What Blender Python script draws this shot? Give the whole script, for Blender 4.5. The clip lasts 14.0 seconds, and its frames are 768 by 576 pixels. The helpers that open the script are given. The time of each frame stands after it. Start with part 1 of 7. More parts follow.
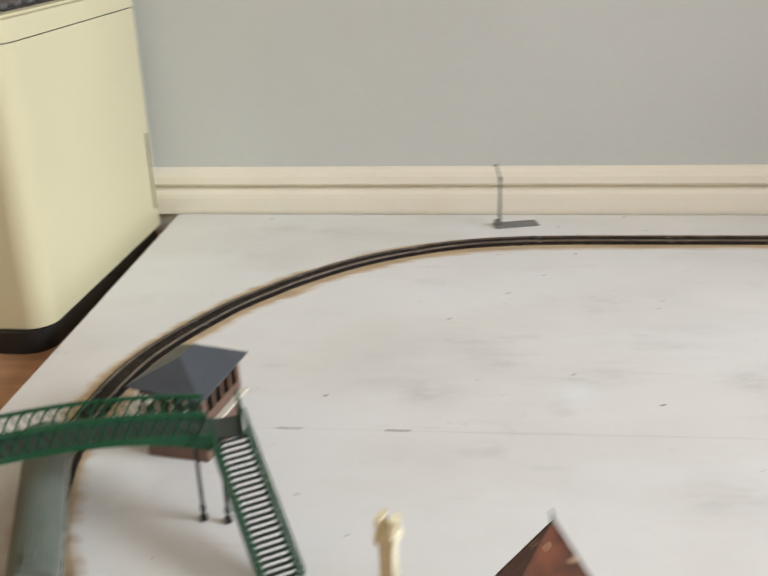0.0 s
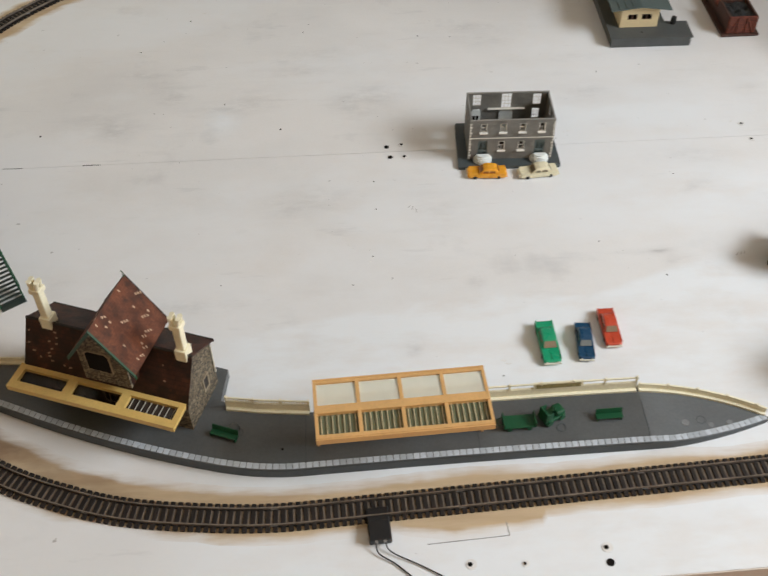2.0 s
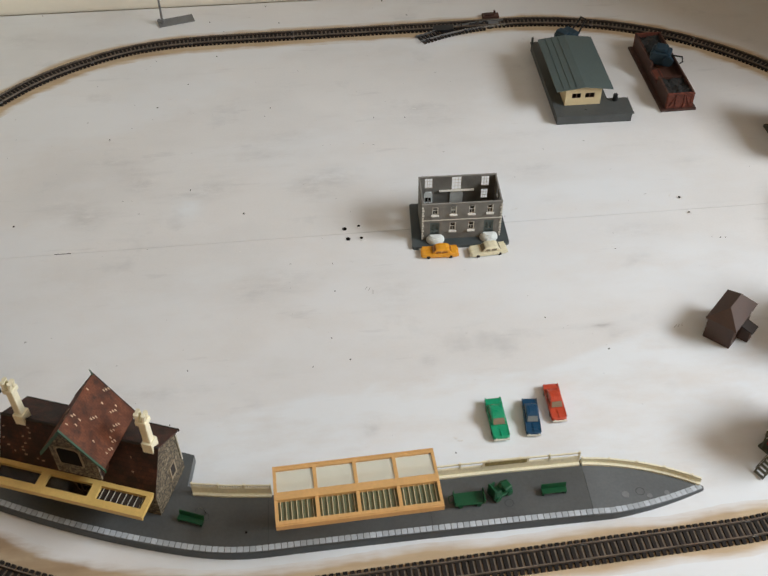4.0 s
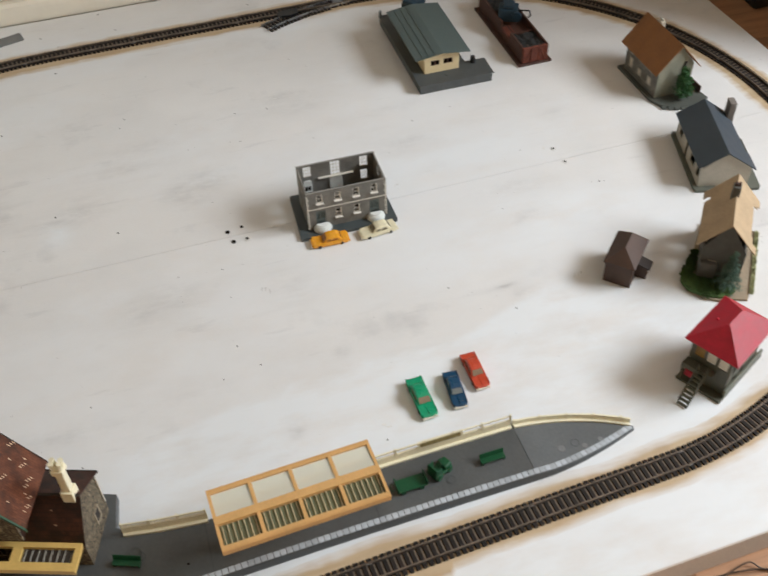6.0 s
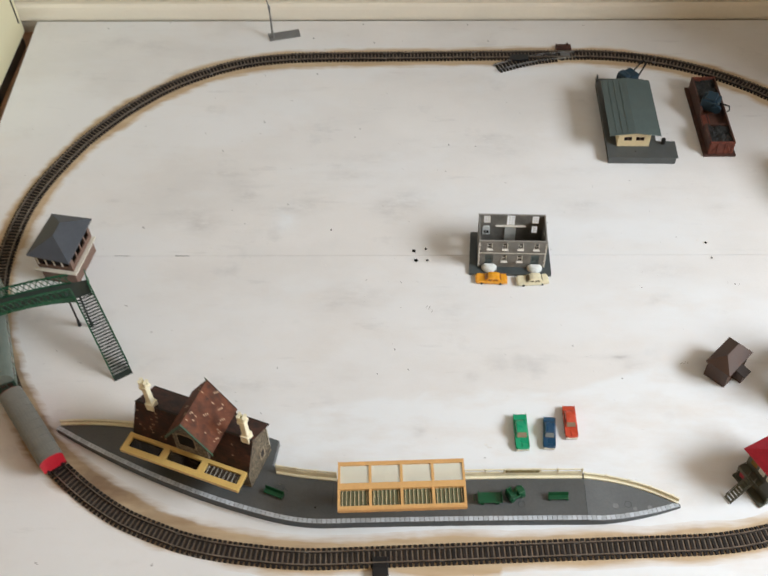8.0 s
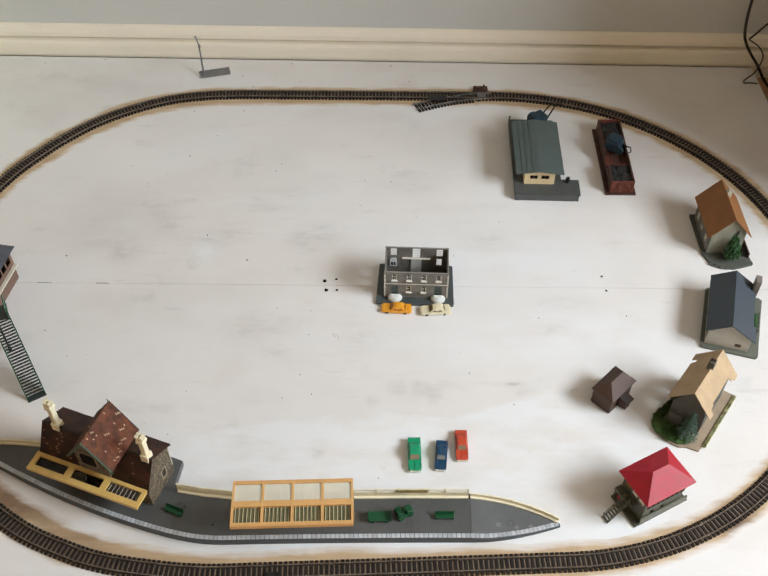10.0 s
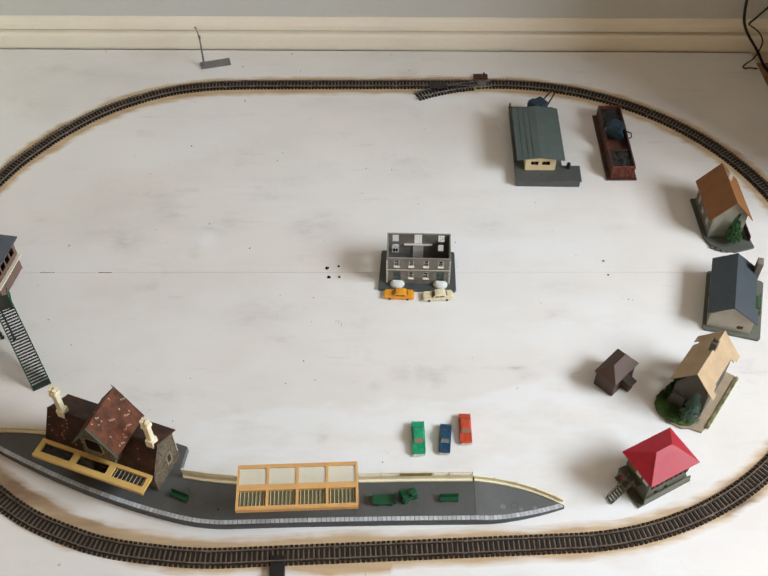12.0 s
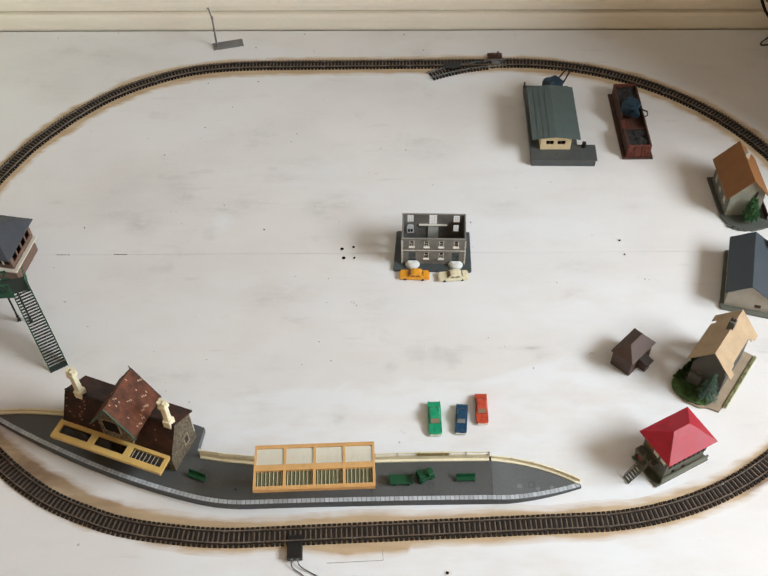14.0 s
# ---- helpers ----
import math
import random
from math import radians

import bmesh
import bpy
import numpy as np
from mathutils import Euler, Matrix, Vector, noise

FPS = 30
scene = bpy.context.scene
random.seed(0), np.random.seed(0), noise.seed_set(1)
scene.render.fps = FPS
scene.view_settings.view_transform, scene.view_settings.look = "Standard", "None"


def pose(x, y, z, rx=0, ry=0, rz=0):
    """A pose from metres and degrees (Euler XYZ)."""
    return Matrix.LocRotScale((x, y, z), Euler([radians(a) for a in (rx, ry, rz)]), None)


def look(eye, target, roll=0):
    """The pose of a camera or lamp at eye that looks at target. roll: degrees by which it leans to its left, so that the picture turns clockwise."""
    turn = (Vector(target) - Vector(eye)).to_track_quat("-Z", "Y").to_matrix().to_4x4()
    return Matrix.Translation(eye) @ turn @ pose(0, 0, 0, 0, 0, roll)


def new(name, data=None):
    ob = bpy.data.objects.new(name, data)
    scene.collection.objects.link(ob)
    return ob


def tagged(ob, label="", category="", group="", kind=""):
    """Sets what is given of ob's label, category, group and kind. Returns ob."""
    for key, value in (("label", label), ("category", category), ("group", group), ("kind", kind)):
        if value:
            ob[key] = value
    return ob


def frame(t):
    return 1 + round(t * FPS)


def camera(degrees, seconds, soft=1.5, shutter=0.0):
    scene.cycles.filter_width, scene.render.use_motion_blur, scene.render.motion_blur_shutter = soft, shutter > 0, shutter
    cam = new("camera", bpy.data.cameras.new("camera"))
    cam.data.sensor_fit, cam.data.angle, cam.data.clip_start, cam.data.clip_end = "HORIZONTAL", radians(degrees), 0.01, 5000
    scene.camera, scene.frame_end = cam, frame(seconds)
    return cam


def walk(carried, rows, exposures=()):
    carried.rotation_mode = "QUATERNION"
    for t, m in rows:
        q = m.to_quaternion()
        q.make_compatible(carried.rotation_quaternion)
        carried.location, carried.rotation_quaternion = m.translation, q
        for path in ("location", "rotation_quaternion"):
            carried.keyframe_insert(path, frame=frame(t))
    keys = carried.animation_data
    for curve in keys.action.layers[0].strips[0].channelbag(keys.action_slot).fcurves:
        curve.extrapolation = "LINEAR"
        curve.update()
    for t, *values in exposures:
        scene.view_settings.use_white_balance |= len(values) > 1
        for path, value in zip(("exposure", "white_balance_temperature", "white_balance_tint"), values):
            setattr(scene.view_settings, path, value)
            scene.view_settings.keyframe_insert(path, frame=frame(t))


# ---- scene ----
cam = camera(43.4, 14.0, shutter=0.5)
PATH = [
    (0, (-0.2953, -0.7810, 0.4495), (-0.5320, 1.0527, -0.2894), -2.12),
    (0.2, (-0.2608, -0.7772, 0.5191), (-0.4300, 1.0282, -0.3042), -2.80),
    (0.5, (-0.1803, -0.8044, 0.6039), (-0.2809, 0.9286, -0.3717), -4.36),
    (0.7, (-0.1417, -0.8412, 0.6430), (-0.1829, 0.8288, -0.4508), -3.78),
    (1, (-0.112, -0.896, 0.696), (-0.101, 0.682, -0.533), -1.8),
    (1.2, (-0.1008, -0.924, 0.7236), (-0.0782, 0.5992, -0.5682), -1.1),
    (1.5, (-0.084, -0.966, 0.765), (-0.044, 0.475, -0.621), -0.1),
    (2, (-0.052, -1.003, 0.818), (0.012, 0.348, -0.656), -0.4),
    (2.5, (-0.016, -1.013, 0.861), (0.073, 0.329, -0.619), -0.5),
    (3, (-0.002, -1.02, 0.899), (0.11, 0.345, -0.559), -0.1),
    (3.2, (-0.007, -1.029, 0.915), (0.111, 0.348, -0.531), 0.2),
    (5.3, (-0.057, -0.96, 0.882), (0.074, 0.44, -0.54), -5.2),
    (5.5, (-0.068, -0.962, 0.889), (0.13, 0.421, -0.542), -4.8),
    (6, (-0.058, -0.975, 0.882), (0.314, 0.353, -0.566), -2.2),
    (6.2, (-0.051, -0.988, 0.866), (0.332, 0.3365, -0.582), -2.0),
    (6.5, (-0.049, -1.004, 0.856), (0.32, 0.296, -0.617), -0.5),
    (6.7, (-0.027, -1.026, 0.829), (0.263, 0.300, -0.640), -0.8),
    (7, (-0.009, -1.041, 0.847), (0.158, 0.282, -0.643), -0.1),
    (7.5, (0.009, -1.058, 1.037), (0.015, 0.232, -0.492), 0.4),
    (7.7, (0.0185, -1.063, 1.116), (-0.021, 0.2225, -0.416), -0.7),
    (8, (0.012, -1.065, 1.206), (-0.064, 0.199, -0.342), -2.2),
    (8.3, (0.023, -1.083, 1.237), (-0.068, 0.184, -0.308), -3.6),
    (8.5, (0.03, -1.087, 1.254), (-0.04, 0.183, -0.289), -2.9),
    (9, (0.102, -1.083, 1.26), (0.066, 0.219, -0.258), -0.4),
    (9.2, (0.12, -1.091, 1.26), (0.095, 0.216, -0.253), 0.5),
    (11.5, (0.127, -1.123, 1.255), (0.099, 0.194, -0.25), -0.5),
    (12, (0.125, -1.13, 1.25), (0.095, 0.181, -0.26), -0.5),
    (12.5, (0.126, -1.134, 1.249), (0.087, 0.161, -0.274), -0.9),
    (13, (0.122, -1.134, 1.247), (0.076, 0.155, -0.281), -1.0),
    (13.5, (0.122, -1.131, 1.246), (0.066, 0.155, -0.284), -1.5),
    (14, (0.119, -1.131, 1.245), (0.065, 0.153, -0.288), -1.6),
]
EXPOSURES = [(0, 0.21), (0.5, -0.16), (1, -0.38), (1.5, -0.03), (2, -0.11), (2.5, -0.12), (3, -0.30), (3.2, -0.30), (5.3, -0.03), (5.5, -0.03), (6, -0.11), (6.5, -0.12), (7, -0.18), (7.5, -0.05), (8, 0.07), (8.5, 0.16), (9, 0.08), (11.5, 0.0), (14, 0.0)]
walk(cam, [(t, look(eye, target, roll)) for t, eye, target, roll in PATH], EXPOSURES)

# ---- world, window light ----
world = bpy.data.worlds.new("world")
scene.world = world
world.use_nodes = True
wn = world.node_tree.nodes
sky = wn.new("ShaderNodeTexSky")
sky.sky_type = "NISHITA"
sky.sun_disc = False
sky.sun_elevation, sky.sun_rotation = radians(38), radians(200)
wn["Background"].inputs[1].default_value = 0.12
world.node_tree.links.new(sky.outputs[0], wn["Background"].inputs[0])


def window_lamp(name, eye, target, width, height, watts, colour):
    lamp = bpy.data.lights.new(name, "AREA")
    lamp.shape, lamp.size, lamp.size_y, lamp.energy, lamp.color = "RECTANGLE", width, height, watts, colour
    ob = new(name, lamp)
    ob.matrix_world = look(eye, target)
    return ob


window_lamp("window_daylight", (2.39, -0.8700, 1.60), (0.0, -0.8700, 1.24), 1.32, 1.00, 107, (0.922, 0.985, 1.038))


# ---- materials ----
def material(name, colour, rough=0.6, metal=0.0, scale=40.0, vary=0.12, grain=400.0, fine=0.06, bump=0.15, depth=0.0006, spec=0.5, random_tint=0.0, stretch=(1, 1, 1)):
    """A surface with variation at two scales, fine relief, and slightly uneven gloss."""
    m = bpy.data.materials.new(name)
    m.use_nodes = True
    n, k = m.node_tree.nodes, m.node_tree.links.new
    b = n["Principled BSDF"]
    b.inputs["Metallic"].default_value = metal
    b.inputs["Specular IOR Level"].default_value = spec
    at = n.new("ShaderNodeTexCoord")
    mp = n.new("ShaderNodeMapping")
    mp.inputs["Scale"].default_value = stretch
    k(at.outputs["Object"], mp.inputs["Vector"])
    big, small = n.new("ShaderNodeTexNoise"), n.new("ShaderNodeTexNoise")
    big.inputs["Scale"].default_value, big.inputs["Detail"].default_value = scale, 5
    small.inputs["Scale"].default_value, small.inputs["Detail"].default_value = grain, 3
    k(mp.outputs[0], big.inputs["Vector"])
    k(mp.outputs[0], small.inputs["Vector"])
    ramp = n.new("ShaderNodeMapRange")
    ramp.inputs["From Min"].default_value, ramp.inputs["From Max"].default_value = 0.3, 0.7
    ramp.inputs["To Min"].default_value, ramp.inputs["To Max"].default_value = 1 - vary, 1 + vary
    k(big.outputs["Fac"], ramp.inputs["Value"])
    ramp2 = n.new("ShaderNodeMapRange")
    ramp2.inputs["From Min"].default_value, ramp2.inputs["From Max"].default_value = 0.3, 0.7
    ramp2.inputs["To Min"].default_value, ramp2.inputs["To Max"].default_value = 1 - fine, 1 + fine
    k(small.outputs["Fac"], ramp2.inputs["Value"])
    mul = n.new("ShaderNodeMath")
    mul.operation = "MULTIPLY"
    k(ramp.outputs[0], mul.inputs[0])
    k(ramp2.outputs[0], mul.inputs[1])
    last = mul.outputs[0]
    if random_tint:
        info, r3, mul2 = n.new("ShaderNodeObjectInfo"), n.new("ShaderNodeMapRange"), n.new("ShaderNodeMath")
        r3.inputs["To Min"].default_value, r3.inputs["To Max"].default_value = 1 - random_tint, 1 + random_tint
        mul2.operation = "MULTIPLY"
        k(info.outputs["Random"], r3.inputs["Value"])
        k(last, mul2.inputs[0])
        k(r3.outputs[0], mul2.inputs[1])
        last = mul2.outputs[0]
    mix = n.new("ShaderNodeVectorMath")
    mix.operation = "SCALE"
    mix.inputs[0].default_value = colour
    k(last, mix.inputs["Scale"])
    k(mix.outputs[0], b.inputs["Base Color"])
    rr = n.new("ShaderNodeMapRange")
    rr.inputs["To Min"].default_value, rr.inputs["To Max"].default_value = max(rough - 0.1, 0.03), min(rough + 0.1, 1)
    k(big.outputs["Fac"], rr.inputs["Value"])
    k(rr.outputs[0], b.inputs["Roughness"])
    if bump:
        bp = n.new("ShaderNodeBump")
        bp.inputs["Strength"].default_value, bp.inputs["Distance"].default_value = bump, depth
        k(small.outputs["Fac"], bp.inputs["Height"])
        k(bp.outputs[0], b.inputs["Normal"])
    return m


def coursed(name, colour, second, joint, width, height, gap, rough=0.85, vary=0.5, bump=0.5, offset=0.5, plane="XZ", depth=0.0006):
    """Stone or tile courses in a surface: brick pattern with its joints sunk in."""
    m = material(name, colour, rough, bump=0)
    n, k = m.node_tree.nodes, m.node_tree.links.new
    b = n["Principled BSDF"]
    at = n.new("ShaderNodeTexCoord")
    turn = n.new("ShaderNodeMapping")
    split, join = n.new("ShaderNodeSeparateXYZ"), n.new("ShaderNodeCombineXYZ")
    k(at.outputs["Object"], split.inputs[0])
    k(split.outputs[plane[0]], join.inputs["X"])
    k(split.outputs[plane[1]], join.inputs["Y"])
    k(join.outputs[0], turn.inputs["Vector"])
    wob = n.new("ShaderNodeTexNoise")
    wob.inputs["Scale"].default_value = 260
    k(turn.outputs[0], wob.inputs["Vector"])
    add = n.new("ShaderNodeVectorMath")
    add.operation = "MULTIPLY_ADD"
    add.inputs[1].default_value = (width * 0.35, height * 0.35, 0)
    k(wob.outputs["Color"], add.inputs[0])
    k(turn.outputs[0], add.inputs[2])
    br = n.new("ShaderNodeTexBrick")
    br.offset = offset
    br.inputs["Scale"].default_value = 1.0
    br.inputs["Brick Width"].default_value, br.inputs["Row Height"].default_value, br.inputs["Mortar Size"].default_value = width, height, gap
    br.inputs["Mortar Smooth"].default_value = 0.3
    br.inputs["Color1"].default_value, br.inputs["Color2"].default_value, br.inputs["Mortar"].default_value = (*colour, 1), (*second, 1), (*joint, 1)
    k(add.outputs[0], br.inputs["Vector"])
    old = b.inputs["Base Color"].links[0].from_socket
    mix = n.new("ShaderNodeMix")
    mix.data_type, mix.blend_type = "RGBA", "MULTIPLY"
    mix.inputs["Factor"].default_value = vary
    tone = n.new("ShaderNodeTexNoise")
    tone.inputs["Scale"].default_value, tone.inputs["Detail"].default_value = 55, 5
    k(at.outputs["Object"], tone.inputs["Vector"])
    tr = n.new("ShaderNodeMapRange")
    tr.inputs["From Min"].default_value, tr.inputs["From Max"].default_value = 0.3, 0.7
    tr.inputs["To Min"].default_value, tr.inputs["To Max"].default_value = 0.38, 1.3
    k(tone.outputs["Fac"], tr.inputs["Value"])
    k(br.outputs["Color"], mix.inputs["A"])
    k(tr.outputs[0], mix.inputs["B"])
    m.node_tree.links.remove(b.inputs["Base Color"].links[0])
    k(mix.outputs["Result"], b.inputs["Base Color"])
    inv = n.new("ShaderNodeMath")
    inv.operation = "SUBTRACT"
    inv.inputs[0].default_value = 1
    k(br.outputs["Fac"], inv.inputs[1])
    bp = n.new("ShaderNodeBump")
    bp.inputs["Strength"].default_value, bp.inputs["Distance"].default_value = bump, depth
    k(inv.outputs[0], bp.inputs["Height"])
    k(bp.outputs[0], b.inputs["Normal"])
    return m


def rubble(name, pale, dark, joint, width, height, plane):
    """Irregular stones with sunk joints."""
    m = material(name, pale, 0.85, bump=0)
    n, k = m.node_tree.nodes, m.node_tree.links.new
    b = n["Principled BSDF"]
    at, split, join, size = n.new("ShaderNodeTexCoord"), n.new("ShaderNodeSeparateXYZ"), n.new("ShaderNodeCombineXYZ"), n.new("ShaderNodeMapping")
    size.inputs["Scale"].default_value = (1 / width, 1 / height, 1)
    k(at.outputs["Object"], split.inputs[0])
    k(split.outputs[plane[0]], join.inputs["X"])
    k(split.outputs[plane[1]], join.inputs["Y"])
    k(join.outputs[0], size.inputs["Vector"])
    cell, gap = n.new("ShaderNodeTexVoronoi"), n.new("ShaderNodeTexVoronoi")
    gap.feature = "DISTANCE_TO_EDGE"
    for v in (cell, gap):
        v.inputs["Scale"].default_value = 1.0
        v.inputs["Randomness"].default_value = 0.75
        k(size.outputs[0], v.inputs["Vector"])
    tone = n.new("ShaderNodeSeparateColor")
    k(cell.outputs["Color"], tone.inputs[0])
    stone, whole = n.new("ShaderNodeMix"), n.new("ShaderNodeMix")
    stone.data_type = whole.data_type = "RGBA"
    stone.inputs["A"].default_value, stone.inputs["B"].default_value = (*pale, 1), (*dark, 1)
    k(tone.outputs[0], stone.inputs["Factor"])
    edge = n.new("ShaderNodeMapRange")
    edge.inputs["From Min"].default_value, edge.inputs["From Max"].default_value = 0.03, 0.16
    k(gap.outputs["Distance"], edge.inputs["Value"])
    whole.inputs["A"].default_value = (*joint, 1)
    k(edge.outputs[0], whole.inputs["Factor"])
    k(stone.outputs["Result"], whole.inputs["B"])
    m.node_tree.links.remove(b.inputs["Base Color"].links[0])
    k(whole.outputs["Result"], b.inputs["Base Color"])
    bp = n.new("ShaderNodeBump")
    bp.inputs["Strength"].default_value, bp.inputs["Distance"].default_value = 0.8, 0.0006
    k(edge.outputs[0], bp.inputs["Height"])
    k(bp.outputs[0], b.inputs["Normal"])
    return m


def painted_board(name, wood=None):
    """Thin white emulsion brushed along the board: streaks, grey scuffs, stains and faint yellowing."""
    m = material(name, (0.785, 0.775, 0.764), 0.58, scale=6, vary=0.03, grain=320, fine=0.012, bump=0.12, depth=0.0004, spec=0.35)
    n, k = m.node_tree.nodes, m.node_tree.links.new
    b = n["Principled BSDF"]
    old = b.inputs["Base Color"].links[0].from_socket
    at = n.new("ShaderNodeTexCoord")

    def noise_layer(scale, stretch, lo, hi, detail=5, rough=0.6):
        mp, t, r = n.new("ShaderNodeMapping"), n.new("ShaderNodeTexNoise"), n.new("ShaderNodeMapRange")
        mp.inputs["Scale"].default_value = stretch
        mp.inputs["Location"].default_value = (scale, 0.37 * scale, 0)
        t.inputs["Scale"].default_value, t.inputs["Detail"].default_value, t.inputs["Roughness"].default_value = scale, detail, rough
        r.inputs["From Min"].default_value, r.inputs["From Max"].default_value = lo, hi
        k(at.outputs["Object"], mp.inputs["Vector"])
        k(mp.outputs[0], t.inputs["Vector"])
        k(t.outputs["Fac"], r.inputs["Value"])
        return r.outputs[0]

    def over(base, fac, colour, amount):
        mul = n.new("ShaderNodeMath")
        mul.operation = "MULTIPLY"
        mul.inputs[1].default_value = amount
        k(fac, mul.inputs[0])
        mix = n.new("ShaderNodeMix")
        mix.data_type = "RGBA"
        k(mul.outputs[0], mix.inputs["Factor"])
        k(base, mix.inputs["A"])
        mix.inputs["B"].default_value = (*colour, 1)
        return mix.outputs["Result"]

    c = over(old, noise_layer(2.4, (1, 1, 1), 0.5, 0.8), (0.66, 0.61, 0.56), 0.30)
    c = over(c, noise_layer(5, (0.8, 1.25, 1), 0.42, 0.75), (0.60, 0.595, 0.59), 0.38)
    c = over(c, noise_layer(10, (0.9, 1.2, 1), 0.60, 0.76, 6), (0.47, 0.47, 0.475), 0.42)
    c = over(c, noise_layer(22, (0.4, 1.9, 1), 0.58, 0.82), (0.50, 0.50, 0.50), 0.25)
    c = over(c, noise_layer(3.3, (0.7, 1.3, 1), 0.47, 0.58, 6), (0.80, 0.812, 0.825), 0.62)
    c = over(c, noise_layer(30, (0.3, 1.6, 1), 0.64, 0.72), (0.36, 0.36, 0.37), 0.16)
    c = over(c, noise_layer(75, (0.8, 1.2, 1), 0.745, 0.77, 2), (0.22, 0.21, 0.20), 0.6)
    c = over(c, noise_layer(41, (1.5, 0.7, 1), 0.66, 0.74, 7, 0.72), (0.86, 0.86, 0.86), 0.55)
    c = over(c, noise_layer(52, (0.55, 1.3, 1), 0.685, 0.75, 7, 0.75), (0.30, 0.29, 0.285), 0.5)
    c = over(c, noise_layer(150, (1, 1, 1), 0.755, 0.775, 2), (0.15, 0.14, 0.13), 0.65)
    def patch(base, key, colour, grain, amount):
        at_key, mul = n.new("ShaderNodeAttribute"), n.new("ShaderNodeMath")
        at_key.attribute_name = key
        mul.operation = "MULTIPLY"
        k(at_key.outputs["Fac"], mul.inputs[0])
        k(grain, mul.inputs[1])
        return over(base, mul.outputs[0], colour, amount)

    # new coat is whiter; the bluish window light on it is mixed into this colour
    c = patch(c, "fresh", (0.832, 0.878, 0.918), noise_layer(13, (0.6, 1.5, 1), 0.34, 0.56, 6), 0.9)
    c = patch(c, "smudge", (0.40, 0.39, 0.385), noise_layer(34, (0.6, 1.4, 1), 0.36, 0.68, 6, 0.7), 0.95)
    if wood:
        # bare wood where the attribute falls, with a brushed, feathered border
        cover, brush, streak = n.new("ShaderNodeAttribute"), noise_layer(26, (0.45, 2.4, 1), 0.3, 0.7), noise_layer(9, (0.5, 2.0, 1), 0.3, 0.7)
        cover.attribute_name = "cover"
        total, soft = n.new("ShaderNodeMath"), n.new("ShaderNodeMath")
        total.operation = soft.operation = "MULTIPLY_ADD"
        total.inputs[1].default_value = soft.inputs[1].default_value = 0.30
        k(brush, total.inputs[0])
        k(cover.outputs["Fac"], total.inputs[2])
        k(streak, soft.inputs[0])
        k(total.outputs[0], soft.inputs[2])
        edge = n.new("ShaderNodeMapRange")
        edge.interpolation_type = "SMOOTHSTEP"
        edge.inputs["From Min"].default_value, edge.inputs["From Max"].default_value = 0.42, 1.02
        k(soft.outputs[0], edge.inputs["Value"])
        grain, stain = noise_layer(20, (0.3, 3.0, 1), 0.35, 0.7), noise_layer(7, (0.8, 1.4, 1), 0.55, 0.72)
        tan = n.new("ShaderNodeMix")
        tan.data_type = "RGBA"
        tan.inputs["A"].default_value, tan.inputs["B"].default_value = (0.60, 0.47, 0.31, 1), (0.46, 0.33, 0.20, 1)
        k(grain, tan.inputs["Factor"])
        tan2 = over(tan.outputs["Result"], stain, (0.26, 0.14, 0.08), 0.55)
        tan2 = patch(tan2, "dirt", (0.13, 0.070, 0.042), noise_layer(16, (0.7, 1.3, 1), 0.25, 0.62, 6), 0.9)
        mix = n.new("ShaderNodeMix")
        mix.data_type = "RGBA"
        k(edge.outputs[0], mix.inputs["Factor"])
        k(c, mix.inputs["A"])
        k(tan2, mix.inputs["B"])
        c = mix.outputs["Result"]
    m.node_tree.links.remove(b.inputs["Base Color"].links[0])
    k(c, b.inputs["Base Color"])
    return m


def two_tone(name, colour, *rest, **more):
    """A plastic whose far moulding, past the last joint, is paler."""
    m = material(name, colour, *rest, **more)
    n, k = m.node_tree.nodes, m.node_tree.links.new
    b = n["Principled BSDF"]
    old = b.inputs["Base Color"].links[0].from_socket
    at, split, past, mix = n.new("ShaderNodeTexCoord"), n.new("ShaderNodeSeparateXYZ"), n.new("ShaderNodeMath"), n.new("ShaderNodeMix")
    past.operation, past.inputs[1].default_value = "GREATER_THAN", 0.2372
    k(at.outputs["Object"], split.inputs[0])
    k(split.outputs["X"], past.inputs[0])
    mix.data_type, mix.blend_type = "RGBA", "MULTIPLY"
    mix.inputs["B"].default_value = (1.30, 1.33, 1.36, 1)
    k(past.outputs[0], mix.inputs["Factor"])
    k(old, mix.inputs["A"])
    k(mix.outputs["Result"], b.inputs["Base Color"])
    return m


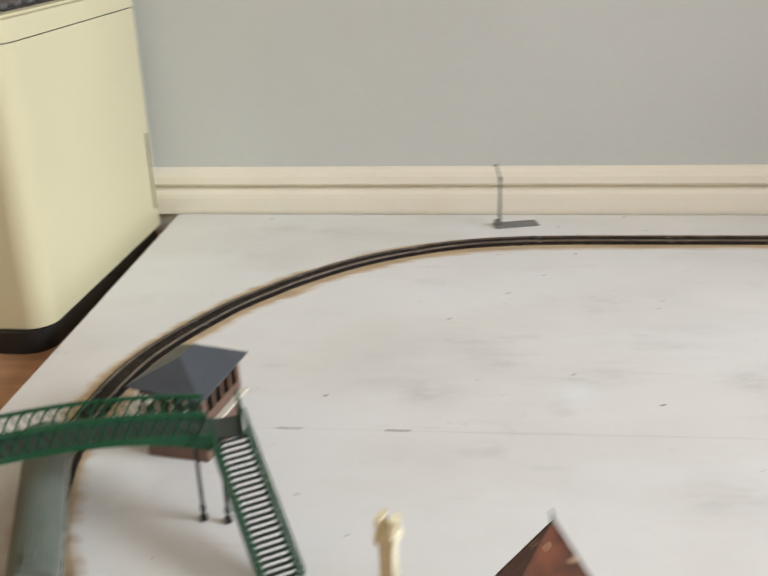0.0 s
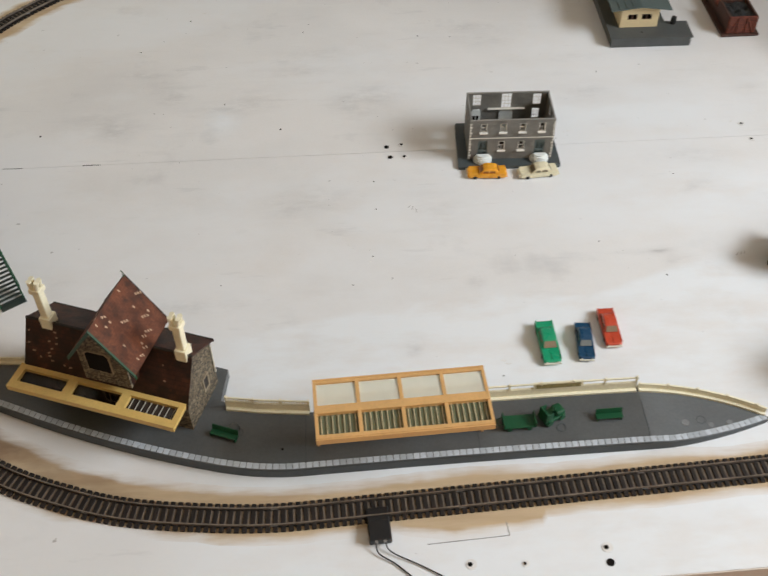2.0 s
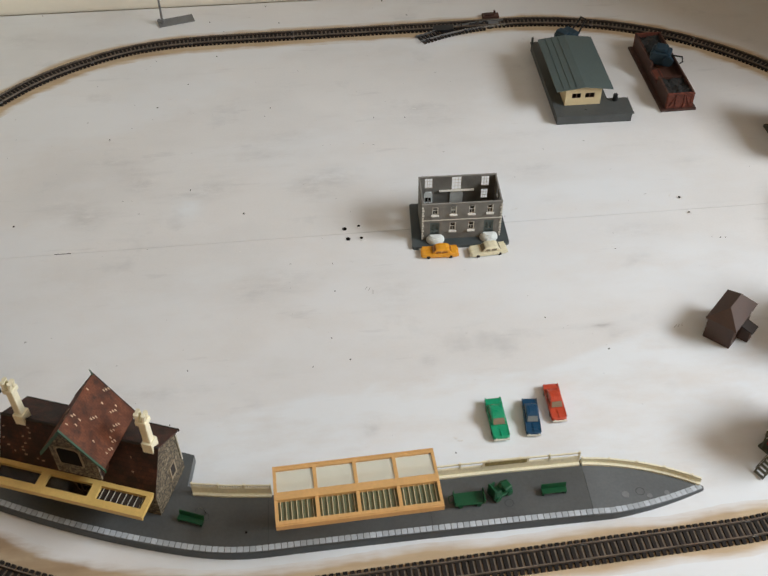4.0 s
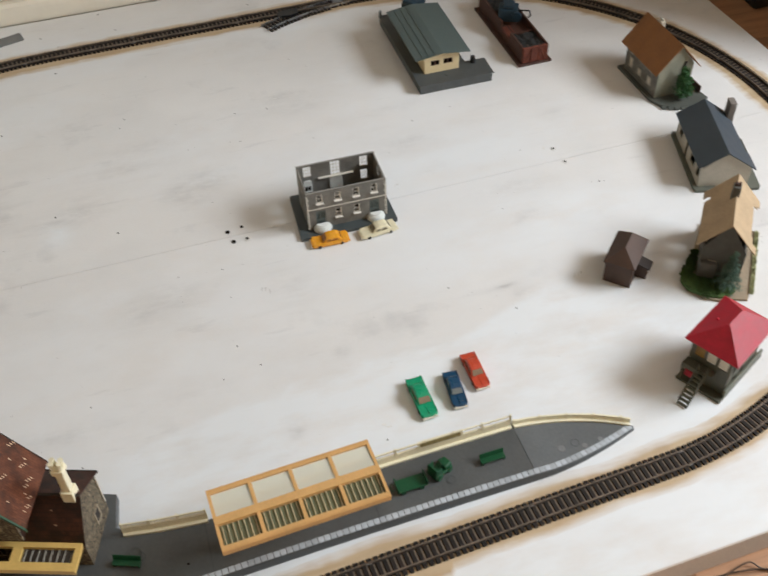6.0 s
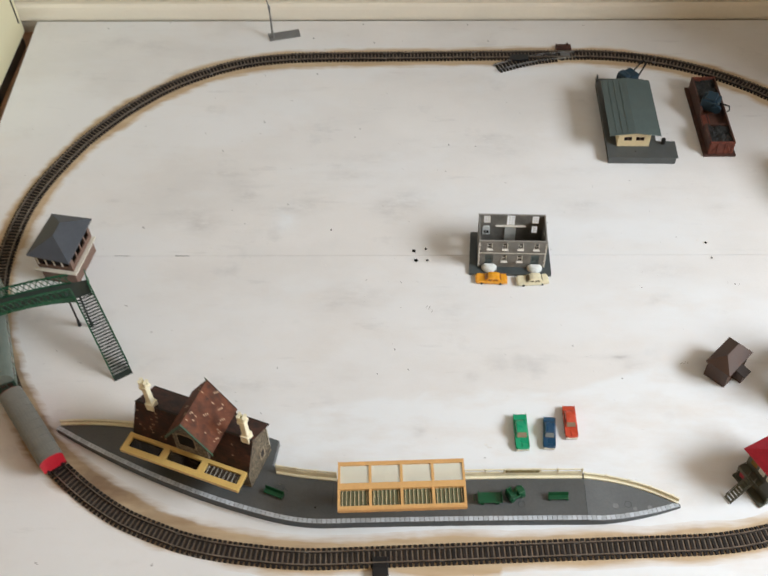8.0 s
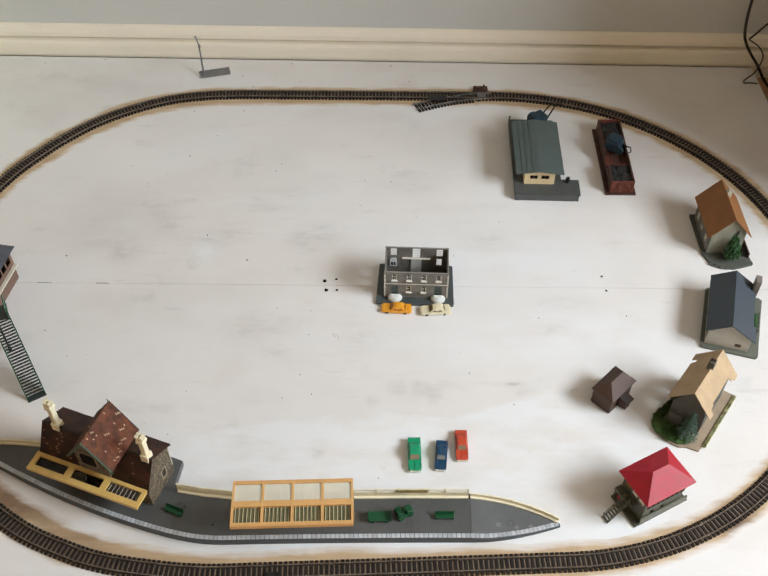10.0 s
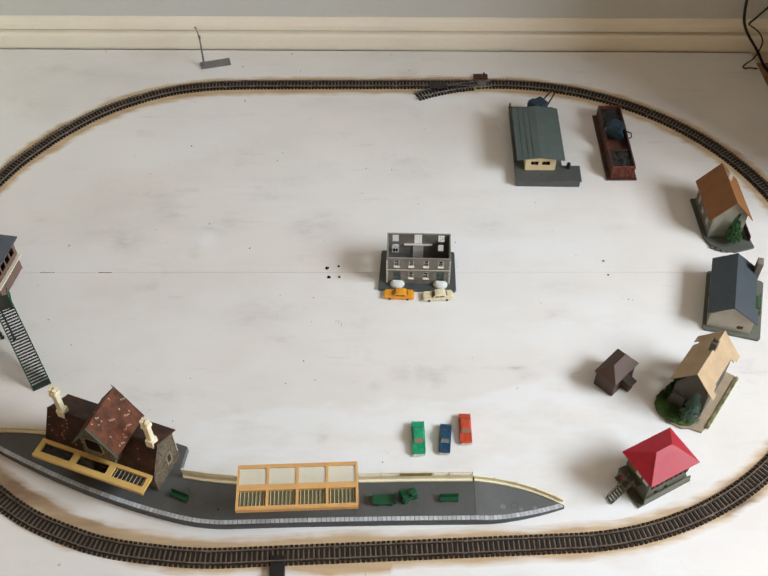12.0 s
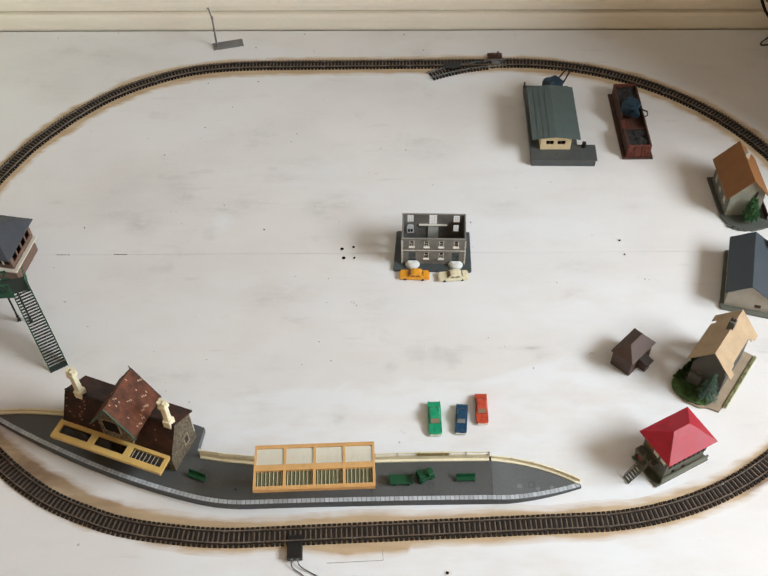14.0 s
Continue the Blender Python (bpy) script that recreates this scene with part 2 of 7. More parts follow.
def mottled(m, stain, scale, amount, gloss=0.2):
    """Lays uneven dark staining over a finished material and dulls its sheen."""
    n, k = m.node_tree.nodes, m.node_tree.links.new
    b = n["Principled BSDF"]
    old = b.inputs["Base Color"].links[0].from_socket
    at, t, r, mix = n.new("ShaderNodeTexCoord"), n.new("ShaderNodeTexNoise"), n.new("ShaderNodeMapRange"), n.new("ShaderNodeMix")
    t.inputs["Scale"].default_value, t.inputs["Detail"].default_value, t.inputs["Roughness"].default_value = scale, 6, 0.65
    r.inputs["From Min"].default_value, r.inputs["From Max"].default_value, r.inputs["To Max"].default_value = 0.46, 0.66, amount
    mix.data_type = "RGBA"
    mix.inputs["B"].default_value = (*stain, 1)
    k(at.outputs["Object"], t.inputs["Vector"])
    k(t.outputs["Fac"], r.inputs["Value"])
    k(r.outputs[0], mix.inputs["Factor"])
    k(old, mix.inputs["A"])
    m.node_tree.links.remove(b.inputs["Base Color"].links[0])
    k(mix.outputs["Result"], b.inputs["Base Color"])
    b.inputs["Specular IOR Level"].default_value = gloss
    return m


def planked(name):
    """Warm laminate with long grain."""
    return material(name, (0.44, 0.24, 0.135), 0.42, scale=9, vary=0.22, grain=60, fine=0.08, bump=0.08, random_tint=0.12, stretch=(0.6, 7, 1))


def glass(name, tint=(0.92, 0.95, 0.95), rough=0.03):
    m = bpy.data.materials.new(name)
    m.use_nodes = True
    b = m.node_tree.nodes["Principled BSDF"]
    b.inputs["Base Color"].default_value = (*tint, 1)
    b.inputs["Transmission Weight"].default_value = 1.0
    b.inputs["Roughness"].default_value = rough
    b.inputs["IOR"].default_value = 1.35
    return m


M = {}
M["board"] = painted_board("white_brushed_paint")
M["ply"] = painted_board("worn_paint_over_ply", True)
M["edge"] = material("painted_board_edge", (0.62, 0.56, 0.50), 0.7, scale=14, vary=0.08)
M["wall"] = material("grey_blue_wall_paint", (0.62, 0.645, 0.64), 0.75, scale=3, vary=0.03, grain=300, fine=0.02, bump=0.1, depth=0.0004)
M["warm_wall"] = material("buff_wall_paint", (0.52, 0.395, 0.235), 0.85, scale=3, vary=0.05)
# brown picked for the warm bounce off the unseen corner block
M["warm_block"] = material("warm_brown_block", (0.36, 0.20, 0.095), 0.5, scale=6, vary=0.2, grain=60, fine=0.1, stretch=(6, 6, 0.6))
M["ceiling"] = material("white_ceiling_paint", (0.55, 0.50, 0.42), 0.9, scale=3, vary=0.03)
M["skirting"] = material("cream_gloss_paint", (0.90, 0.85, 0.735), 0.32, scale=5, vary=0.04, grain=150, fine=0.01, bump=0.04)
M["floor"] = planked("laminate_planks")
M["under"] = material("floor_joint", (0.05, 0.035, 0.025), 0.8)
M["cream_plastic"] = material("aged_cream_plastic", (0.68, 0.635, 0.43), 0.32, scale=4, vary=0.03, grain=500, fine=0.01, bump=0.05, depth=0.0003)
M["black"] = material("black_plastic", (0.012, 0.012, 0.013), 0.4, vary=0.2)
M["gap_shade"] = material("painted_gap_shade", (0.190, 0.146, 0.108), 0.8, vary=0.3, scale=60)
M["cable_brown"] = material("brown_cable_sheath", (0.065, 0.038, 0.022), 0.5, vary=0.2)
# near-black stands in for the shade inside holes, openings and windows
M["dark_hole"] = material("dark_hole", (0.011, 0.009, 0.008), 0.95, vary=0.3, spec=0.08)
M["sleeper"] = material("sleeper_plastic", (0.017, 0.0125, 0.010), 0.68, random_tint=0.3, vary=0.2, spec=0.3)
M["rail"] = material("tarnished_rail", (0.25, 0.205, 0.165), 0.40, metal=0.55, scale=60, vary=0.3)
M["rail_foot"] = material("dark_rail_foot", (0.05, 0.040, 0.034), 0.5, metal=0.3, scale=60, vary=0.3)
M["rail_bright"] = material("polished_rail", (0.55, 0.55, 0.56), 0.28, metal=0.95, scale=60, vary=0.1)
M["platform"] = two_tone("platform_grey_plastic", (0.090, 0.095, 0.096), 0.45, scale=18, vary=0.14, grain=350, fine=0.07, bump=0.12)
M["platform_side"] = material("platform_side_plastic", (0.05, 0.058, 0.063), 0.5, vary=0.15)
M["tile_white"] = material("white_edging", (0.47, 0.51, 0.55), 0.5, random_tint=0.16, vary=0.1)
M["cream_fence"] = material("cream_fence_plastic", (0.82, 0.77, 0.58), 0.5, vary=0.05)
M["cream_paint"] = material("ivory_chimney", (0.83, 0.77, 0.56), 0.5, vary=0.08)
M["yellow"] = material("yellow_canopy_plastic", (0.66, 0.45, 0.145), 0.4, vary=0.08)
M["tan"] = material("tan_shelter_plastic", (0.67, 0.395, 0.155), 0.45, vary=0.07)
M["olive_gilt"] = material("worn_gilt_lettering", (0.27, 0.22, 0.09), 0.5, vary=0.4, scale=300)
M["rib"] = material("pale_rib_plastic", (0.68, 0.56, 0.36), 0.5, vary=0.07)
M["clear"] = glass("clear_sheet")
M["hazy"] = glass("hazy_sheet", (0.76, 0.74, 0.64), 0.42)
M["smoked"] = glass("smoked_sheet", (0.16, 0.13, 0.11), 0.08)
M["tinted"] = glass("greenish_sheet", (0.25, 0.27, 0.17), 0.25)
M["tinted"].node_tree.nodes["Principled BSDF"].inputs["Transmission Weight"].default_value = 0.55
M["hazy"].node_tree.nodes["Principled BSDF"].inputs["Transmission Weight"].default_value = 0.5
M["glue"] = material("dried_glue", (0.20, 0.21, 0.215), 0.35)
M["station_stone"] = rubble("station_stone_side", (0.29, 0.235, 0.155), (0.15, 0.115, 0.07), (0.05, 0.04, 0.028), 0.0048, 0.0025, "YZ")
M["station_stone_front"] = rubble("station_stone_front", (0.29, 0.235, 0.155), (0.15, 0.115, 0.07), (0.05, 0.04, 0.028), 0.0048, 0.0025, "XZ")
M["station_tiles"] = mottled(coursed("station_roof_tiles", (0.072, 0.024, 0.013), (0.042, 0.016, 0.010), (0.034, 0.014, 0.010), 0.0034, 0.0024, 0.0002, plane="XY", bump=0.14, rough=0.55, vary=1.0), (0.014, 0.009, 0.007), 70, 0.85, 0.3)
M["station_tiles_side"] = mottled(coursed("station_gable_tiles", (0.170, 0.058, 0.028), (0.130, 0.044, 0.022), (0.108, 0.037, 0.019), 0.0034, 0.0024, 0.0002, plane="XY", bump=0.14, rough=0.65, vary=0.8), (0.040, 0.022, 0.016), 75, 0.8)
M["pale_chip"] = material("pale_worn_chip", (0.60, 0.42, 0.27), 0.6, vary=0.2)
M["stone_trim"] = material("buff_stone_trim", (0.30, 0.24, 0.16), 0.7, vary=0.2)
M["chip_brown"] = material("brown_worn_chip", (0.30, 0.19, 0.13), 0.6, vary=0.2)
M["green_trim"] = material("dark_green_trim", (0.008, 0.058, 0.022), 0.4, vary=0.1)
M["dark_inside"] = material("dark_interior_card", (0.03, 0.024, 0.02), 0.9, vary=0.2)
M["bridge_green"] = material("bridge_green_plastic", (0.010, 0.080, 0.036), 0.3, vary=0.12, scale=60)
M["step_dark"] = material("dark_tread_plastic", (0.030, 0.042, 0.036), 0.45, vary=0.15)
M["seat_green"] = material("green_bench_plastic", (0.008, 0.075, 0.030), 0.35, vary=0.12)
M["slate_blue"] = material("slate_blue_roof", (0.060, 0.068, 0.082), 0.5, vary=0.1, scale=70)
M["brown_wall"] = material("brown_plank_wall", (0.17, 0.10, 0.072), 0.6, vary=0.14, scale=70)
M["step_grey"] = material("cloudy_pale_plastic", (0.76, 0.79, 0.77), 0.3, vary=0.08)
M["town_top"] = material("grey_wall_top", (0.24, 0.23, 0.21), 0.7, vary=0.12)
M["off_white"] = material("off_white_plastic", (0.70, 0.66, 0.56), 0.5, vary=0.06)
M["red_roof"] = material("glossy_red_roof", (0.40, 0.010, 0.028), 0.50, vary=0.12, scale=120, bump=0.12)
M["olive"] = material("olive_grey_wall", (0.085, 0.085, 0.060), 0.5, vary=0.14, scale=80)
M["olive_light"] = material("olive_grey_panel", (0.125, 0.13, 0.095), 0.5, vary=0.12, scale=80)
M["glow_window"] = material("amber_pane", (0.30, 0.18, 0.06), 0.15, vary=0.2)
M["hut_brown"] = material("hut_brown_plastic", (0.066, 0.034, 0.022), 0.6, vary=0.12, scale=70)
M["porch_dark"] = material("dark_brown_porch", (0.028, 0.018, 0.014), 0.7, vary=0.15, scale=70)
M["tan_roof"] = material("sandy_card_roof", (0.46, 0.34, 0.21), 0.75, vary=0.1, scale=50)
M["cottage_wall"] = material("grey_brown_render", (0.105, 0.102, 0.088), 0.8, vary=0.15, scale=70, bump=0.4)
M["path"] = material("sandy_base_card", (0.34, 0.27, 0.19), 0.85, vary=0.15, scale=60, bump=0.4)
M["grass"] = material("flock_grass", (0.060, 0.11, 0.028), 0.95, vary=0.45, scale=90, grain=900, fine=0.3, bump=0.9, depth=0.002)
M["hedge"] = material("flock_hedge", (0.45, 0.46, 0.24), 0.95, vary=0.4, scale=90, grain=900, fine=0.3, bump=0.9, depth=0.002)
M["fir"] = material("fir_bristle", (0.11, 0.18, 0.135), 0.8, vary=0.3, scale=150)
M["bush"] = material("bush_foliage", (0.045, 0.135, 0.045), 0.8, vary=0.35, scale=150)
M["blue_roof"] = material("blue_grey_roof", (0.050, 0.066, 0.082), 0.5, vary=0.08, scale=60)
M["bung_wall"] = material("stone_white_wall", (0.46, 0.43, 0.36), 0.65, vary=0.08, scale=60)
M["chimney_grey"] = material("pinkish_grey_plastic", (0.20, 0.175, 0.155), 0.6, vary=0.12)
# the front gable's shade is put into this darker grey-green
M["gable_in_shade"] = material("shaded_grey_green_render", (0.26, 0.26, 0.20), 0.75, vary=0.14, scale=60)
M["slab_green"] = material("grey_green_base", (0.125, 0.135, 0.11), 0.6, vary=0.1, scale=60)
M["brown_roof"] = material("orange_brown_roof", (0.26, 0.11, 0.035), 0.6, vary=0.1, scale=60)
M["grey_base"] = material("dark_grey_base", (0.085, 0.092, 0.080), 0.6, vary=0.14, scale=60)
M["stone_wall"] = coursed("grey_stone_wall", (0.235, 0.225, 0.20), (0.16, 0.155, 0.14), (0.10, 0.10, 0.09), 0.010, 0.0045, 0.0006, plane="YZ")
M["town_wall"] = coursed("grey_brick_plastic", (0.235, 0.225, 0.20), (0.21, 0.20, 0.18), (0.16, 0.155, 0.14), 0.0045, 0.002, 0.0003, plane="XZ", bump=0.3)
M["town_trim"] = material("pale_trim", (0.66, 0.63, 0.56), 0.5, vary=0.06)
M["sill_white"] = material("white_sill_plastic", (0.80, 0.78, 0.73), 0.45, vary=0.05)
M["town_door"] = material("blue_grey_door", (0.085, 0.112, 0.110), 0.4, vary=0.1)
M["town_base"] = material("slate_blue_base", (0.062, 0.075, 0.078), 0.42, vary=0.12, scale=60)
M["shed_roof"] = material("grey_green_shed_roof", (0.082, 0.112, 0.108), 0.5, vary=0.07, scale=50)
M["shed_base"] = material("charcoal_base", (0.075, 0.082, 0.082), 0.5, vary=0.1, scale=60)
M["shed_cream"] = material("pale_cream_wall", (0.80, 0.66, 0.40), 0.45, vary=0.05)
M["crane_blue"] = material("dark_blue_plastic", (0.012, 0.036, 0.058), 0.5, vary=0.15)
M["coal_brick"] = coursed("red_brick_bunker", (0.215, 0.050, 0.026), (0.150, 0.040, 0.023), (0.070, 0.026, 0.019), 0.0065, 0.0028, 0.0004, plane="XZ", bump=0.5)
M["coal_dark"] = material("dark_brown_plastic", (0.066, 0.027, 0.018), 0.6, vary=0.2, scale=80)
M["coal"] = material("coal_heap", (0.020, 0.020, 0.019), 0.95, vary=0.4, grain=700, bump=0.9, depth=0.002)
M["loco_roof"] = material("grey_green_roof_paint", (0.125, 0.150, 0.128), 0.4, vary=0.1, scale=60)
M["loco_green"] = material("dark_green_paint", (0.022, 0.058, 0.036), 0.35, vary=0.1, scale=60)
M["pale_stripe"] = material("pale_stripe_paint", (0.45, 0.50, 0.42), 0.4, vary=0.08)
M["van_red"] = material("bright_red_plastic", (0.52, 0.018, 0.035), 0.35, vary=0.06)
M["van_roof"] = material("mid_grey_roof", (0.17, 0.165, 0.145), 0.55, vary=0.08, scale=60)
M["steel"] = material("dull_steel", (0.35, 0.34, 0.33), 0.4, metal=0.8)
M["lamp_grey"] = material("grey_metal_paint", (0.17, 0.17, 0.17), 0.5, vary=0.15)
M["wire"] = material("black_wire", (0.018, 0.015, 0.013), 0.45, vary=0.1)
M["filler"] = material("white_filler", (0.80, 0.79, 0.77), 0.8, vary=0.05)
M["pencil"] = material("pencil_line", (0.25, 0.24, 0.23), 0.8, vary=0.2)
M["blue_cap"] = material("blue_plastic", (0.02, 0.07, 0.19), 0.35, vary=0.1)
for key, rgb in (("car_orange", (0.80, 0.36, 0.03)), ("car_cream", (0.76, 0.70, 0.50)), ("car_green", (0.008, 0.30, 0.145)), ("car_blue", (0.010, 0.056, 0.120)), ("car_red", (0.52, 0.068, 0.032))):
    M[key] = material(key + "_plastic", rgb, 0.28, vary=0.05, bump=0.04)
for key in ("orange", "cream", "green", "blue", "red"):
    base = {"orange": (0.34, 0.13, 0.02), "cream": (0.20, 0.17, 0.11), "green": (0.27, 0.20, 0.14), "blue": (0.20, 0.22, 0.22), "red": (0.26, 0.19, 0.13)}[key]
    M["pane_" + key] = material("tinted_pane_" + key, base, 0.15, vary=0.15)
M["car_glass"] = material("dark_car_window", (0.045, 0.035, 0.028), 0.12, vary=0.2)
M["tyre"] = material("black_tyre", (0.014, 0.013, 0.013), 0.7)


# ---- mesh building ----
def add_box(bm, x0, x1, y0, y1, z0, z1):
    v = [bm.verts.new((x, y, z)) for z in (z0, z1) for y in (y0, y1) for x in (x0, x1)]
    for f in ((0, 2, 3, 1), (4, 5, 7, 6), (0, 1, 5, 4), (2, 6, 7, 3), (0, 4, 6, 2), (1, 3, 7, 5)):
        bm.faces.new([v[i] for i in f])
    return bm


def box(x0, x1, y0, y1, z0, z1, soft=0.0):
    bm = add_box(bmesh.new(), x0, x1, y0, y1, z0, z1)
    if soft:
        bmesh.ops.bevel(bm, geom=bm.edges[:], offset=soft, segments=2, affect="EDGES", profile=0.5)
    return bm


def boxes(rows):
    bm = bmesh.new()
    for row in rows:
        add_box(bm, *row)
    return bm


def prism(outline, a, b, axis="z"):
    """A closed outline pushed from a to b along an axis. Outlines are (x, y), (x, z) or (y, z)."""
    bm = bmesh.new()
    put = {"z": lambda p, h: (p[0], p[1], h), "y": lambda p, h: (p[0], h, p[1]), "x": lambda p, h: (h, p[0], p[1])}[axis]
    low, high = [bm.verts.new(put(p, a)) for p in outline], [bm.verts.new(put(p, b)) for p in outline]
    bm.faces.new(low)
    bm.faces.new(high)
    for i in range(len(outline)):
        j = (i + 1) % len(outline)
        bm.faces.new((low[i], low[j], high[j], high[i]))
    bmesh.ops.recalc_face_normals(bm, faces=bm.faces[:])
    return bm


def panel(width, height, thick, holes=(), top=None):
    """An upright wall in x and z, its face at y = 0 and its back at y = thick, with holes (x0, x1, z0, z1) through it. top: gable apexes (x, z) above it."""
    bm = bmesh.new()
    xs = sorted({0.0, width, *(h[0] for h in holes), *(h[1] for h in holes)})
    zs = sorted({0.0, height, *(h[2] for h in holes), *(h[3] for h in holes)})
    void = {(i, j) for i in range(len(xs) - 1) for j in range(len(zs) - 1) for h in holes if h[0] - 1e-7 <= xs[i] < h[1] - 1e-7 and h[2] - 1e-7 <= zs[j] < h[3] - 1e-7}
    solid = {(i, j) for i in range(len(xs) - 1) for j in range(len(zs) - 1)} - void
    made = {}

    def vert(x, y, z):
        key = (round(x, 6), y, round(z, 6))
        if key not in made:
            made[key] = bm.verts.new((x, y, z))
        return made[key]

    for i, j in solid:
        x0, x1, z0, z1 = xs[i], xs[i + 1], zs[j], zs[j + 1]
        bm.faces.new((vert(x0, 0, z0), vert(x1, 0, z0), vert(x1, 0, z1), vert(x0, 0, z1)))
        bm.faces.new((vert(x0, thick, z0), vert(x0, thick, z1), vert(x1, thick, z1), vert(x1, thick, z0)))
        for di, dj, ax, az, bx, bz in ((-1, 0, x0, z0, x0, z1), (1, 0, x1, z1, x1, z0), (0, -1, x1, z0, x0, z0), (0, 1, x0, z1, x1, z1)):
            if (i + di, j + dj) not in solid and not (top and dj == 1 and j == len(zs) - 2):
                bm.faces.new((vert(ax, 0, az), vert(bx, 0, bz), vert(bx, thick, bz), vert(ax, thick, az)))
    if top:
        rim = [(0.0, height), *top, (width, height)]
        f, b = [bm.verts.new((x, 0, z)) for x, z in rim], [bm.verts.new((x, thick, z)) for x, z in rim]
        bm.faces.new(f)
        bm.faces.new(b[::-1])
        for i in range(len(rim) - 1):
            bm.faces.new((f[i], f[i + 1], b[i + 1], b[i]))
    bmesh.ops.recalc_face_normals(bm, faces=bm.faces[:])
    return bm


def moved(bm, m):
    bm.transform(m)
    return bm


def joined(*bms):
    out = bms[0]
    for bm in bms[1:]:
        me = bpy.data.meshes.new("t")
        bm.to_mesh(me)
        bm.free()
        out.from_mesh(me)
        bpy.data.meshes.remove(me)
    return out


def cylinder(r, z0, z1, n=16, r2=None, soft=0.0):
    bm = bmesh.new()
    bmesh.ops.create_cone(bm, cap_ends=True, segments=n, radius1=r, radius2=r if r2 is None else r2, depth=z1 - z0)
    bm.transform(Matrix.Translation((0, 0, (z0 + z1) / 2)))
    if soft:
        bmesh.ops.bevel(bm, geom=[e for e in bm.edges if abs(e.verts[0].co.z - e.verts[1].co.z) < 1e-6], offset=soft, segments=2, affect="EDGES", profile=0.5)
    return bm


def rod(a, b, r, n=8):
    a, b = Vector(a), Vector(b)
    bm = cylinder(r, 0, (b - a).length, n)
    bm.transform(Matrix.Translation(a) @ (b - a).to_track_quat("Z", "Y").to_matrix().to_4x4())
    return bm


def slab(corners, thick):
    """A sheet on four or more corners, thickened straight down."""
    bm = bmesh.new()
    up, low = [bm.verts.new(c) for c in corners], [bm.verts.new((c[0], c[1], c[2] - thick)) for c in corners]
    bm.faces.new(up)
    bm.faces.new(low[::-1])
    for i in range(len(corners)):
        j = (i + 1) % len(corners)
        bm.faces.new((up[j], up[i], low[i], low[j]))
    bmesh.ops.recalc_face_normals(bm, faces=bm.faces[:])
    return bm


def mesh_of(bm, name, mat, smooth=False):
    me = bpy.data.meshes.new(name)
    bm.to_mesh(me)
    bm.free()
    me.materials.append(mat)
    if smooth:
        for p in me.polygons:
            p.use_smooth = True
    return me


def part(name, bm, mat, parent=None, label="", smooth=False):
    ob = new(name, mesh_of(bm, name, M[mat] if isinstance(mat, str) else mat, smooth))
    ob.parent = parent
    return tagged(ob, label)


def thing(name, m, label, category, group="", kind=""):
    ob = new(name)
    ob.empty_display_size = 0.02
    ob.matrix_world = m
    return tagged(ob, label, category, group, kind)


def tube(name, points, r, mat, parent=None, cyclic=False):
    """A bent wire or pipe, as a mesh swept round smooth points."""
    pts = [Vector(p) for p in points]
    fine = []
    for i in range(len(pts) - 1):
        p0, p1, p2, p3 = pts[max(i - 1, 0)], pts[i], pts[i + 1], pts[min(i + 2, len(pts) - 1)]
        for s in range(8):
            u = s / 8
            fine.append(0.5 * (2 * p1 + (p2 - p0) * u + (2 * p0 - 5 * p1 + 4 * p2 - p3) * u * u + (3 * p1 - p0 - 3 * p2 + p3) * u**3))
    fine.append(pts[-1])
    bm, rings = bmesh.new(), []
    for i, p in enumerate(fine):
        d = (fine[min(i + 1, len(fine) - 1)] - fine[max(i - 1, 0)]).normalized()
        a = d.orthogonal().normalized() if not rings else (side - d * side.dot(d)).normalized()
        side, b = a, d.cross(a)
        rings.append([bm.verts.new(p + r * (math.cos(w) * a + math.sin(w) * b)) for w in (k * math.pi / 3 for k in range(6))])
    for q, s in zip(rings, rings[1:]):
        for k in range(6):
            bm.faces.new((q[k], q[(k + 1) % 6], s[(k + 1) % 6], s[k]))
    bm.faces.new(rings[0][::-1])
    bm.faces.new(rings[-1])
    return part(name, bm, mat, parent, smooth=True)


def bezier(p0, p1, p2, n):
    return [((1 - u) ** 2 * p0[0] + 2 * u * (1 - u) * p1[0] + u * u * p2[0], (1 - u) ** 2 * p0[1] + 2 * u * (1 - u) * p1[1] + u * u * p2[1]) for u in (i / n for i in range(n + 1))]


# ---- room ----
FLOOR = -0.040
structure = lambda name, bm, mat, label, category, smooth=False: tagged(part(name, bm, mat, None, "", smooth), label, category, kind="structure")
structure("floor", box(-2.4, 2.54, -3.0, 0.80, FLOOR - 0.05, FLOOR - 0.004), "under", "dark sub-floor under the laminate planks", "floor")
structure("wall_north", box(-2.4, 2.40, 0.662, 0.80, FLOOR, 2.7), "wall", "plain grey-blue painted wall above a cream skirting", "wall")
structure("wall_south", box(-2.4, 2.40, -3.14, -3.0, FLOOR, 2.7), "warm_wall", "plain buff painted wall", "wall")
structure("wall_west", box(-2.54, -2.4, -3.0, 0.80, FLOOR, 2.7), "warm_wall", "plain buff painted wall", "wall")
east = panel(3.8, 2.74, 0.14, [(1.41, 2.85, 1.10, 2.18)])
structure("wall_east", moved(east, pose(2.40, -3.0, FLOOR, 0, 0, 90) @ pose(0, -0.14, 0)), "warm_wall", "plain buff painted wall with a wide window opening", "wall")
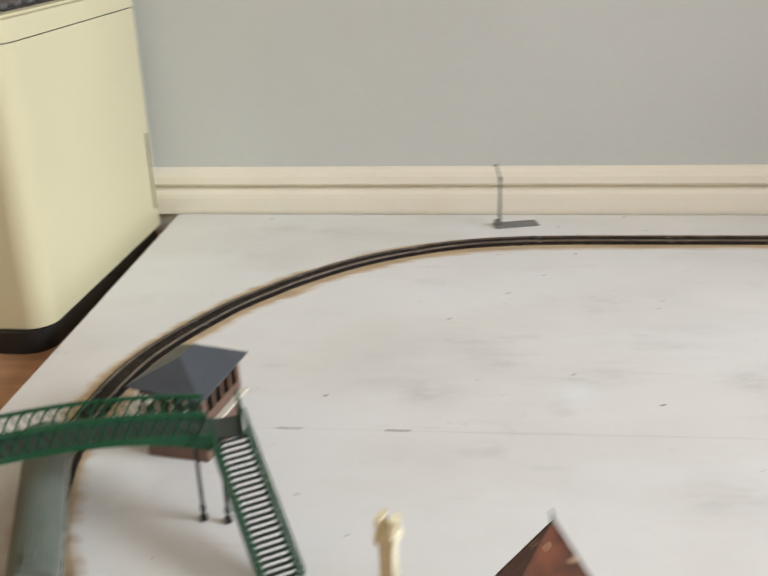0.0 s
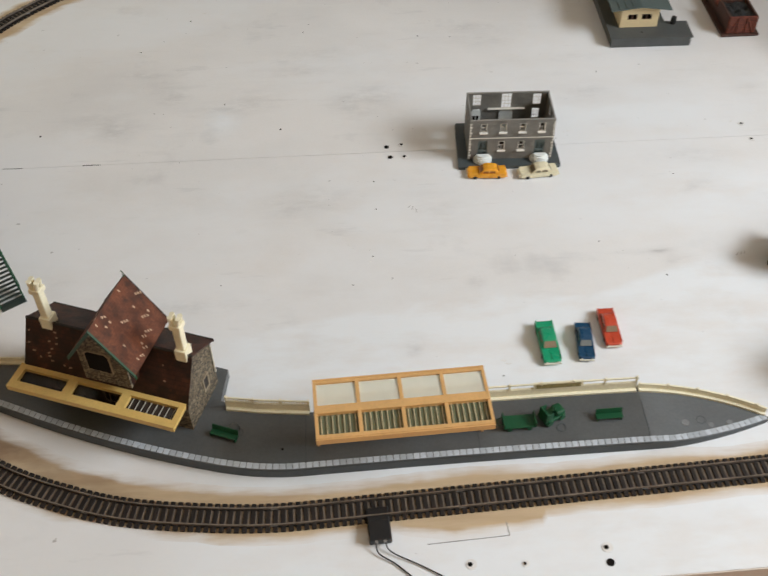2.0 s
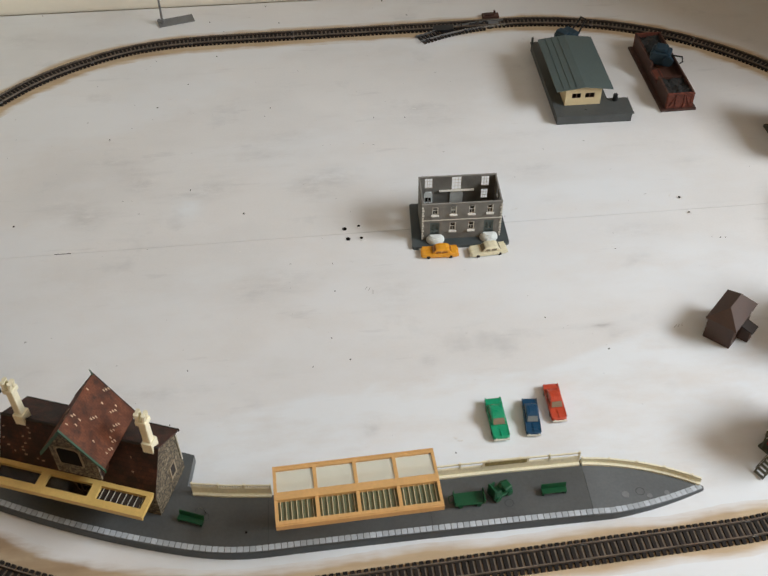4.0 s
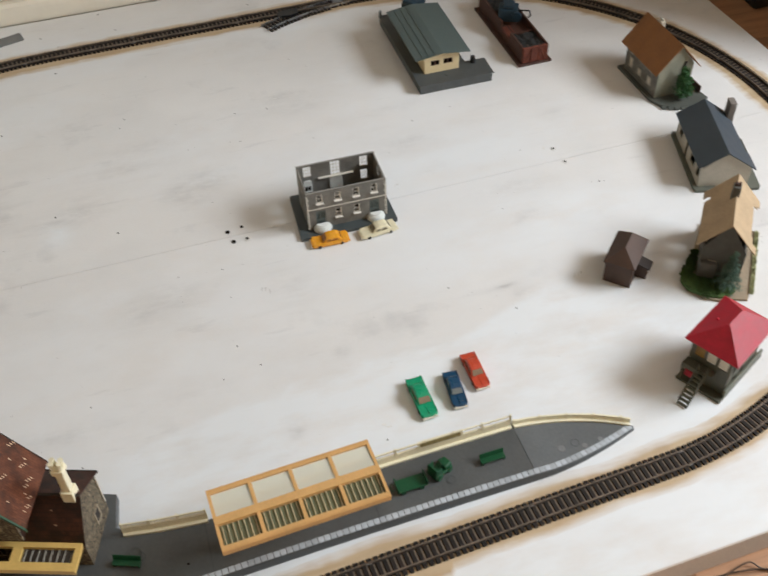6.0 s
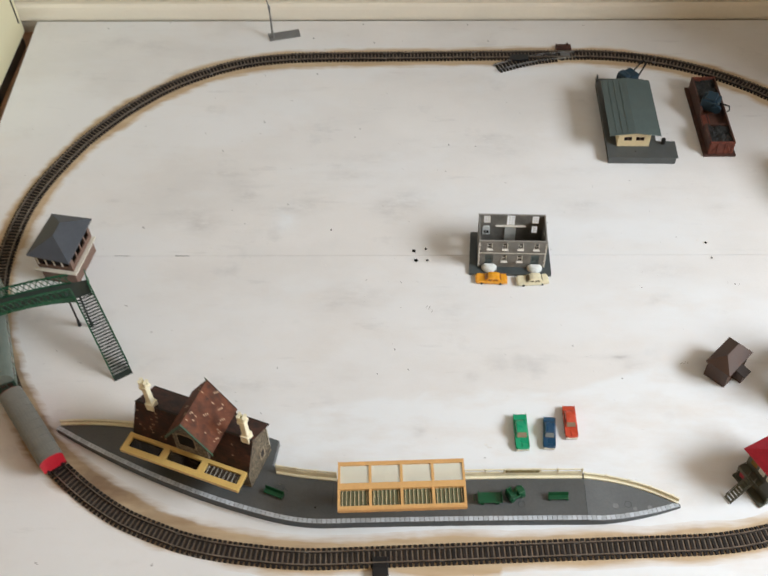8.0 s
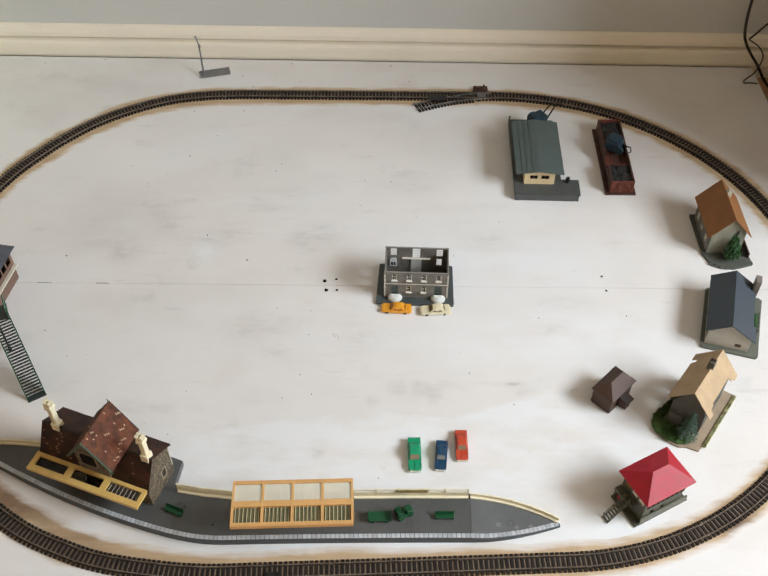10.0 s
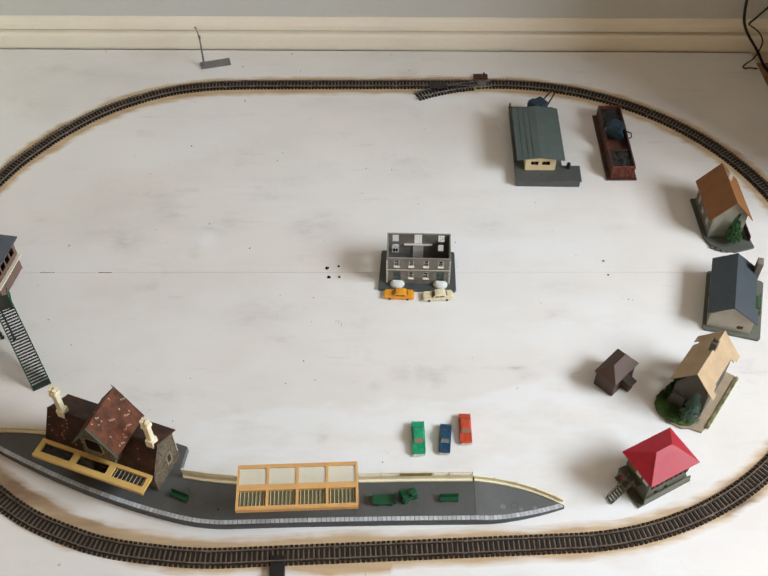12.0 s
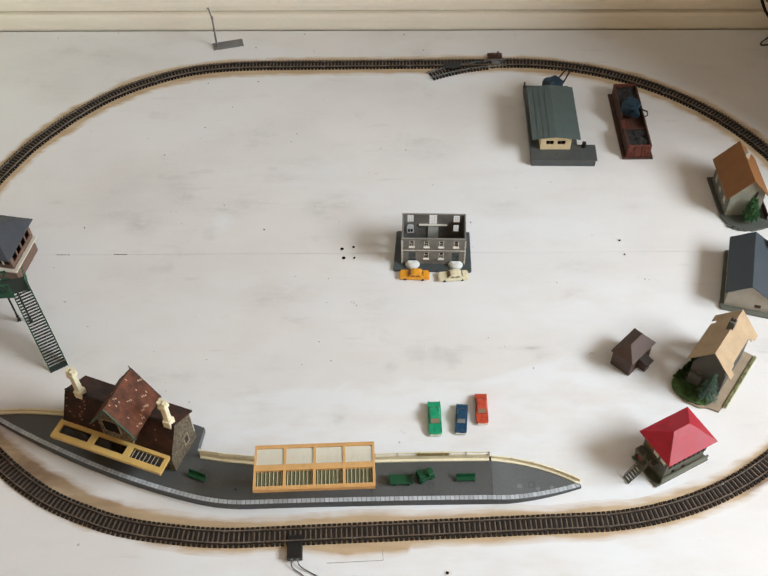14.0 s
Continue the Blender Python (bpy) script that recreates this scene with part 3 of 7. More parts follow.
# not a known wall: added out of view to darken the back right corner
structure("wall_return", box(1.05, 2.398, 0.05, 0.66, FLOOR, 2.7), "warm_block", "unseen brown block added in the corner to shade the back right", "wall")
structure("ceiling", box(-2.54, 2.54, -3.14, 0.80, 2.7, 2.8), "ceiling", "plain white ceiling", "ceiling")

window = thing("window_1", pose(2.405, -1.59, 1.06), "wide white-framed window letting in soft daylight", "window", kind="structure")
part("window_frame", moved(panel(1.44, 1.08, 0.05, [(0.05, 0.70, 0.05, 1.03), (0.74, 1.39, 0.05, 1.03)]), pose(0.05, 0, 0, 0, 0, 90)), "ceiling", window)
part("window_sill", box(-0.09, -0.003, -0.03, 1.47, -0.025, 0.0, 0.006), "ceiling", window)

# skirting with its two rounded members
# recess under the foot is made up, to darken the joint with the board
profile = [(0.6590, FLOOR), (0.6590, -0.0015), (0.6452, -0.0015), (0.6452, 0.010), (0.6440, 0.0240), (0.6442, 0.0310), (0.6465, 0.0375), (0.6575, 0.0384), (0.6575, 0.0420), (0.6505, 0.0438), (0.6475, 0.0470), (0.6475, 0.0575), (0.6500, 0.0643), (0.6545, 0.0672), (0.6580, 0.0702), (0.6618, 0.0712), (0.6618, FLOOR)]
structure("baseboard", prism(profile, -2.4, 1.048, "x"), "skirting", "cream gloss-painted skirting board with a moulded groove", "skirting board", smooth=False)

# laminate planks
plank_w, plank_l = 0.19, 1.2
planks = thing("laminate_floor", pose(0, 0, 0), "warm brown laminate plank floor", "floor", kind="structure")
plank_mesh = mesh_of(box(0, plank_l - 0.0006, 0, plank_w - 0.0006, FLOOR - 0.004, FLOOR, 0.0008), "plank", M["floor"])
for j in range(20):
    for i in range(-1, 5):
        x = -2.4 + i * plank_l + (j * 0.43) % plank_l
        x0, x1 = max(x, -2.398), min(x + plank_l, 2.398)
        if x1 - x0 < 0.04:
            continue
        o = new("plank", plank_mesh)
        o.parent = planks
        o.location, o.scale = (x0, -3.0 + j * plank_w, 0), ((x1 - x0) / plank_l, 1, 1)

# ---- layout board ----
board = thing("layout_board", pose(0, 0, 0), "white-painted model railway board of two butted sheets", "model board")
SEAM = -0.010
slope = lambda x: SEAM + 0.012 * x
# scuffed grey patches and freshly painted whiter ones: place, two radii, strength
SMUDGES = [(-0.347, 0.185, 0.03, 0.007, 0.7), (-0.291, 0.123, 0.018, 0.012, 0.8), (-0.31, 0.155, 0.03, 0.02, 0.35), (-0.216, 0.098, 0.05, 0.01, 0.45), (-0.182, 0.117, 0.035, 0.03, 0.3), (-0.391, 0.078, 0.05, 0.03, 0.3), (-0.36, 0.054, 0.02, 0.02, 0.5), (-0.116, 0.179, 0.06, 0.01, 0.4), (-0.537, 0.549, 0.03, 0.02, 0.4), (-0.635, 0.566, 0.04, 0.02, 0.3), (-0.083, 0.223, 0.06, 0.02, 0.25), (-0.037, 0.1, 0.03, 0.03, 0.45), (-0.003, 0.119, 0.025, 0.02, 0.4), (0.131, 0.281, 0.02, 0.01, 0.6), (0.15, 0.246, 0.05, 0.02, 0.3), (0.297, 0.115, 0.02, 0.008, 0.4), (0.274, 0.102, 0.05, 0.02, 0.25), (0.313, -0.212, 0.015, 0.004, 0.9), (-0.131, -0.109, 0.03, 0.03, 0.3), (-0.082, -0.098, 0.03, 0.03, 0.3), (0.059, -0.128, 0.03, 0.03, 0.25), (0.09, -0.247, 0.008, 0.012, 0.6), (0.01, -0.343, 0.008, 0.01, 0.6), (-0.252, -0.27, 0.08, 0.012, 0.35), (0.53, 0.104, 0.03, 0.01, 0.3), (0.287, 0.192, 0.06, 0.01, 0.25), (0.401, -0.038, 0.06, 0.015, 0.25), (0.331, -0.23, 0.012, 0.01, 0.5)]
FRESH = [(-0.069, -0.331, 0.17, 0.03, 0.8), (0.08, -0.284, 0.11, 0.022, 0.9), (0.271, -0.126, 0.25, 0.08, 0.6), (0.372, -0.326, 0.16, 0.05, 0.6), (-0.221, 0.073, 0.02, 0.03, 0.8), (-0.191, -0.088, 0.1, 0.05, 0.35), (0.324, 0.054, 0.2, 0.05, 0.5), (0.435, -0.103, 0.12, 0.05, 0.6), (0.201, 0.47, 0.06, 0.01, 0.6)]


def board_sheet(corners, thick, n=150, m=60):
    """A flat sheet between four corners with a finely divided top."""
    bm, (a, b, c, d) = bmesh.new(), [Vector((*p, 0)) for p in corners]
    top = [[bm.verts.new(a.lerp(b, i / n).lerp(d.lerp(c, i / n), j / m)) for i in range(n + 1)] for j in range(m + 1)]
    for p, q in zip(top, top[1:]):
        for i in range(n):
            bm.faces.new((p[i], p[i + 1], q[i + 1], q[i]))
    rim = top[0] + [r[n] for r in top[1:]] + top[m][-2::-1] + [r[0] for r in top[-2:0:-1]]
    low = [bm.verts.new(v.co + Vector((0, 0, -thick))) for v in rim]
    for i in range(len(rim)):
        j = (i + 1) % len(rim)
        bm.faces.new((rim[i], low[i], low[j], rim[j]))
    bm.faces.new(low[::-1])
    return bm


back_sheet = board_sheet([(-0.779, slope(-0.78) + 0.0003), (0.925, slope(0.925) + 0.0003), (0.885, 0.6392), (-0.803, 0.6392)], 0.036)
front_sheet = board_sheet([(-0.735, -0.6515), (0.95, -0.5940), (0.925, slope(0.925) - 0.0003), (-0.779, slope(-0.78) - 0.0003)], 0.036, 280, 110)
# the back edge of the newest coat of white, with its hard brushed border
COAT = [(-0.30, -0.335), (-0.043, -0.284), (0.003, -0.289), (0.012, -0.281), (0.017, -0.271), (0.036, -0.262), (0.094, -0.264), (0.163, -0.269), (0.216, -0.274), (0.62, -0.13)]


def coat(x, y):
    """How fully the newest coat covers a place."""
    back = np.interp(x, [p[0] for p in COAT], [p[1] for p in COAT])
    ends = np.clip((x + 0.26) / 0.10, 0, 1) * np.clip((0.62 - x) / 0.15, 0, 1)
    return 0.75 * ends * np.clip((back - y) / 0.009, 0, 1)


for sheet in (back_sheet, front_sheet):
    worn = part("board_sheet", sheet, "board", board, "white brushed paint over ply")
    at = np.array([v.co[:2] for v in worn.data.vertices])
    for key, spots in (("smudge", SMUDGES), ("fresh", FRESH)):
        cover = sum(w * np.exp(-((at[:, 0] - x) / rx) ** 2 - ((at[:, 1] - y) / ry) ** 2) for x, y, rx, ry, w in spots)
        if key == "fresh" and sheet is front_sheet:
            cover = np.maximum(cover * 0.6, coat(at[:, 0], at[:, 1]))
        worn.data.attributes.new(key, "FLOAT", "POINT").data.foreach_set("value", np.minimum(cover, 1.0).astype(np.float32))
part("edge_strip", prism([(-0.735, -0.6530), (0.95, -0.5955), (0.95, -0.5941), (-0.735, -0.6516)], -0.0385, -0.0008), "edge", board, "raw beige board edge")
for x, y in ((-0.70, -0.58), (0.85, -0.56), (-0.72, 0.58), (0.82, 0.58), (0.05, 0.0)):
    part("packing_block", box(x - 0.04, x + 0.04, y - 0.03, y + 0.03, FLOOR, -0.036), "edge", board)


# peg holes, screws and filler spots
def peg_hole(x, y, r=0.0030, ring=False):
    if ring:
        bm = cylinder(r * 1.7, 0.0, 0.0006, 14)
        part("filler_ring", moved(bm, pose(x + r * 0.4, y, 0)), "filler", board)
        part("screw_hole", moved(cylinder(r * 0.75, 0.0, 0.0010, 10), pose(x, y, 0)), "dark_hole", board)
    else:
        part("peg_hole", moved(cylinder(r, -0.001, 0.0006, 14), pose(x, y, 0)), "dark_hole", board)


for x, y, r, ring in ((0.0, 0.0, 0.0032, False), (0.004, -0.021, 0.0032, False), (0.020, 0.004, 0.0030, True), (0.0225, -0.021, 0.0030, True),
                      (0.484, 0.022, 0.0026, True), (0.488, -0.011, 0.0024, True), (0.171, -0.589, 0.0030, True), (0.172, -0.604, 0.0038, False),
                      (0.044, -0.599, 0.0030, True), (0.046, -0.616, 0.0038, False), (0.094, -0.601, 0.002, True), (0.515, -0.066, 0.0010, False),
(-0.212, 0.58, 0.0011, False), (-0.195, 0.464, 0.0012, False), (-0.298, 0.459, 0.0008, False), (-0.239, 0.383, 0.0007, False), (-0.285, 0.321, 0.0011, False), (-0.111, 0.627, 0.0011, False), (-0.185, 0.545, 0.0008, False), (-0.464, 0.049, 0.0013, False), (-0.22, 0.105, 0.0007, False), (-0.141, 0.046, 0.0014, False), (0.061, 0.26, 0.0008, False), (0.11, 0.256, 0.0008, False), (-0.22, 0.107, 0.0007, False), (-0.02, -0.068, 0.0007, False), (-0.019, -0.12, 0.0006, False), (-0.027, -0.202, 0.0008, False), (-0.052, -0.247, 0.0007, False), (-0.006, -0.239, 0.0008, False), (-0.204, -0.239, 0.0007, False), (-0.22, -0.319, 0.0007, False), (0.104, -0.387, 0.0008, False), (0.226, 0.065, 0.0009, False), (0.312, 0.153, 0.0006, False), (0.522, -0.067, 0.0006, False), (0.366, -0.075, 0.0006, False), (0.245, -0.192, 0.0008, False), (0.313, -0.251, 0.0009, False), (-0.112, 0.28, 0.0007, False), (-0.103, 0.302, 0.0008, False), (-0.646, 0.615, 0.0009, False), (-0.518, 0.633, 0.0009, False), (-0.352, 0.241, 0.0009, False), (0.104, 0.625, 0.0012, False), (-0.087, 0.565, 0.0010, False)):
    peg_hole(x, y, r, ring)
# pale flecks where the paint has lifted
flecks = random.Random(17)
for x, y in ((-0.265, 0.34), (-0.255, 0.337), (-0.24, 0.336), (-0.557, 0.283), (-0.355, 0.241), (0.129, 0.278), (0.122, 0.262), (-0.031, -0.208), (-0.051, -0.184), (-0.148, -0.03), (0.104, -0.368), (0.111, -0.372), (-0.515, 0.262), (0.472, 0.028), (-0.337, 0.003), (-0.324, -0.0), (0.244, 0.02)):
    for _ in range(flecks.choice((1, 2, 2))):
        r, turn = flecks.uniform(0.0011, 0.0026), flecks.uniform(0, 6.28)
        rim = [(r * flecks.uniform(0.5, 1.0) * math.cos(turn + a), 0.55 * r * flecks.uniform(0.5, 1.0) * math.sin(turn + a)) for a in (k * math.pi / 4 for k in range(8))]
        part("paint_fleck", moved(prism(rim, 0.0, 0.0005), pose(x + flecks.uniform(-0.004, 0.004), y + flecks.uniform(-0.003, 0.003), 0, 0, 0, flecks.uniform(-40, 40))), "filler", board)
part("seam_chip", box(-0.398, -0.375, slope(-0.385) - 0.0005, slope(-0.385) + 0.0005, -0.0005, 0.0003), "dark_hole", board)
part("seam_chip", box(-0.50, -0.475, slope(-0.485) - 0.0003, slope(-0.485) + 0.0003, -0.0005, 0.0003), "dark_hole", board)
for a, b in (((0.007, -0.577), (0.084, -0.572)), ((0.084, -0.572), (0.082, -0.55))):
    d = (Vector(b) - Vector(a)).normalized() * 0.00028
    part("pencil_mark", prism([(a[0] + d.y, a[1] - d.x), (b[0] + d.y, b[1] - d.x), (b[0] - d.y, b[1] + d.x), (a[0] - d.y, a[1] + d.x)], 0, 0.0004), "pencil", board)
for k in range(3):
    part("scratch", moved(box(-0.0002, 0.0002, -0.0032 - 0.001 * k, 0.0026, 0, 0.0003), pose(0.022 + 0.0043 * k, -0.118 - 0.0016 * k * k, 0, 0, 0, -30 + 13 * k)), "pencil", board)
for k in range(3):
    part("scratch", moved(box(-0.0002, 0.0002, -0.0030, 0.0036 - 0.0006 * k, 0, 0.0003), pose(0.405 + 0.0047 * k, -0.222 + 0.0012 * k, 0, 0, 0, -44 + 11 * k)), "pencil", board)

# ---- track line: straights and arcs ----
TX, TY, TH, FRONT_L, TURN_B, BACK_L = -0.1044, -0.5417, 0.0596, 0.4815, 0.0132, 0.5688
A, B = (math.pi + TURN_B - TH) / 4, (math.pi - TURN_B + TH) / 4
SEGMENTS = [(FRONT_L, 0.0)] + [(r * A, 1 / r) for r in (0.4861, 0.5483, 0.4983, 0.5301)] + [(BACK_L, 0.0)] + [(r * B, 1 / r) for r in (0.3901, 0.5656, 0.5482, 0.5409)]
LOOP = sum(s[0] for s in SEGMENTS)


# sideways kinks of the hand-laid sections: (distance along the loop, metres towards the inside)
KINKS = [(0.0, 0.0), (2.58, 0.0), (2.73, 0.005), (2.84, 0.008), (2.95, 0.007), (3.04, 0.005), (3.14, 0.001), (3.30, -0.006), (3.42, -0.005), (3.55, -0.002), (3.72, -0.002), (3.86, -0.008), (3.97, -0.009), (4.06, -0.006), (4.19, 0.0), (LOOP, 0.0)]


def kink(s):
    """The sideways shift and its slope at a distance along the loop."""
    for (a, p), (b, q) in zip(KINKS, KINKS[1:]):
        if a <= s <= b:
            u = (s - a) / (b - a)
            return p + (q - p) * u * u * (3 - 2 * u), (q - p) * 6 * u * (1 - u) / (b - a)
    return 0.0, 0.0


def track_at(s):
    """Place and heading at a distance along the loop."""
    s %= LOOP
    side, lean = kink(s)
    x, y, h = TX, TY, TH
    for length, k in SEGMENTS:
        d = min(s, length)
        if k:
            x += (math.sin(h + k * d) - math.sin(h)) / k
            y -= (math.cos(h + k * d) - math.cos(h)) / k
        else:
            x, y = x + d * math.cos(h), y + d * math.sin(h)
        h += k * d
        s -= d
        if s <= 1e-9:
            break
    return x - side * math.sin(h), y + side * math.cos(h), h + math.atan(lean)


def beside(s, off):
    x, y, h = track_at(s)
    return x - off * math.sin(h), y + off * math.cos(h)


# bare wood where the paint stops short of the track
bm, rows, steps = bmesh.new(), [], 720
for i in range(steps):
    s = LOOP * i / steps
    x, y, h = track_at(s)
    wob = lambda seed: noise.noise((x * 14 + seed, y * 14, seed)) * 0.55 + noise.noise((x * 70, y * 70 + seed, seed)) * 0.2
    inner, outer = 0.0225 + 0.009 * wob(3.1), -0.0205 + 0.008 * wob(9.7)
    front = math.exp(-((x - 0.02) / 0.20) ** 2) if y < -0.3 else 0
    left = math.exp(-((x + 0.36) / 0.16) ** 2) if y < -0.3 else 0
    inner += 0.003 * front + 0.012 * left + (0.005 if y > 0 else 0)
    outer -= 0.004 if y > 0 else 0
    outer += 0.006 * left * (y < -0.3)
    outer -= 0.016 * (x > -0.02) * (x < 0.118) * min(1, (x + 0.02) / 0.05) * (0.75 + 0.5 * wob(5.5)) if y < -0.3 else 0
    rows.append([bm.verts.new((*beside(s, o), z)) for z, o in zip((-0.0002, 0.0003, 0.0005, 0.0005, 0.0003, -0.0002), (outer - 0.013, outer, outer + 0.008, inner - 0.008, inner, inner + 0.015))])
for a, b in zip(rows, rows[1:] + rows[:1]):
    for i in range(5):
        bm.faces.new((a[i], b[i], b[i + 1], a[i + 1]))
band = part("bare_wood_band", bm, "ply", board, "brushed border of unpainted tan plywood along the track")
cover = band.data.attributes.new("cover", "FLOAT", "POINT")
for i in range(len(band.data.vertices)):
    cover.data[i].value = (0.0, 0.45, 1.0, 1.0, 0.45, 0.0)[i % 6]
# oily dirt rubbed into the wood
dirt = band.data.attributes.new("dirt", "FLOAT", "POINT")
for i, v in enumerate(band.data.vertices):
    dirt.data[i].value = min(1.0, sum(w * math.exp(-((v.co.x - x) ** 2 + (v.co.y - y) ** 2) / r ** 2) for x, y, r, w in ((-0.50, -0.375, 0.075, 1.0), (-0.58, -0.26, 0.09, 0.6), (-0.40, -0.46, 0.09, 0.7), (-0.25, -0.52, 0.08, 0.35), (0.626, -0.448, 0.03, 1.0), (0.20, 0.50, 0.05, 0.4))))

# ---- track sections ----
PIECES, SLEEPERS = 24, 25
piece_len = LOOP / PIECES
sleeper_mesh = mesh_of(box(-0.0023, 0.0023, -0.0150, 0.0150, 0.0003, 0.0030, 0.0005), "sleeper", M["sleeper"])


def rail_strip(line, width, z0, z1):
    bm, rings = bmesh.new(), []
    for i, (x, y) in enumerate(line):
        a, b = line[max(i - 1, 0)], line[min(i + 1, len(line) - 1)]
        d = Vector((b[0] - a[0], b[1] - a[1])).normalized() * width / 2
        rings.append([bm.verts.new(p) for p in ((x + d.y, y - d.x, z0), (x - d.y, y + d.x, z0), (x - d.y, y + d.x, z1), (x + d.y, y - d.x, z1))])
    for q, s in zip(rings, rings[1:]):
        for k in range(4):
            bm.faces.new((q[k], q[(k + 1) % 4], s[(k + 1) % 4], s[k]))
    bm.faces.new(rings[0][::-1])
    bm.faces.new(rings[-1])
    return bm


GAUGE = 0.0088
START = 0.145
for p in range(PIECES):
    s0 = START + p * piece_len
    x, y, h = track_at(s0 + piece_len / 2)
    curved = abs(track_at(s0)[2] - track_at(s0 + piece_len)[2]) > 0.02
    section = thing("track_section", pose(0, 0, 0), ("curved" if curved else "straight") + " black-sleepered model railway track section with tarnished rails", "track", "oval of track")
    for k in range(SLEEPERS):
        x, y, h = track_at(s0 + (k + 0.5) * piece_len / SLEEPERS)
        o = new("sleeper", sleeper_mesh)
        o.parent = section
        o.matrix_basis = Matrix.Translation((x, y, 0)) @ Matrix.Rotation(h + random.uniform(-0.012, 0.012), 4, "Z")
    # brown strip carries the shade of the sleeper gaps in its colour
    part("gap_strip", rail_strip([beside(s0 + piece_len * i / 16, 0.0) for i in range(17)], 0.0160, 0.0006, 0.0018), "gap_shade", section, "brown strip with the shade between the sleepers in its colour")
    for off in (-GAUGE, GAUGE):
        line = [beside(s0 + 0.0004 + (piece_len - 0.0008) * i / 16, off) for i in range(17)]
        rail = part("rail", rail_strip(line, 0.0021, 0.0029, 0.0036), "rail_foot", section)
        part("rail_head", rail_strip(line, 0.0013, 0.0035, 0.0058), "rail", rail, "worn brownish rail head")
        part("sleeper_web", rail_strip(line, 0.0022, 0.0006, 0.0022), "sleeper", section)
        for e in (0, 1):
            c = beside(s0 + e * piece_len + (0.003 if e == 0 else -0.003), off)
            hx = track_at(s0 + e * piece_len)[2]
            if e == 0:
                part("fishplate", moved(box(-0.0042, 0.0022, -0.0012, 0.0012, 0.0025, 0.0043), pose(*c, 0, 0, 0, math.degrees(hx))), "steel", rail, "small metal rail joiner")

# turnout at the back straight
turnout = thing("turnout", pose(0, 0, 0), "black turnout branching off the back straight with bright blades", "track")
tx0, ty0, th0 = 0.315, 0.520, math.pi
branch = [(tx0 - 0.160 * u, ty0 - 0.006 * u - 0.036 * u * u) for u in (i / 20 for i in range(21))]
for off in (-GAUGE, GAUGE):
    line = []
    for i, (x, y) in enumerate(branch):
        a, b = branch[max(i - 1, 0)], branch[min(i + 1, 20)]
        d = Vector((b[0] - a[0], b[1] - a[1])).normalized()
        line.append((x - d.y * off, y + d.x * off))
    part("branch_rail", rail_strip(line, 0.0010, 0.0022, 0.0058), "rail_bright", turnout, "bright branch rail")
for k in range(6, 24):
    u = k / 24
    o = new("sleeper", sleeper_mesh)
    o.parent = turnout
    o.matrix_basis = pose(tx0 - 0.160 * u, ty0 - 0.006 * u - 0.036 * u * u, -0.0003, 0, 0, 180 + 3 + 24 * u)
part("crossing_plate", prism([(0.184, 0.5040), (0.205, 0.5000), (0.222, 0.5040), (0.222, 0.5190), (0.188, 0.5190)], 0.002, 0.0062), "black", turnout, "black crossing plate")
part("point_lever", joined(box(0.279, 0.309, 0.536, 0.551, 0.0003, 0.007, 0.001), box(0.283, 0.300, 0.539, 0.547, 0.007, 0.010, 0.0008), box(0.299, 0.302, 0.541, 0.545, 0.010, 0.015)), "coal_dark", turnout, "dark brown lever box")
part("blade_plate", box(0.287, 0.305, 0.5165, 0.5260, 0.002, 0.0046), "lamp_grey", turnout, "grey blade plate")
part("tie_bar", box(0.286, 0.290, 0.505, 0.542, 0.0010, 0.0030), "black", turnout)

# power clip with its wires
clip = thing("power_clip", pose(-0.038, -0.545, 0, 0, 0, 3.5), "black plastic power clip on the front track", "power clip")
part("clip_body", box(-0.0105, 0.0105, -0.030, -0.009, 0.0003, 0.010, 0.0012), "black", clip)
part("clip_plate", box(-0.0105, 0.0105, -0.0068, 0.0068, 0.0024, 0.0050, 0.0008), "black", clip)
part("clip_tongue", box(-0.0085, 0.0085, -0.0102, -0.0060, 0.0058, 0.0068), "black", clip)
for x in (-0.004, 0.004):
    part("terminal", moved(cylinder(0.0014, 0.004, 0.009, 8), pose(x, -0.0305, 0)), "steel", clip, "bright wire terminal")
tube("feed_wire", [(-0.0045, -0.031, 0.007), (-0.003, -0.040, 0.003), (0.012, -0.052, 0.0015), (0.030, -0.072, 0.0015), (0.041, -0.090, 0.002), (0.062, -0.130, -0.03), (0.15, -0.17, -0.037)], 0.0007, "wire", clip)
tube("feed_wire", [(0.004, -0.031, 0.007), (0.009, -0.040, 0.003), (0.035, -0.056, 0.0015), (0.060, -0.074, 0.002), (0.079, -0.090, 0.004), (0.105, -0.112, -0.012), (0.16, -0.135, -0.037)], 0.0007, "wire", clip)

# ---- platform ----
PZ = 0.0125
platform = thing("station_platform", pose(0, 0, 0), "grey plastic station platform curving along the track with white edging", "platform")
front_line = bezier((-0.512, -0.3560), (-0.350, -0.4490), (-0.190, -0.4890), 12) + bezier((-0.180, -0.4912), (-0.142, -0.4997), (-0.105, -0.4976), 6) + bezier((-0.060, -0.4955), (0.080, -0.4895), (0.238, -0.4860), 5) + bezier((0.258, -0.4853), (0.308, -0.4800), (0.364, -0.4598), 8)
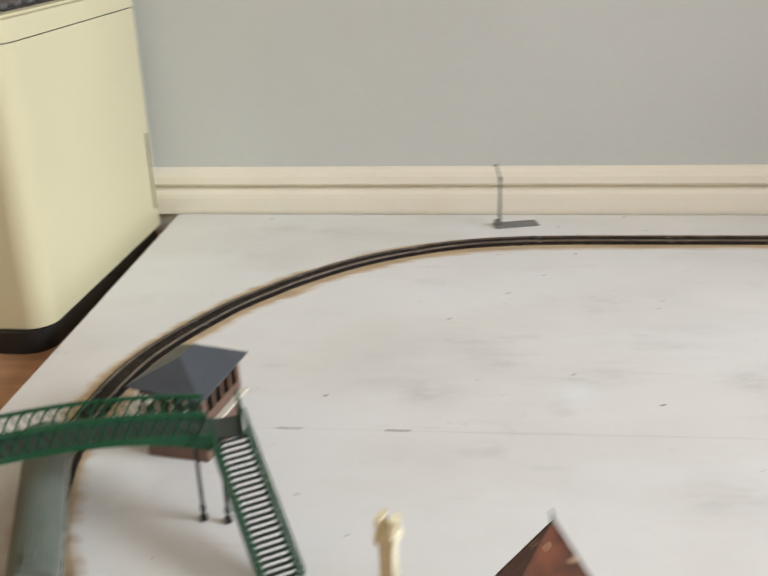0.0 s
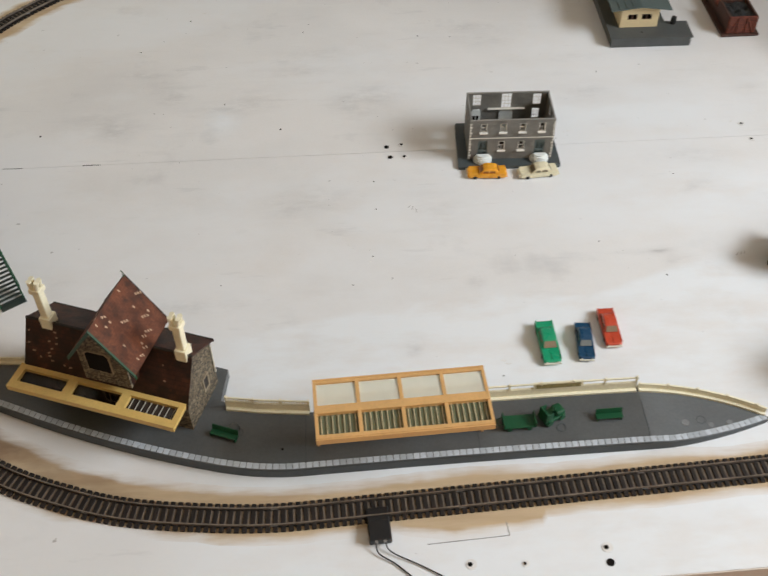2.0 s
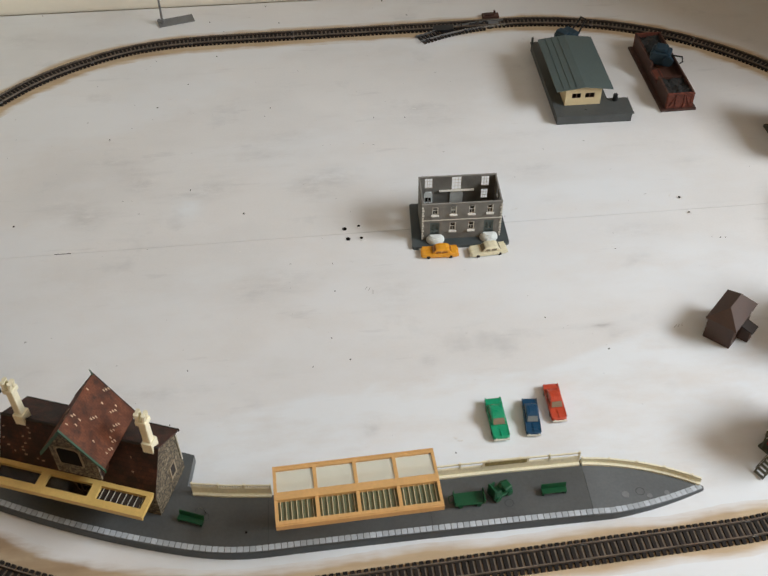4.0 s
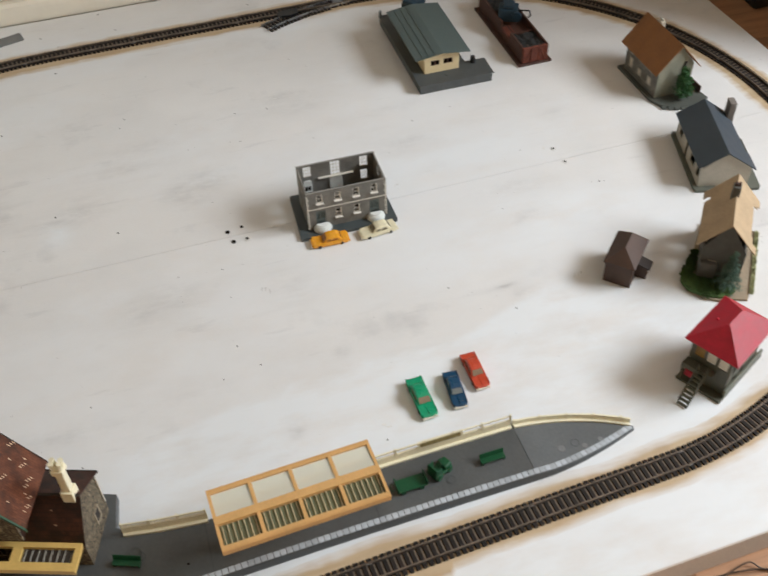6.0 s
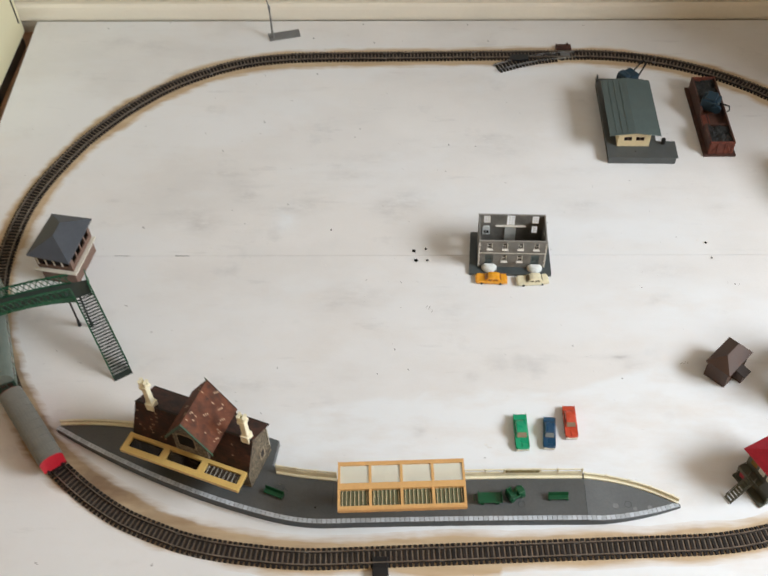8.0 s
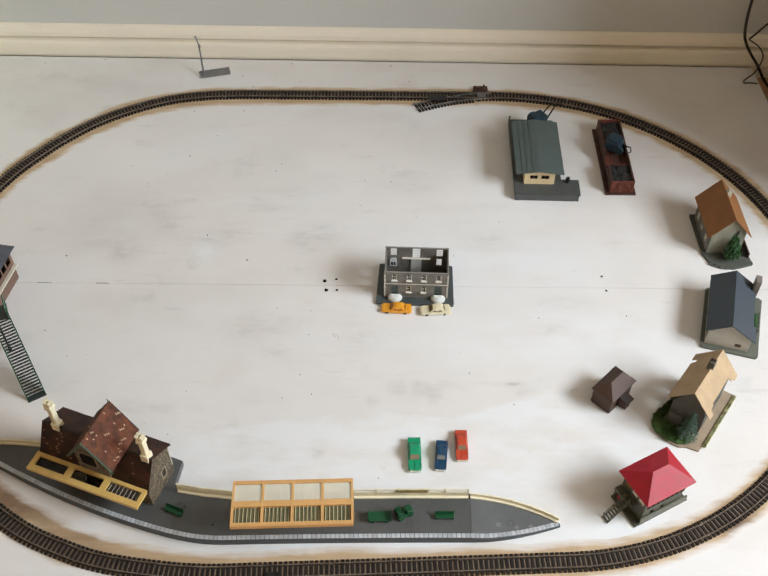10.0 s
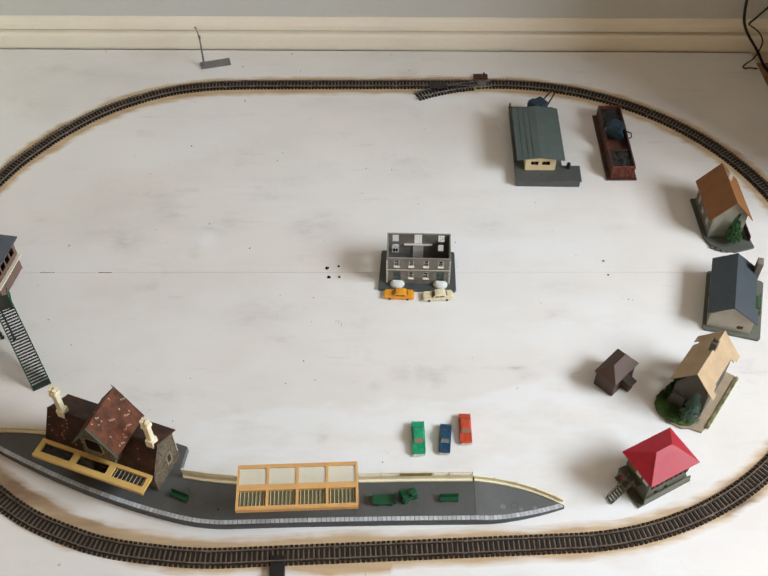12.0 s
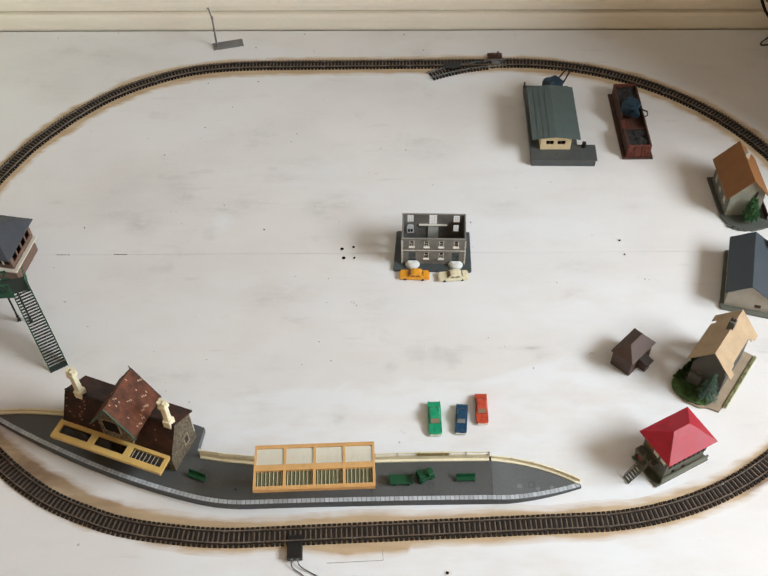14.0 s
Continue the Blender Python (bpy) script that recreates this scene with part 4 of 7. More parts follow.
back_line = [(0.3645, -0.4575)] + bezier((0.356, -0.4475), (0.304, -0.4200), (0.236, -0.4160), 7) + [(0.068, -0.4215), (-0.105, -0.4315), (-0.150, -0.4265), (-0.192, -0.412), (-0.187, -0.372), (-0.225, -0.358)] + bezier((-0.40, -0.352), (-0.46, -0.343), (-0.508, -0.346), 4)


def ramp(x):
    """The platform's height: it slopes down to the board at both ends."""
    return PZ - max(0.0, x - 0.238) / 0.127 * 0.0085 - max(0.0, -0.40 - x) / 0.11 * 0.006


bm = bmesh.new()
outline = front_line + back_line
up, low = [bm.verts.new((x, y, ramp(x))) for x, y in outline], [bm.verts.new((x, y, 0.0)) for x, y in outline]
bm.faces.new(up)
for i in range(len(outline)):
    j = (i + 1) % len(outline)
    bm.faces.new((up[j], up[i], low[i], low[j]))
bm.faces.new(low[::-1])
bmesh.ops.triangulate(bm, faces=[f for f in bm.faces if len(f.verts) > 4])
bmesh.ops.recalc_face_normals(bm, faces=bm.faces[:])
part("deck", bm, "platform", platform, "mid grey platform surface")
for x in (-0.105, 0.066, 0.237):
    part("deck_joint", box(x - 0.00025, x + 0.00025, -0.4855 if x > 0 else -0.4965, -0.434, PZ - 0.0005, PZ + 0.0002), "platform_side", platform)


def along(line, step):
    """Evenly spaced places and headings along a line of points."""
    out, need = [], 0.0
    for (x0, y0), (x1, y1) in zip(line, line[1:]):
        d = math.hypot(x1 - x0, y1 - y0)
        while need <= d:
            out.append((x0 + (x1 - x0) * need / d, y0 + (y1 - y0) * need / d, math.atan2(y1 - y0, x1 - x0)))
            need += step
        need -= d
    return out


lip = rail_strip([(x, y) for x, y in front_line], 0.0008, 0.0004, 0.0118)
for v in lip.verts:
    v.co.z *= ramp(v.co.x) / PZ
part("platform_face", lip, "platform_side", platform, "dark platform side")
tile_mesh = mesh_of(box(-0.0029, 0.0029, -0.0032, 0.0032, -0.0006, 0.0005, 0.0003), "edge_tile", M["tile_white"])
for x, y, h in along(front_line, 0.00655):
    o = new("edge_tile", tile_mesh)
    o.parent = platform
    nx, ny = -math.sin(h), math.cos(h)
    o.matrix_basis = Matrix.Translation((x + nx * 0.0042, y + ny * 0.0042, ramp(x + nx * 0.0042))) @ Matrix.Rotation(h + random.uniform(-0.03, 0.03), 4, "Z")
ring = bmesh.new()
for k in range(16):
    a, b = 2 * math.pi * k / 16, 2 * math.pi * (k + 1) / 16
    vs = [ring.verts.new((r * math.cos(w), r * math.sin(w), 0)) for w in (a, b) for r in (0.0043, 0.0049)]
    ring.faces.new((vs[0], vs[1], vs[3], vs[2]))
ring_mesh = mesh_of(ring, "moulded_ring", M["platform_side"])
for x, y in ((0.150, -0.464), (0.293, -0.460), (-0.172, -0.452)):
    o = new("moulded_ring", ring_mesh)
    o.parent, o.location = platform, (x, y, ramp(x) + 0.0004)
for x, y, r in ((0.276, -0.463, 0.004), (0.302, -0.466, 0.003), (0.322, -0.463, 0.003)):
    part("glue_spot", moved(cylinder(r, 0, 0.0005, 9), pose(x, y, ramp(x))), "glue", platform, "dull grey glue spot")
part("fixing_hole", moved(cylinder(0.0013, 0, 0.0005, 8), pose(-0.128, -0.474, PZ)), "dark_hole", platform)


def rail_fence(line, height, posts, name, label, slots=False):
    """A cream moulded fence along a line: a low solid foot, rails, and posts."""
    fence = thing(name, pose(0, 0, 0), label, "fence")
    tall = height > 0.012

    def sloped(width, z0, z1):
        bm = rail_strip(line, width, z0, z1)
        for v in bm.verts:
            v.co.z += ramp(v.co.x)
        return bm

    part("fence_foot", sloped(0.0020, -0.002, 0.0115 if tall else height), "cream_fence", fence)
    part("fence_ledge", sloped(0.0090, -0.001, 0.0024), "cream_fence", fence)
    if tall:
        part("top_rail", sloped(0.0016, height - 0.0014, height), "cream_fence", fence)
        part("middle_rail", sloped(0.0012, height * 0.60, height * 0.60 + 0.0010), "cream_fence", fence)
    for x, y, h in along(line, posts):
        part("post", moved(box(-0.0008, 0.0008, -0.0012, 0.0012, 0, height + 0.0015), pose(x, y, ramp(x), 0, 0, math.degrees(h))), "cream_fence", fence)
    if slots:
        for x, y, h in along(line, 0.0026):
            part("paling", moved(box(-0.0005, 0.0005, -0.0006, 0.0006, 0.005, height + 0.0008), pose(x, y, ramp(x), 0, 0, math.degrees(h))), "cream_fence", fence)
    return fence


long_fence = rail_fence([(0.0695, -0.4244), (0.155, -0.4215), (0.2345, -0.4200)], 0.0190, 0.0328, "platform_fence", "cream plastic post-and-rail fence along the platform back")
part("name_board", moved(box(-0.0255, 0.0255, -0.0009, 0.0009, 0.0105, 0.0195), pose(0.1525, -0.4240, PZ, -8, 0, 1.5)), "cream_fence", long_fence, "long blank cream name board")
part("name_bar", moved(box(-0.0230, 0.0230, -0.0013, -0.0009, 0.0124, 0.0176), pose(0.1525, -0.4240, PZ, -8, 0, 1.5)), "olive_gilt", long_fence, "worn line of lettering")
rail_fence(bezier((0.2375, -0.4200), (0.306, -0.4225), (0.3625, -0.4520), 8), 0.0085, 0.030, "ramp_fence", "low cream kerb fence down the platform ramp")
rail_fence([(-0.185, -0.4200), (-0.150, -0.4255), (-0.101, -0.4300)], 0.0170, 0.028, "picket_fence", "cream picket fence beside the station building", True)
rail_fence(bezier((-0.508, -0.3445), (-0.46, -0.341), (-0.395, -0.350), 6), 0.0070, 0.035, "low_fence", "low cream fence behind the platform end")

# ---- station building ----
# local x runs along the platform, y to the back; the origin is below the middle of the ridge
station = thing("station_building", pose(-0.2765, -0.4015, PZ, 0, 0, -19.5), "stone country station with brown tiled roofs and two ivory chimneys", "station building")
WL, WR, WF, WB, EAVE, BACK, RIDGE, RY = -0.102, 0.0708, -0.022, 0.040, 0.046, 0.066, 0.088, 0.002


def end_wall(x, hole=False):
    """A gable end with a low front eave and a higher back one."""
    outline = [(WF, 0.0), (WB, 0.0), (WB, BACK), (RY, RIDGE), (WF, EAVE)]
    return prism(outline, x, x + 0.0022, "x")


ew = part("end_wall", end_wall(WR - 0.0022), "station_stone", station, "brown rubble stone end wall")
part("end_wall", end_wall(WL), "station_stone", station, "brown rubble stone end wall")
part("end_window", moved(panel(0.0125, 0.0205, 0.0012, [(0.002, 0.0105, 0.0025, 0.0185)]), pose(WR + 0.0010, WF + 0.0335, 0.018, 0, 0, 90)), "stone_trim", ew, "pale stone window surround")
# flat plate on the wall, the shade of the opening in its colour
part("end_opening", box(WR + 0.0001, WR + 0.0005, WF + 0.0353, WF + 0.0442, 0.0203, 0.0367), "dark_inside", ew, "near-black plate in place of a shaded window opening")
part("drain_pipe", moved(cylinder(0.0009, 0.020, 0.062, 6), pose(WR + 0.0010, WB - 0.002, 0)), "off_white", ew, "pale drain pipe")
part("floor_inside", box(WL + 0.003, WR - 0.003, WF + 0.003, WB - 0.003, 0.0003, 0.001), "dark_inside", station)
part("inner_card", box(WL + 0.004, WR - 0.004, RY - 0.001, RY + 0.001, 0.001, EAVE), "dark_inside", station)
holes = [(x, x + 0.013, 0.012, 0.034) for x in (0.014, 0.042, 0.076, 0.106, 0.142)] + [(0.062, 0.070, 0.0, 0.033), (0.126, 0.134, 0.0, 0.033)]
part("front_wall", moved(panel(WR - WL - 0.0046, EAVE, 0.0022, holes), pose(WL + 0.0023, WF, 0)), "station_stone_front", station, "brown rubble stone platform wall")
part("back_wall", moved(panel(WR - WL - 0.0046, BACK, 0.0022), pose(WL + 0.0023, WB - 0.0022, 0)), "station_stone_front", station)
for x in (0.014, 0.042, 0.076, 0.106, 0.142):
    part("window_bars", moved(panel(0.013, 0.022, 0.0008, [(0.0012, 0.006, 0.0012, 0.0208), (0.007, 0.0118, 0.0012, 0.0208)]), pose(WL + 0.0023 + x, WF + 0.0008, 0.012)), "off_white", station)

V = 0.0025
RT = RIDGE + 0.0018
drop_f, drop_b = (RIDGE - EAVE) / (RY - WF), (RIDGE - BACK) / (WB - RY)
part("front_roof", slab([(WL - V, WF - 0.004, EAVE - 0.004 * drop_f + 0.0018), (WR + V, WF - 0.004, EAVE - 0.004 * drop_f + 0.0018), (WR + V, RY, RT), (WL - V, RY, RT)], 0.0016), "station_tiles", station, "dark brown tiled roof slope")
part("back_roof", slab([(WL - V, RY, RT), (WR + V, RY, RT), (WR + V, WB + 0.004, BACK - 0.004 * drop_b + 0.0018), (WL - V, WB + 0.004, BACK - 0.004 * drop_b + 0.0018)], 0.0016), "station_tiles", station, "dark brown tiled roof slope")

part("ridge_tile", box(WL - V, WR + V, RY - 0.0011, RY + 0.0011, RT - 0.0012, RT + 0.0007), "dark_inside", station, "dark ridge line")
part("back_eave", box(WL - V, WR + V, WB + 0.0031, WB + 0.0046, BACK - 0.004 * drop_b - 0.001, BACK - 0.004 * drop_b + 0.0024), "dark_inside", station, "dark back eave")
# cross gable
GX, GH, GB, GW, GF, GK = -0.003, 0.1425, 0.0925, 0.0345, -0.0335, 0.036
gs = (GH - GB) / GW
part("gable_front", prism([(GX - 0.026, 0.059), (GX - 0.026, GH - 0.026 * gs), (GX, GH), (GX + 0.023, GH - 0.023 * gs), (GX + 0.023, 0.059)], GF + 0.004, GF + 0.0062, "y"), "station_stone_front", station, "stone gable front above the canopy")
part("gable_back", prism([(GX - 0.026, 0.070), (GX - 0.026, GH - 0.026 * gs), (GX, GH), (GX + 0.023, GH - 0.023 * gs), (GX + 0.023, 0.070)], GK - 0.0042, GK - 0.002, "y"), "station_stone_front", station)
for sx in (-1, 1):
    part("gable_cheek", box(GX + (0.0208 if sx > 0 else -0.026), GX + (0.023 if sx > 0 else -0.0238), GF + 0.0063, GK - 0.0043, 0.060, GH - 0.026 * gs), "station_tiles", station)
part("gable_window", prism([(GX - 0.0185, 0.077), (GX - 0.0185, 0.1015), (GX - 0.0140, 0.1055), (GX + 0.0040, 0.1055), (GX + 0.0085, 0.1015), (GX + 0.0085, 0.077)], GF + 0.0028, GF + 0.0039, "y"), "stone_trim", station, "stone surround of the gable window")
# gable wall is uncut: this plate's colour gives the shaded opening
part("gable_opening", prism([(GX - 0.0168, 0.0787), (GX - 0.0168, 0.1006), (GX - 0.0133, 0.1038), (GX + 0.0033, 0.1038), (GX + 0.0068, 0.1006), (GX + 0.0068, 0.0787)], GF + 0.0022, GF + 0.0032, "y"), "dark_hole", station, "near-black plate in place of a shaded window opening")
for sx in (-1, 1):
    e = -0.003 if sx < 0 else 0.0015
    roof = slab([(GX, GF - 0.002, GH + 0.0018), (GX + sx * (GW + e), GF - 0.002, GB - e * gs + 0.0018), (GX + sx * (GW + e), GK, GB - e * gs + 0.0018), (GX, GK, GH + 0.0018)], 0.0016)
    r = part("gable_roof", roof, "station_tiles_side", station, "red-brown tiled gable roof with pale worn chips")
    part("bargeboard", slab([(GX, GF - 0.0035, GH + 0.0022), (GX + sx * (GW + e + 0.001), GF - 0.0035, GB - (e + 0.001) * gs + 0.0022), (GX + sx * (GW + e + 0.001), GF - 0.0016, GB - (e + 0.001) * gs + 0.0022), (GX, GF - 0.0016, GH + 0.0022)], 0.0042 if sx > 0 else 0.0055), "green_trim", station, "dark green bargeboard")
    part("verge_tile", slab([(GX, GK, GH + 0.0024), (GX + sx * (GW + e), GK, GB - e * gs + 0.0024), (GX + sx * (GW + e), GK + 0.0012, GB - e * gs + 0.0024), (GX, GK + 0.0012, GH + 0.0024)], 0.003), "station_tiles", station)
    chips = random.Random(5 if sx > 0 else 8)
    for k in range(17 if sx > 0 else 6):
        u, v = chips.uniform(0.06, 0.94), chips.uniform(0.08, 0.95)
        x, y = GX + sx * u * (GW + e), GF + v * (GK - GF)
        z = GH + 0.0018 - u * (GW + e) * gs
        ang = math.degrees(math.atan(gs)) * sx
        for c in range(chips.choice((1, 1, 2, 2, 3))):
            part("worn_chip", moved(box(-0.0015, 0.0015, -0.0005, 0.0005, 0, 0.00025), pose(x + c * 0.0010 * sx, y + c * 0.0027, z - c * 0.0010 * gs, 0, ang, chips.uniform(-5, 5))), "pale_chip", r)
chips = random.Random(3)
for k in range(16):
    x, u = chips.choice((chips.uniform(0.042, WR), chips.uniform(WL, -0.05))), chips.uniform(0.1, 0.9)
    y = RY - u * (RY - WF)
    part("worn_chip", moved(box(-0.0016, 0.0016, -0.0008, 0.0008, 0, 0.00025), pose(x, y, RT - u * (RIDGE - EAVE), math.degrees(math.atan(drop_f)), 0, chips.uniform(-25, 25))), "chip_brown", station)
part("finial", joined(rod((GX, GK - 0.001, GH), (GX, GK - 0.001, GH + 0.006), 0.0008, 6), rod((GX, GK - 0.001, GH + 0.006), (GX - 0.0015, GK - 0.001, GH + 0.0085), 0.0006, 6)), "green_trim", station)

CY = RY + 0.0025
for cx, drop in ((-0.0805, 0.001), (0.0630, 0.006)):
    stack = part("chimney", joined(box(cx - 0.0058, cx + 0.0058, CY - 0.0065, CY + 0.0065, RIDGE - 0.010, RIDGE + 0.009, 0.0006), box(cx - 0.0042, cx + 0.0042, CY - 0.0042, CY + 0.0042, RIDGE + 0.0085, RIDGE + 0.046 - drop, 0.0012), box(cx - 0.0058, cx + 0.0058, CY - 0.0058, CY + 0.0058, RIDGE + 0.0435 - drop, RIDGE + 0.050 - drop, 0.0008)), "cream_paint", station, "tall ivory chimney stack")
    for dx, dy in ((-0.003, -0.003), (0.003, -0.003), (-0.003, 0.003), (0.003, 0.003)):
        part("chimney_pot", moved(cylinder(0.0021, 0, 0.0095, 8, 0.0026), pose(cx + dx, CY + dy, RIDGE + 0.0495 - drop, dy * 1500, dx * 2200, 0)), "cream_paint", stack)

# yellow canopy
CX0, CX1, CY0, CY1, CZ = -0.108, 0.0712, -0.0515, WF - 0.0008, 0.0455
bars = [(0.007, 0.056), (0.065, 0.114), (0.123, 0.1735)]
part("canopy_frame", joined(moved(panel(CX1 - CX0, CY1 - CY0, 0.005, [(a, b, 0.0075, CY1 - CY0 - 0.006) for a, b in bars]), pose(CX0, CY0, CZ, -90, 0, 0))), "yellow", station, "yellow plastic canopy frame")
for a, b in bars[:2]:
    part("canopy_pane", box(CX0 + a, CX0 + b, CY0 + 0.0076, CY1 - 0.0061, CZ - 0.0046, CZ - 0.0040), "smoked", station, "dark glazed canopy bay").visible_shadow = False
part("canopy_valance", boxes([(CX0, CX1, CY0 - 0.0012, CY0 + 0.0004, CZ - 0.0062, CZ + 0.0003)]), "yellow", station, "yellow canopy valance")
for k in range(8):
    x = CX0 + 0.123 + 0.0063 * (k + 0.5)
    part("canopy_louvre", box(x - 0.00022, x + 0.00022, CY0 + 0.007, CY1 - 0.006, CZ - 0.0040, CZ - 0.0030), "bung_wall", station)
part("canopy_glass", box(CX0 + 0.123, CX0 + 0.1735, CY0 + 0.007, CY1 - 0.006, CZ - 0.0048, CZ - 0.0041), "car_glass", station, "dark canopy pane")
for x in (CX0 + 0.0605, CX0 + 0.1185):
    part("canopy_bracket", prism([(CY1, CZ - 0.016), (CY1, CZ - 0.005), (CY0 + 0.010, CZ - 0.005)], x - 0.0008, x + 0.0008, "x"), "yellow", station)

# ---- waiting shelter ----
shelter = thing("platform_shelter", pose(-0.0105, -0.4750, PZ, 0, 0, 3.0), "tan plastic platform shelter with a clear ribbed roof", "shelter")
SW, SB, SF, SZ = 0.0825, 0.0345, -0.0310, 0.0700
part("roof_frame_back", moved(panel(2 * SW, SB, 0.0035, [(0.0032 + k * 0.0406, 0.0402 + k * 0.0406, 0.0045, SB - 0.0036) for k in range(4)]), pose(-SW, 0, SZ + 0.001, -93, 0, 0)), "tan", shelter, "tan rear roof frame of four bays")
part("roof_frame_front", moved(panel(2 * SW, -SF, 0.0035, [(0.0032 + k * 0.0406, 0.0402 + k * 0.0406, 0.0040, -SF - 0.0045) for k in range(4)]), pose(-SW, SF, SZ - 0.001, -87, 0, 0)), "tan", shelter, "tan front roof frame of four bays")
part("roof_beam", box(-SW, SW, -0.0045, 0.0045, SZ - 0.007, SZ + 0.0012, 0.0006), "tan", shelter)
part("front_valance", box(-SW, SW, SF - 0.0014, SF + 0.0002, SZ - 0.0085, SZ - 0.0018), "tan", shelter)
part("back_valance", box(-SW, SW, SB - 0.0002, SB + 0.0014, SZ - 0.004, SZ - 0.0002), "tan", shelter)
for k in range(4):
    x0 = -SW + 0.0032 + k * 0.0406
    p = part("roof_pane", slab([(x0, 0.0045, SZ + 0.0003), (x0 + 0.0370, 0.0045, SZ + 0.0003), (x0 + 0.0370, SB - 0.004, SZ - 0.002), (x0, SB - 0.004, SZ - 0.002)], 0.0005), "hazy", shelter, "hazy plastic roof pane")
    p.visible_shadow = False
    p = part("roof_pane", slab([(x0, SF + 0.0045, SZ - 0.0045), (x0 + 0.0370, SF + 0.0045, SZ - 0.0045), (x0 + 0.0370, -0.0045, SZ - 0.0032), (x0, -0.0045, SZ - 0.0032)], 0.0005), "tinted", shelter, "greenish plastic roof pane")
    p.visible_shadow = False
    for r in range(7):
        x = x0 + 0.0370 * (r + 0.5) / 7
        part("roof_rib", slab([(x - 0.0003, SF + 0.0045, SZ - 0.0030), (x + 0.0003, SF + 0.0045, SZ - 0.0030), (x + 0.0003, -0.0045, SZ - 0.0018), (x - 0.0003, -0.0045, SZ - 0.0018)], 0.0010), "rib", shelter)
part("back_wall", moved(panel(2 * SW, 0.0635, 0.0022, [(0.006 + k * 0.0405, 0.0395 + k * 0.0405, 0.022, 0.054) for k in range(4)]), pose(-SW, 0.0185, 0.0003)), "tan", shelter, "tan back wall with four window openings")
for sx in (-1, 1):
    part("side_wall", moved(panel(0.012, 0.0635, 0.0022), pose(sx * SW - (0.0022 if sx > 0 else 0), 0.0185, 0.0003, 0, 0, -90) if sx < 0 else pose(SW, 0.0065, 0.0003, 0, 0, 90)), "tan", shelter)
part("inner_bench", box(-SW + 0.006, SW - 0.006, 0.008, 0.016, 0.0075, 0.0092), "tan", shelter)
part("bench_foot", boxes([(-0.07, -0.068, 0.009, 0.015, 0.0003, 0.0075), (-0.001, 0.001, 0.009, 0.015, 0.0003, 0.0075), (0.068, 0.07, 0.009, 0.015, 0.0003, 0.0075)]), "tan", shelter)


# ---- benches, trolley ----
def bench(m, length=0.027):
    b = thing("platform_bench", m, "small dark green plastic bench standing on the platform", "bench", "platform benches")
    part("seat", box(-length / 2, length / 2, -0.0042, 0.0022, 0.0040, 0.0052, 0.0003), "seat_green", b)
    part("backrest", moved(box(-length / 2, length / 2, -0.0005, 0.0005, 0, 0.0062, 0.0002), pose(0, 0.0024, 0.0048, -14, 0, 0)), "seat_green", b)
    for x in (-length / 2 + 0.0015, length / 2 - 0.0015):
        part("leg", box(x - 0.0008, x + 0.0008, -0.0038, 0.0030, 0.0002, 0.0042), "seat_green", b)
    return b


bench(pose(0.1995, -0.4545, PZ, 0, 0, 2))
bench(pose(-0.1855, -0.4555, PZ, 0, 0, -21), 0.028)
wagon = thing("luggage_barrow", pose(0.1075, -0.4580, PZ, 0, 0, 2), "dark green plastic luggage barrow on the platform", "luggage barrow")
part("tray", joined(box(-0.0165, 0.0165, -0.0078, 0.0078, 0.0045, 0.0062, 0.0004), box(-0.0165, -0.0152, -0.0078, 0.0078, 0.006, 0.012), box(0.0152, 0.0165, -0.0078, 0.0078, 0.006, 0.012)), "seat_green", wagon)
for x in (-0.010, 0.010):
    for y in (-0.0072, 0.0072):
        part("wheel", moved(cylinder(0.0026, -0.0006, 0.0006, 12), pose(x, y, 0.0027, 90, 0, 0)), "seat_green", wagon)
part("handle", joined(rod((-0.0165, -0.004, 0.009), (-0.0215, -0.004, 0.0065), 0.0005), rod((-0.0165, 0.004, 0.009), (-0.0215, 0.004, 0.0065), 0.0005), rod((-0.0215, -0.004, 0.0065), (-0.0215, 0.004, 0.0065), 0.0005)), "seat_green", wagon)
tug = thing("platform_tractor", pose(0.1420, -0.4510, PZ, 0, 0, 28) @ Matrix.Scale(1.28, 4), "dark green plastic platform tractor on the platform", "tractor")
part("chassis", box(-0.0095, 0.0095, -0.0055, 0.0055, 0.0018, 0.0048, 0.0006), "seat_green", tug)
part("bonnet", box(0.0015, 0.0098, -0.0048, 0.0048, 0.0045, 0.0088, 0.0016), "seat_green", tug)
part("seat", joined(box(-0.0088, -0.0035, -0.0042, 0.0042, 0.0045, 0.0072, 0.0006), box(-0.0098, -0.0084, -0.0050, 0.0050, 0.0045, 0.0160, 0.0005), box(-0.0086, -0.0030, -0.0052, -0.0042, 0.0045, 0.0140, 0.0004), box(-0.0086, -0.0030, 0.0042, 0.0052, 0.0045, 0.0140, 0.0004)), "seat_green", tug)
part("steering_wheel", joined(rod((0.0015, 0, 0.008), (-0.001, 0, 0.0115), 0.0004), moved(cylinder(0.0022, -0.0003, 0.0003, 12), pose(-0.001, 0, 0.0115, 0, -40, 0))), "seat_green", tug)
for x in (-0.006, 0.006):
    for y in (-0.0058, 0.0058):
        part("wheel", moved(cylinder(0.0027, -0.0007, 0.0007, 12), pose(x, y, 0.0028, 90, 0, 0)), "seat_green", tug)


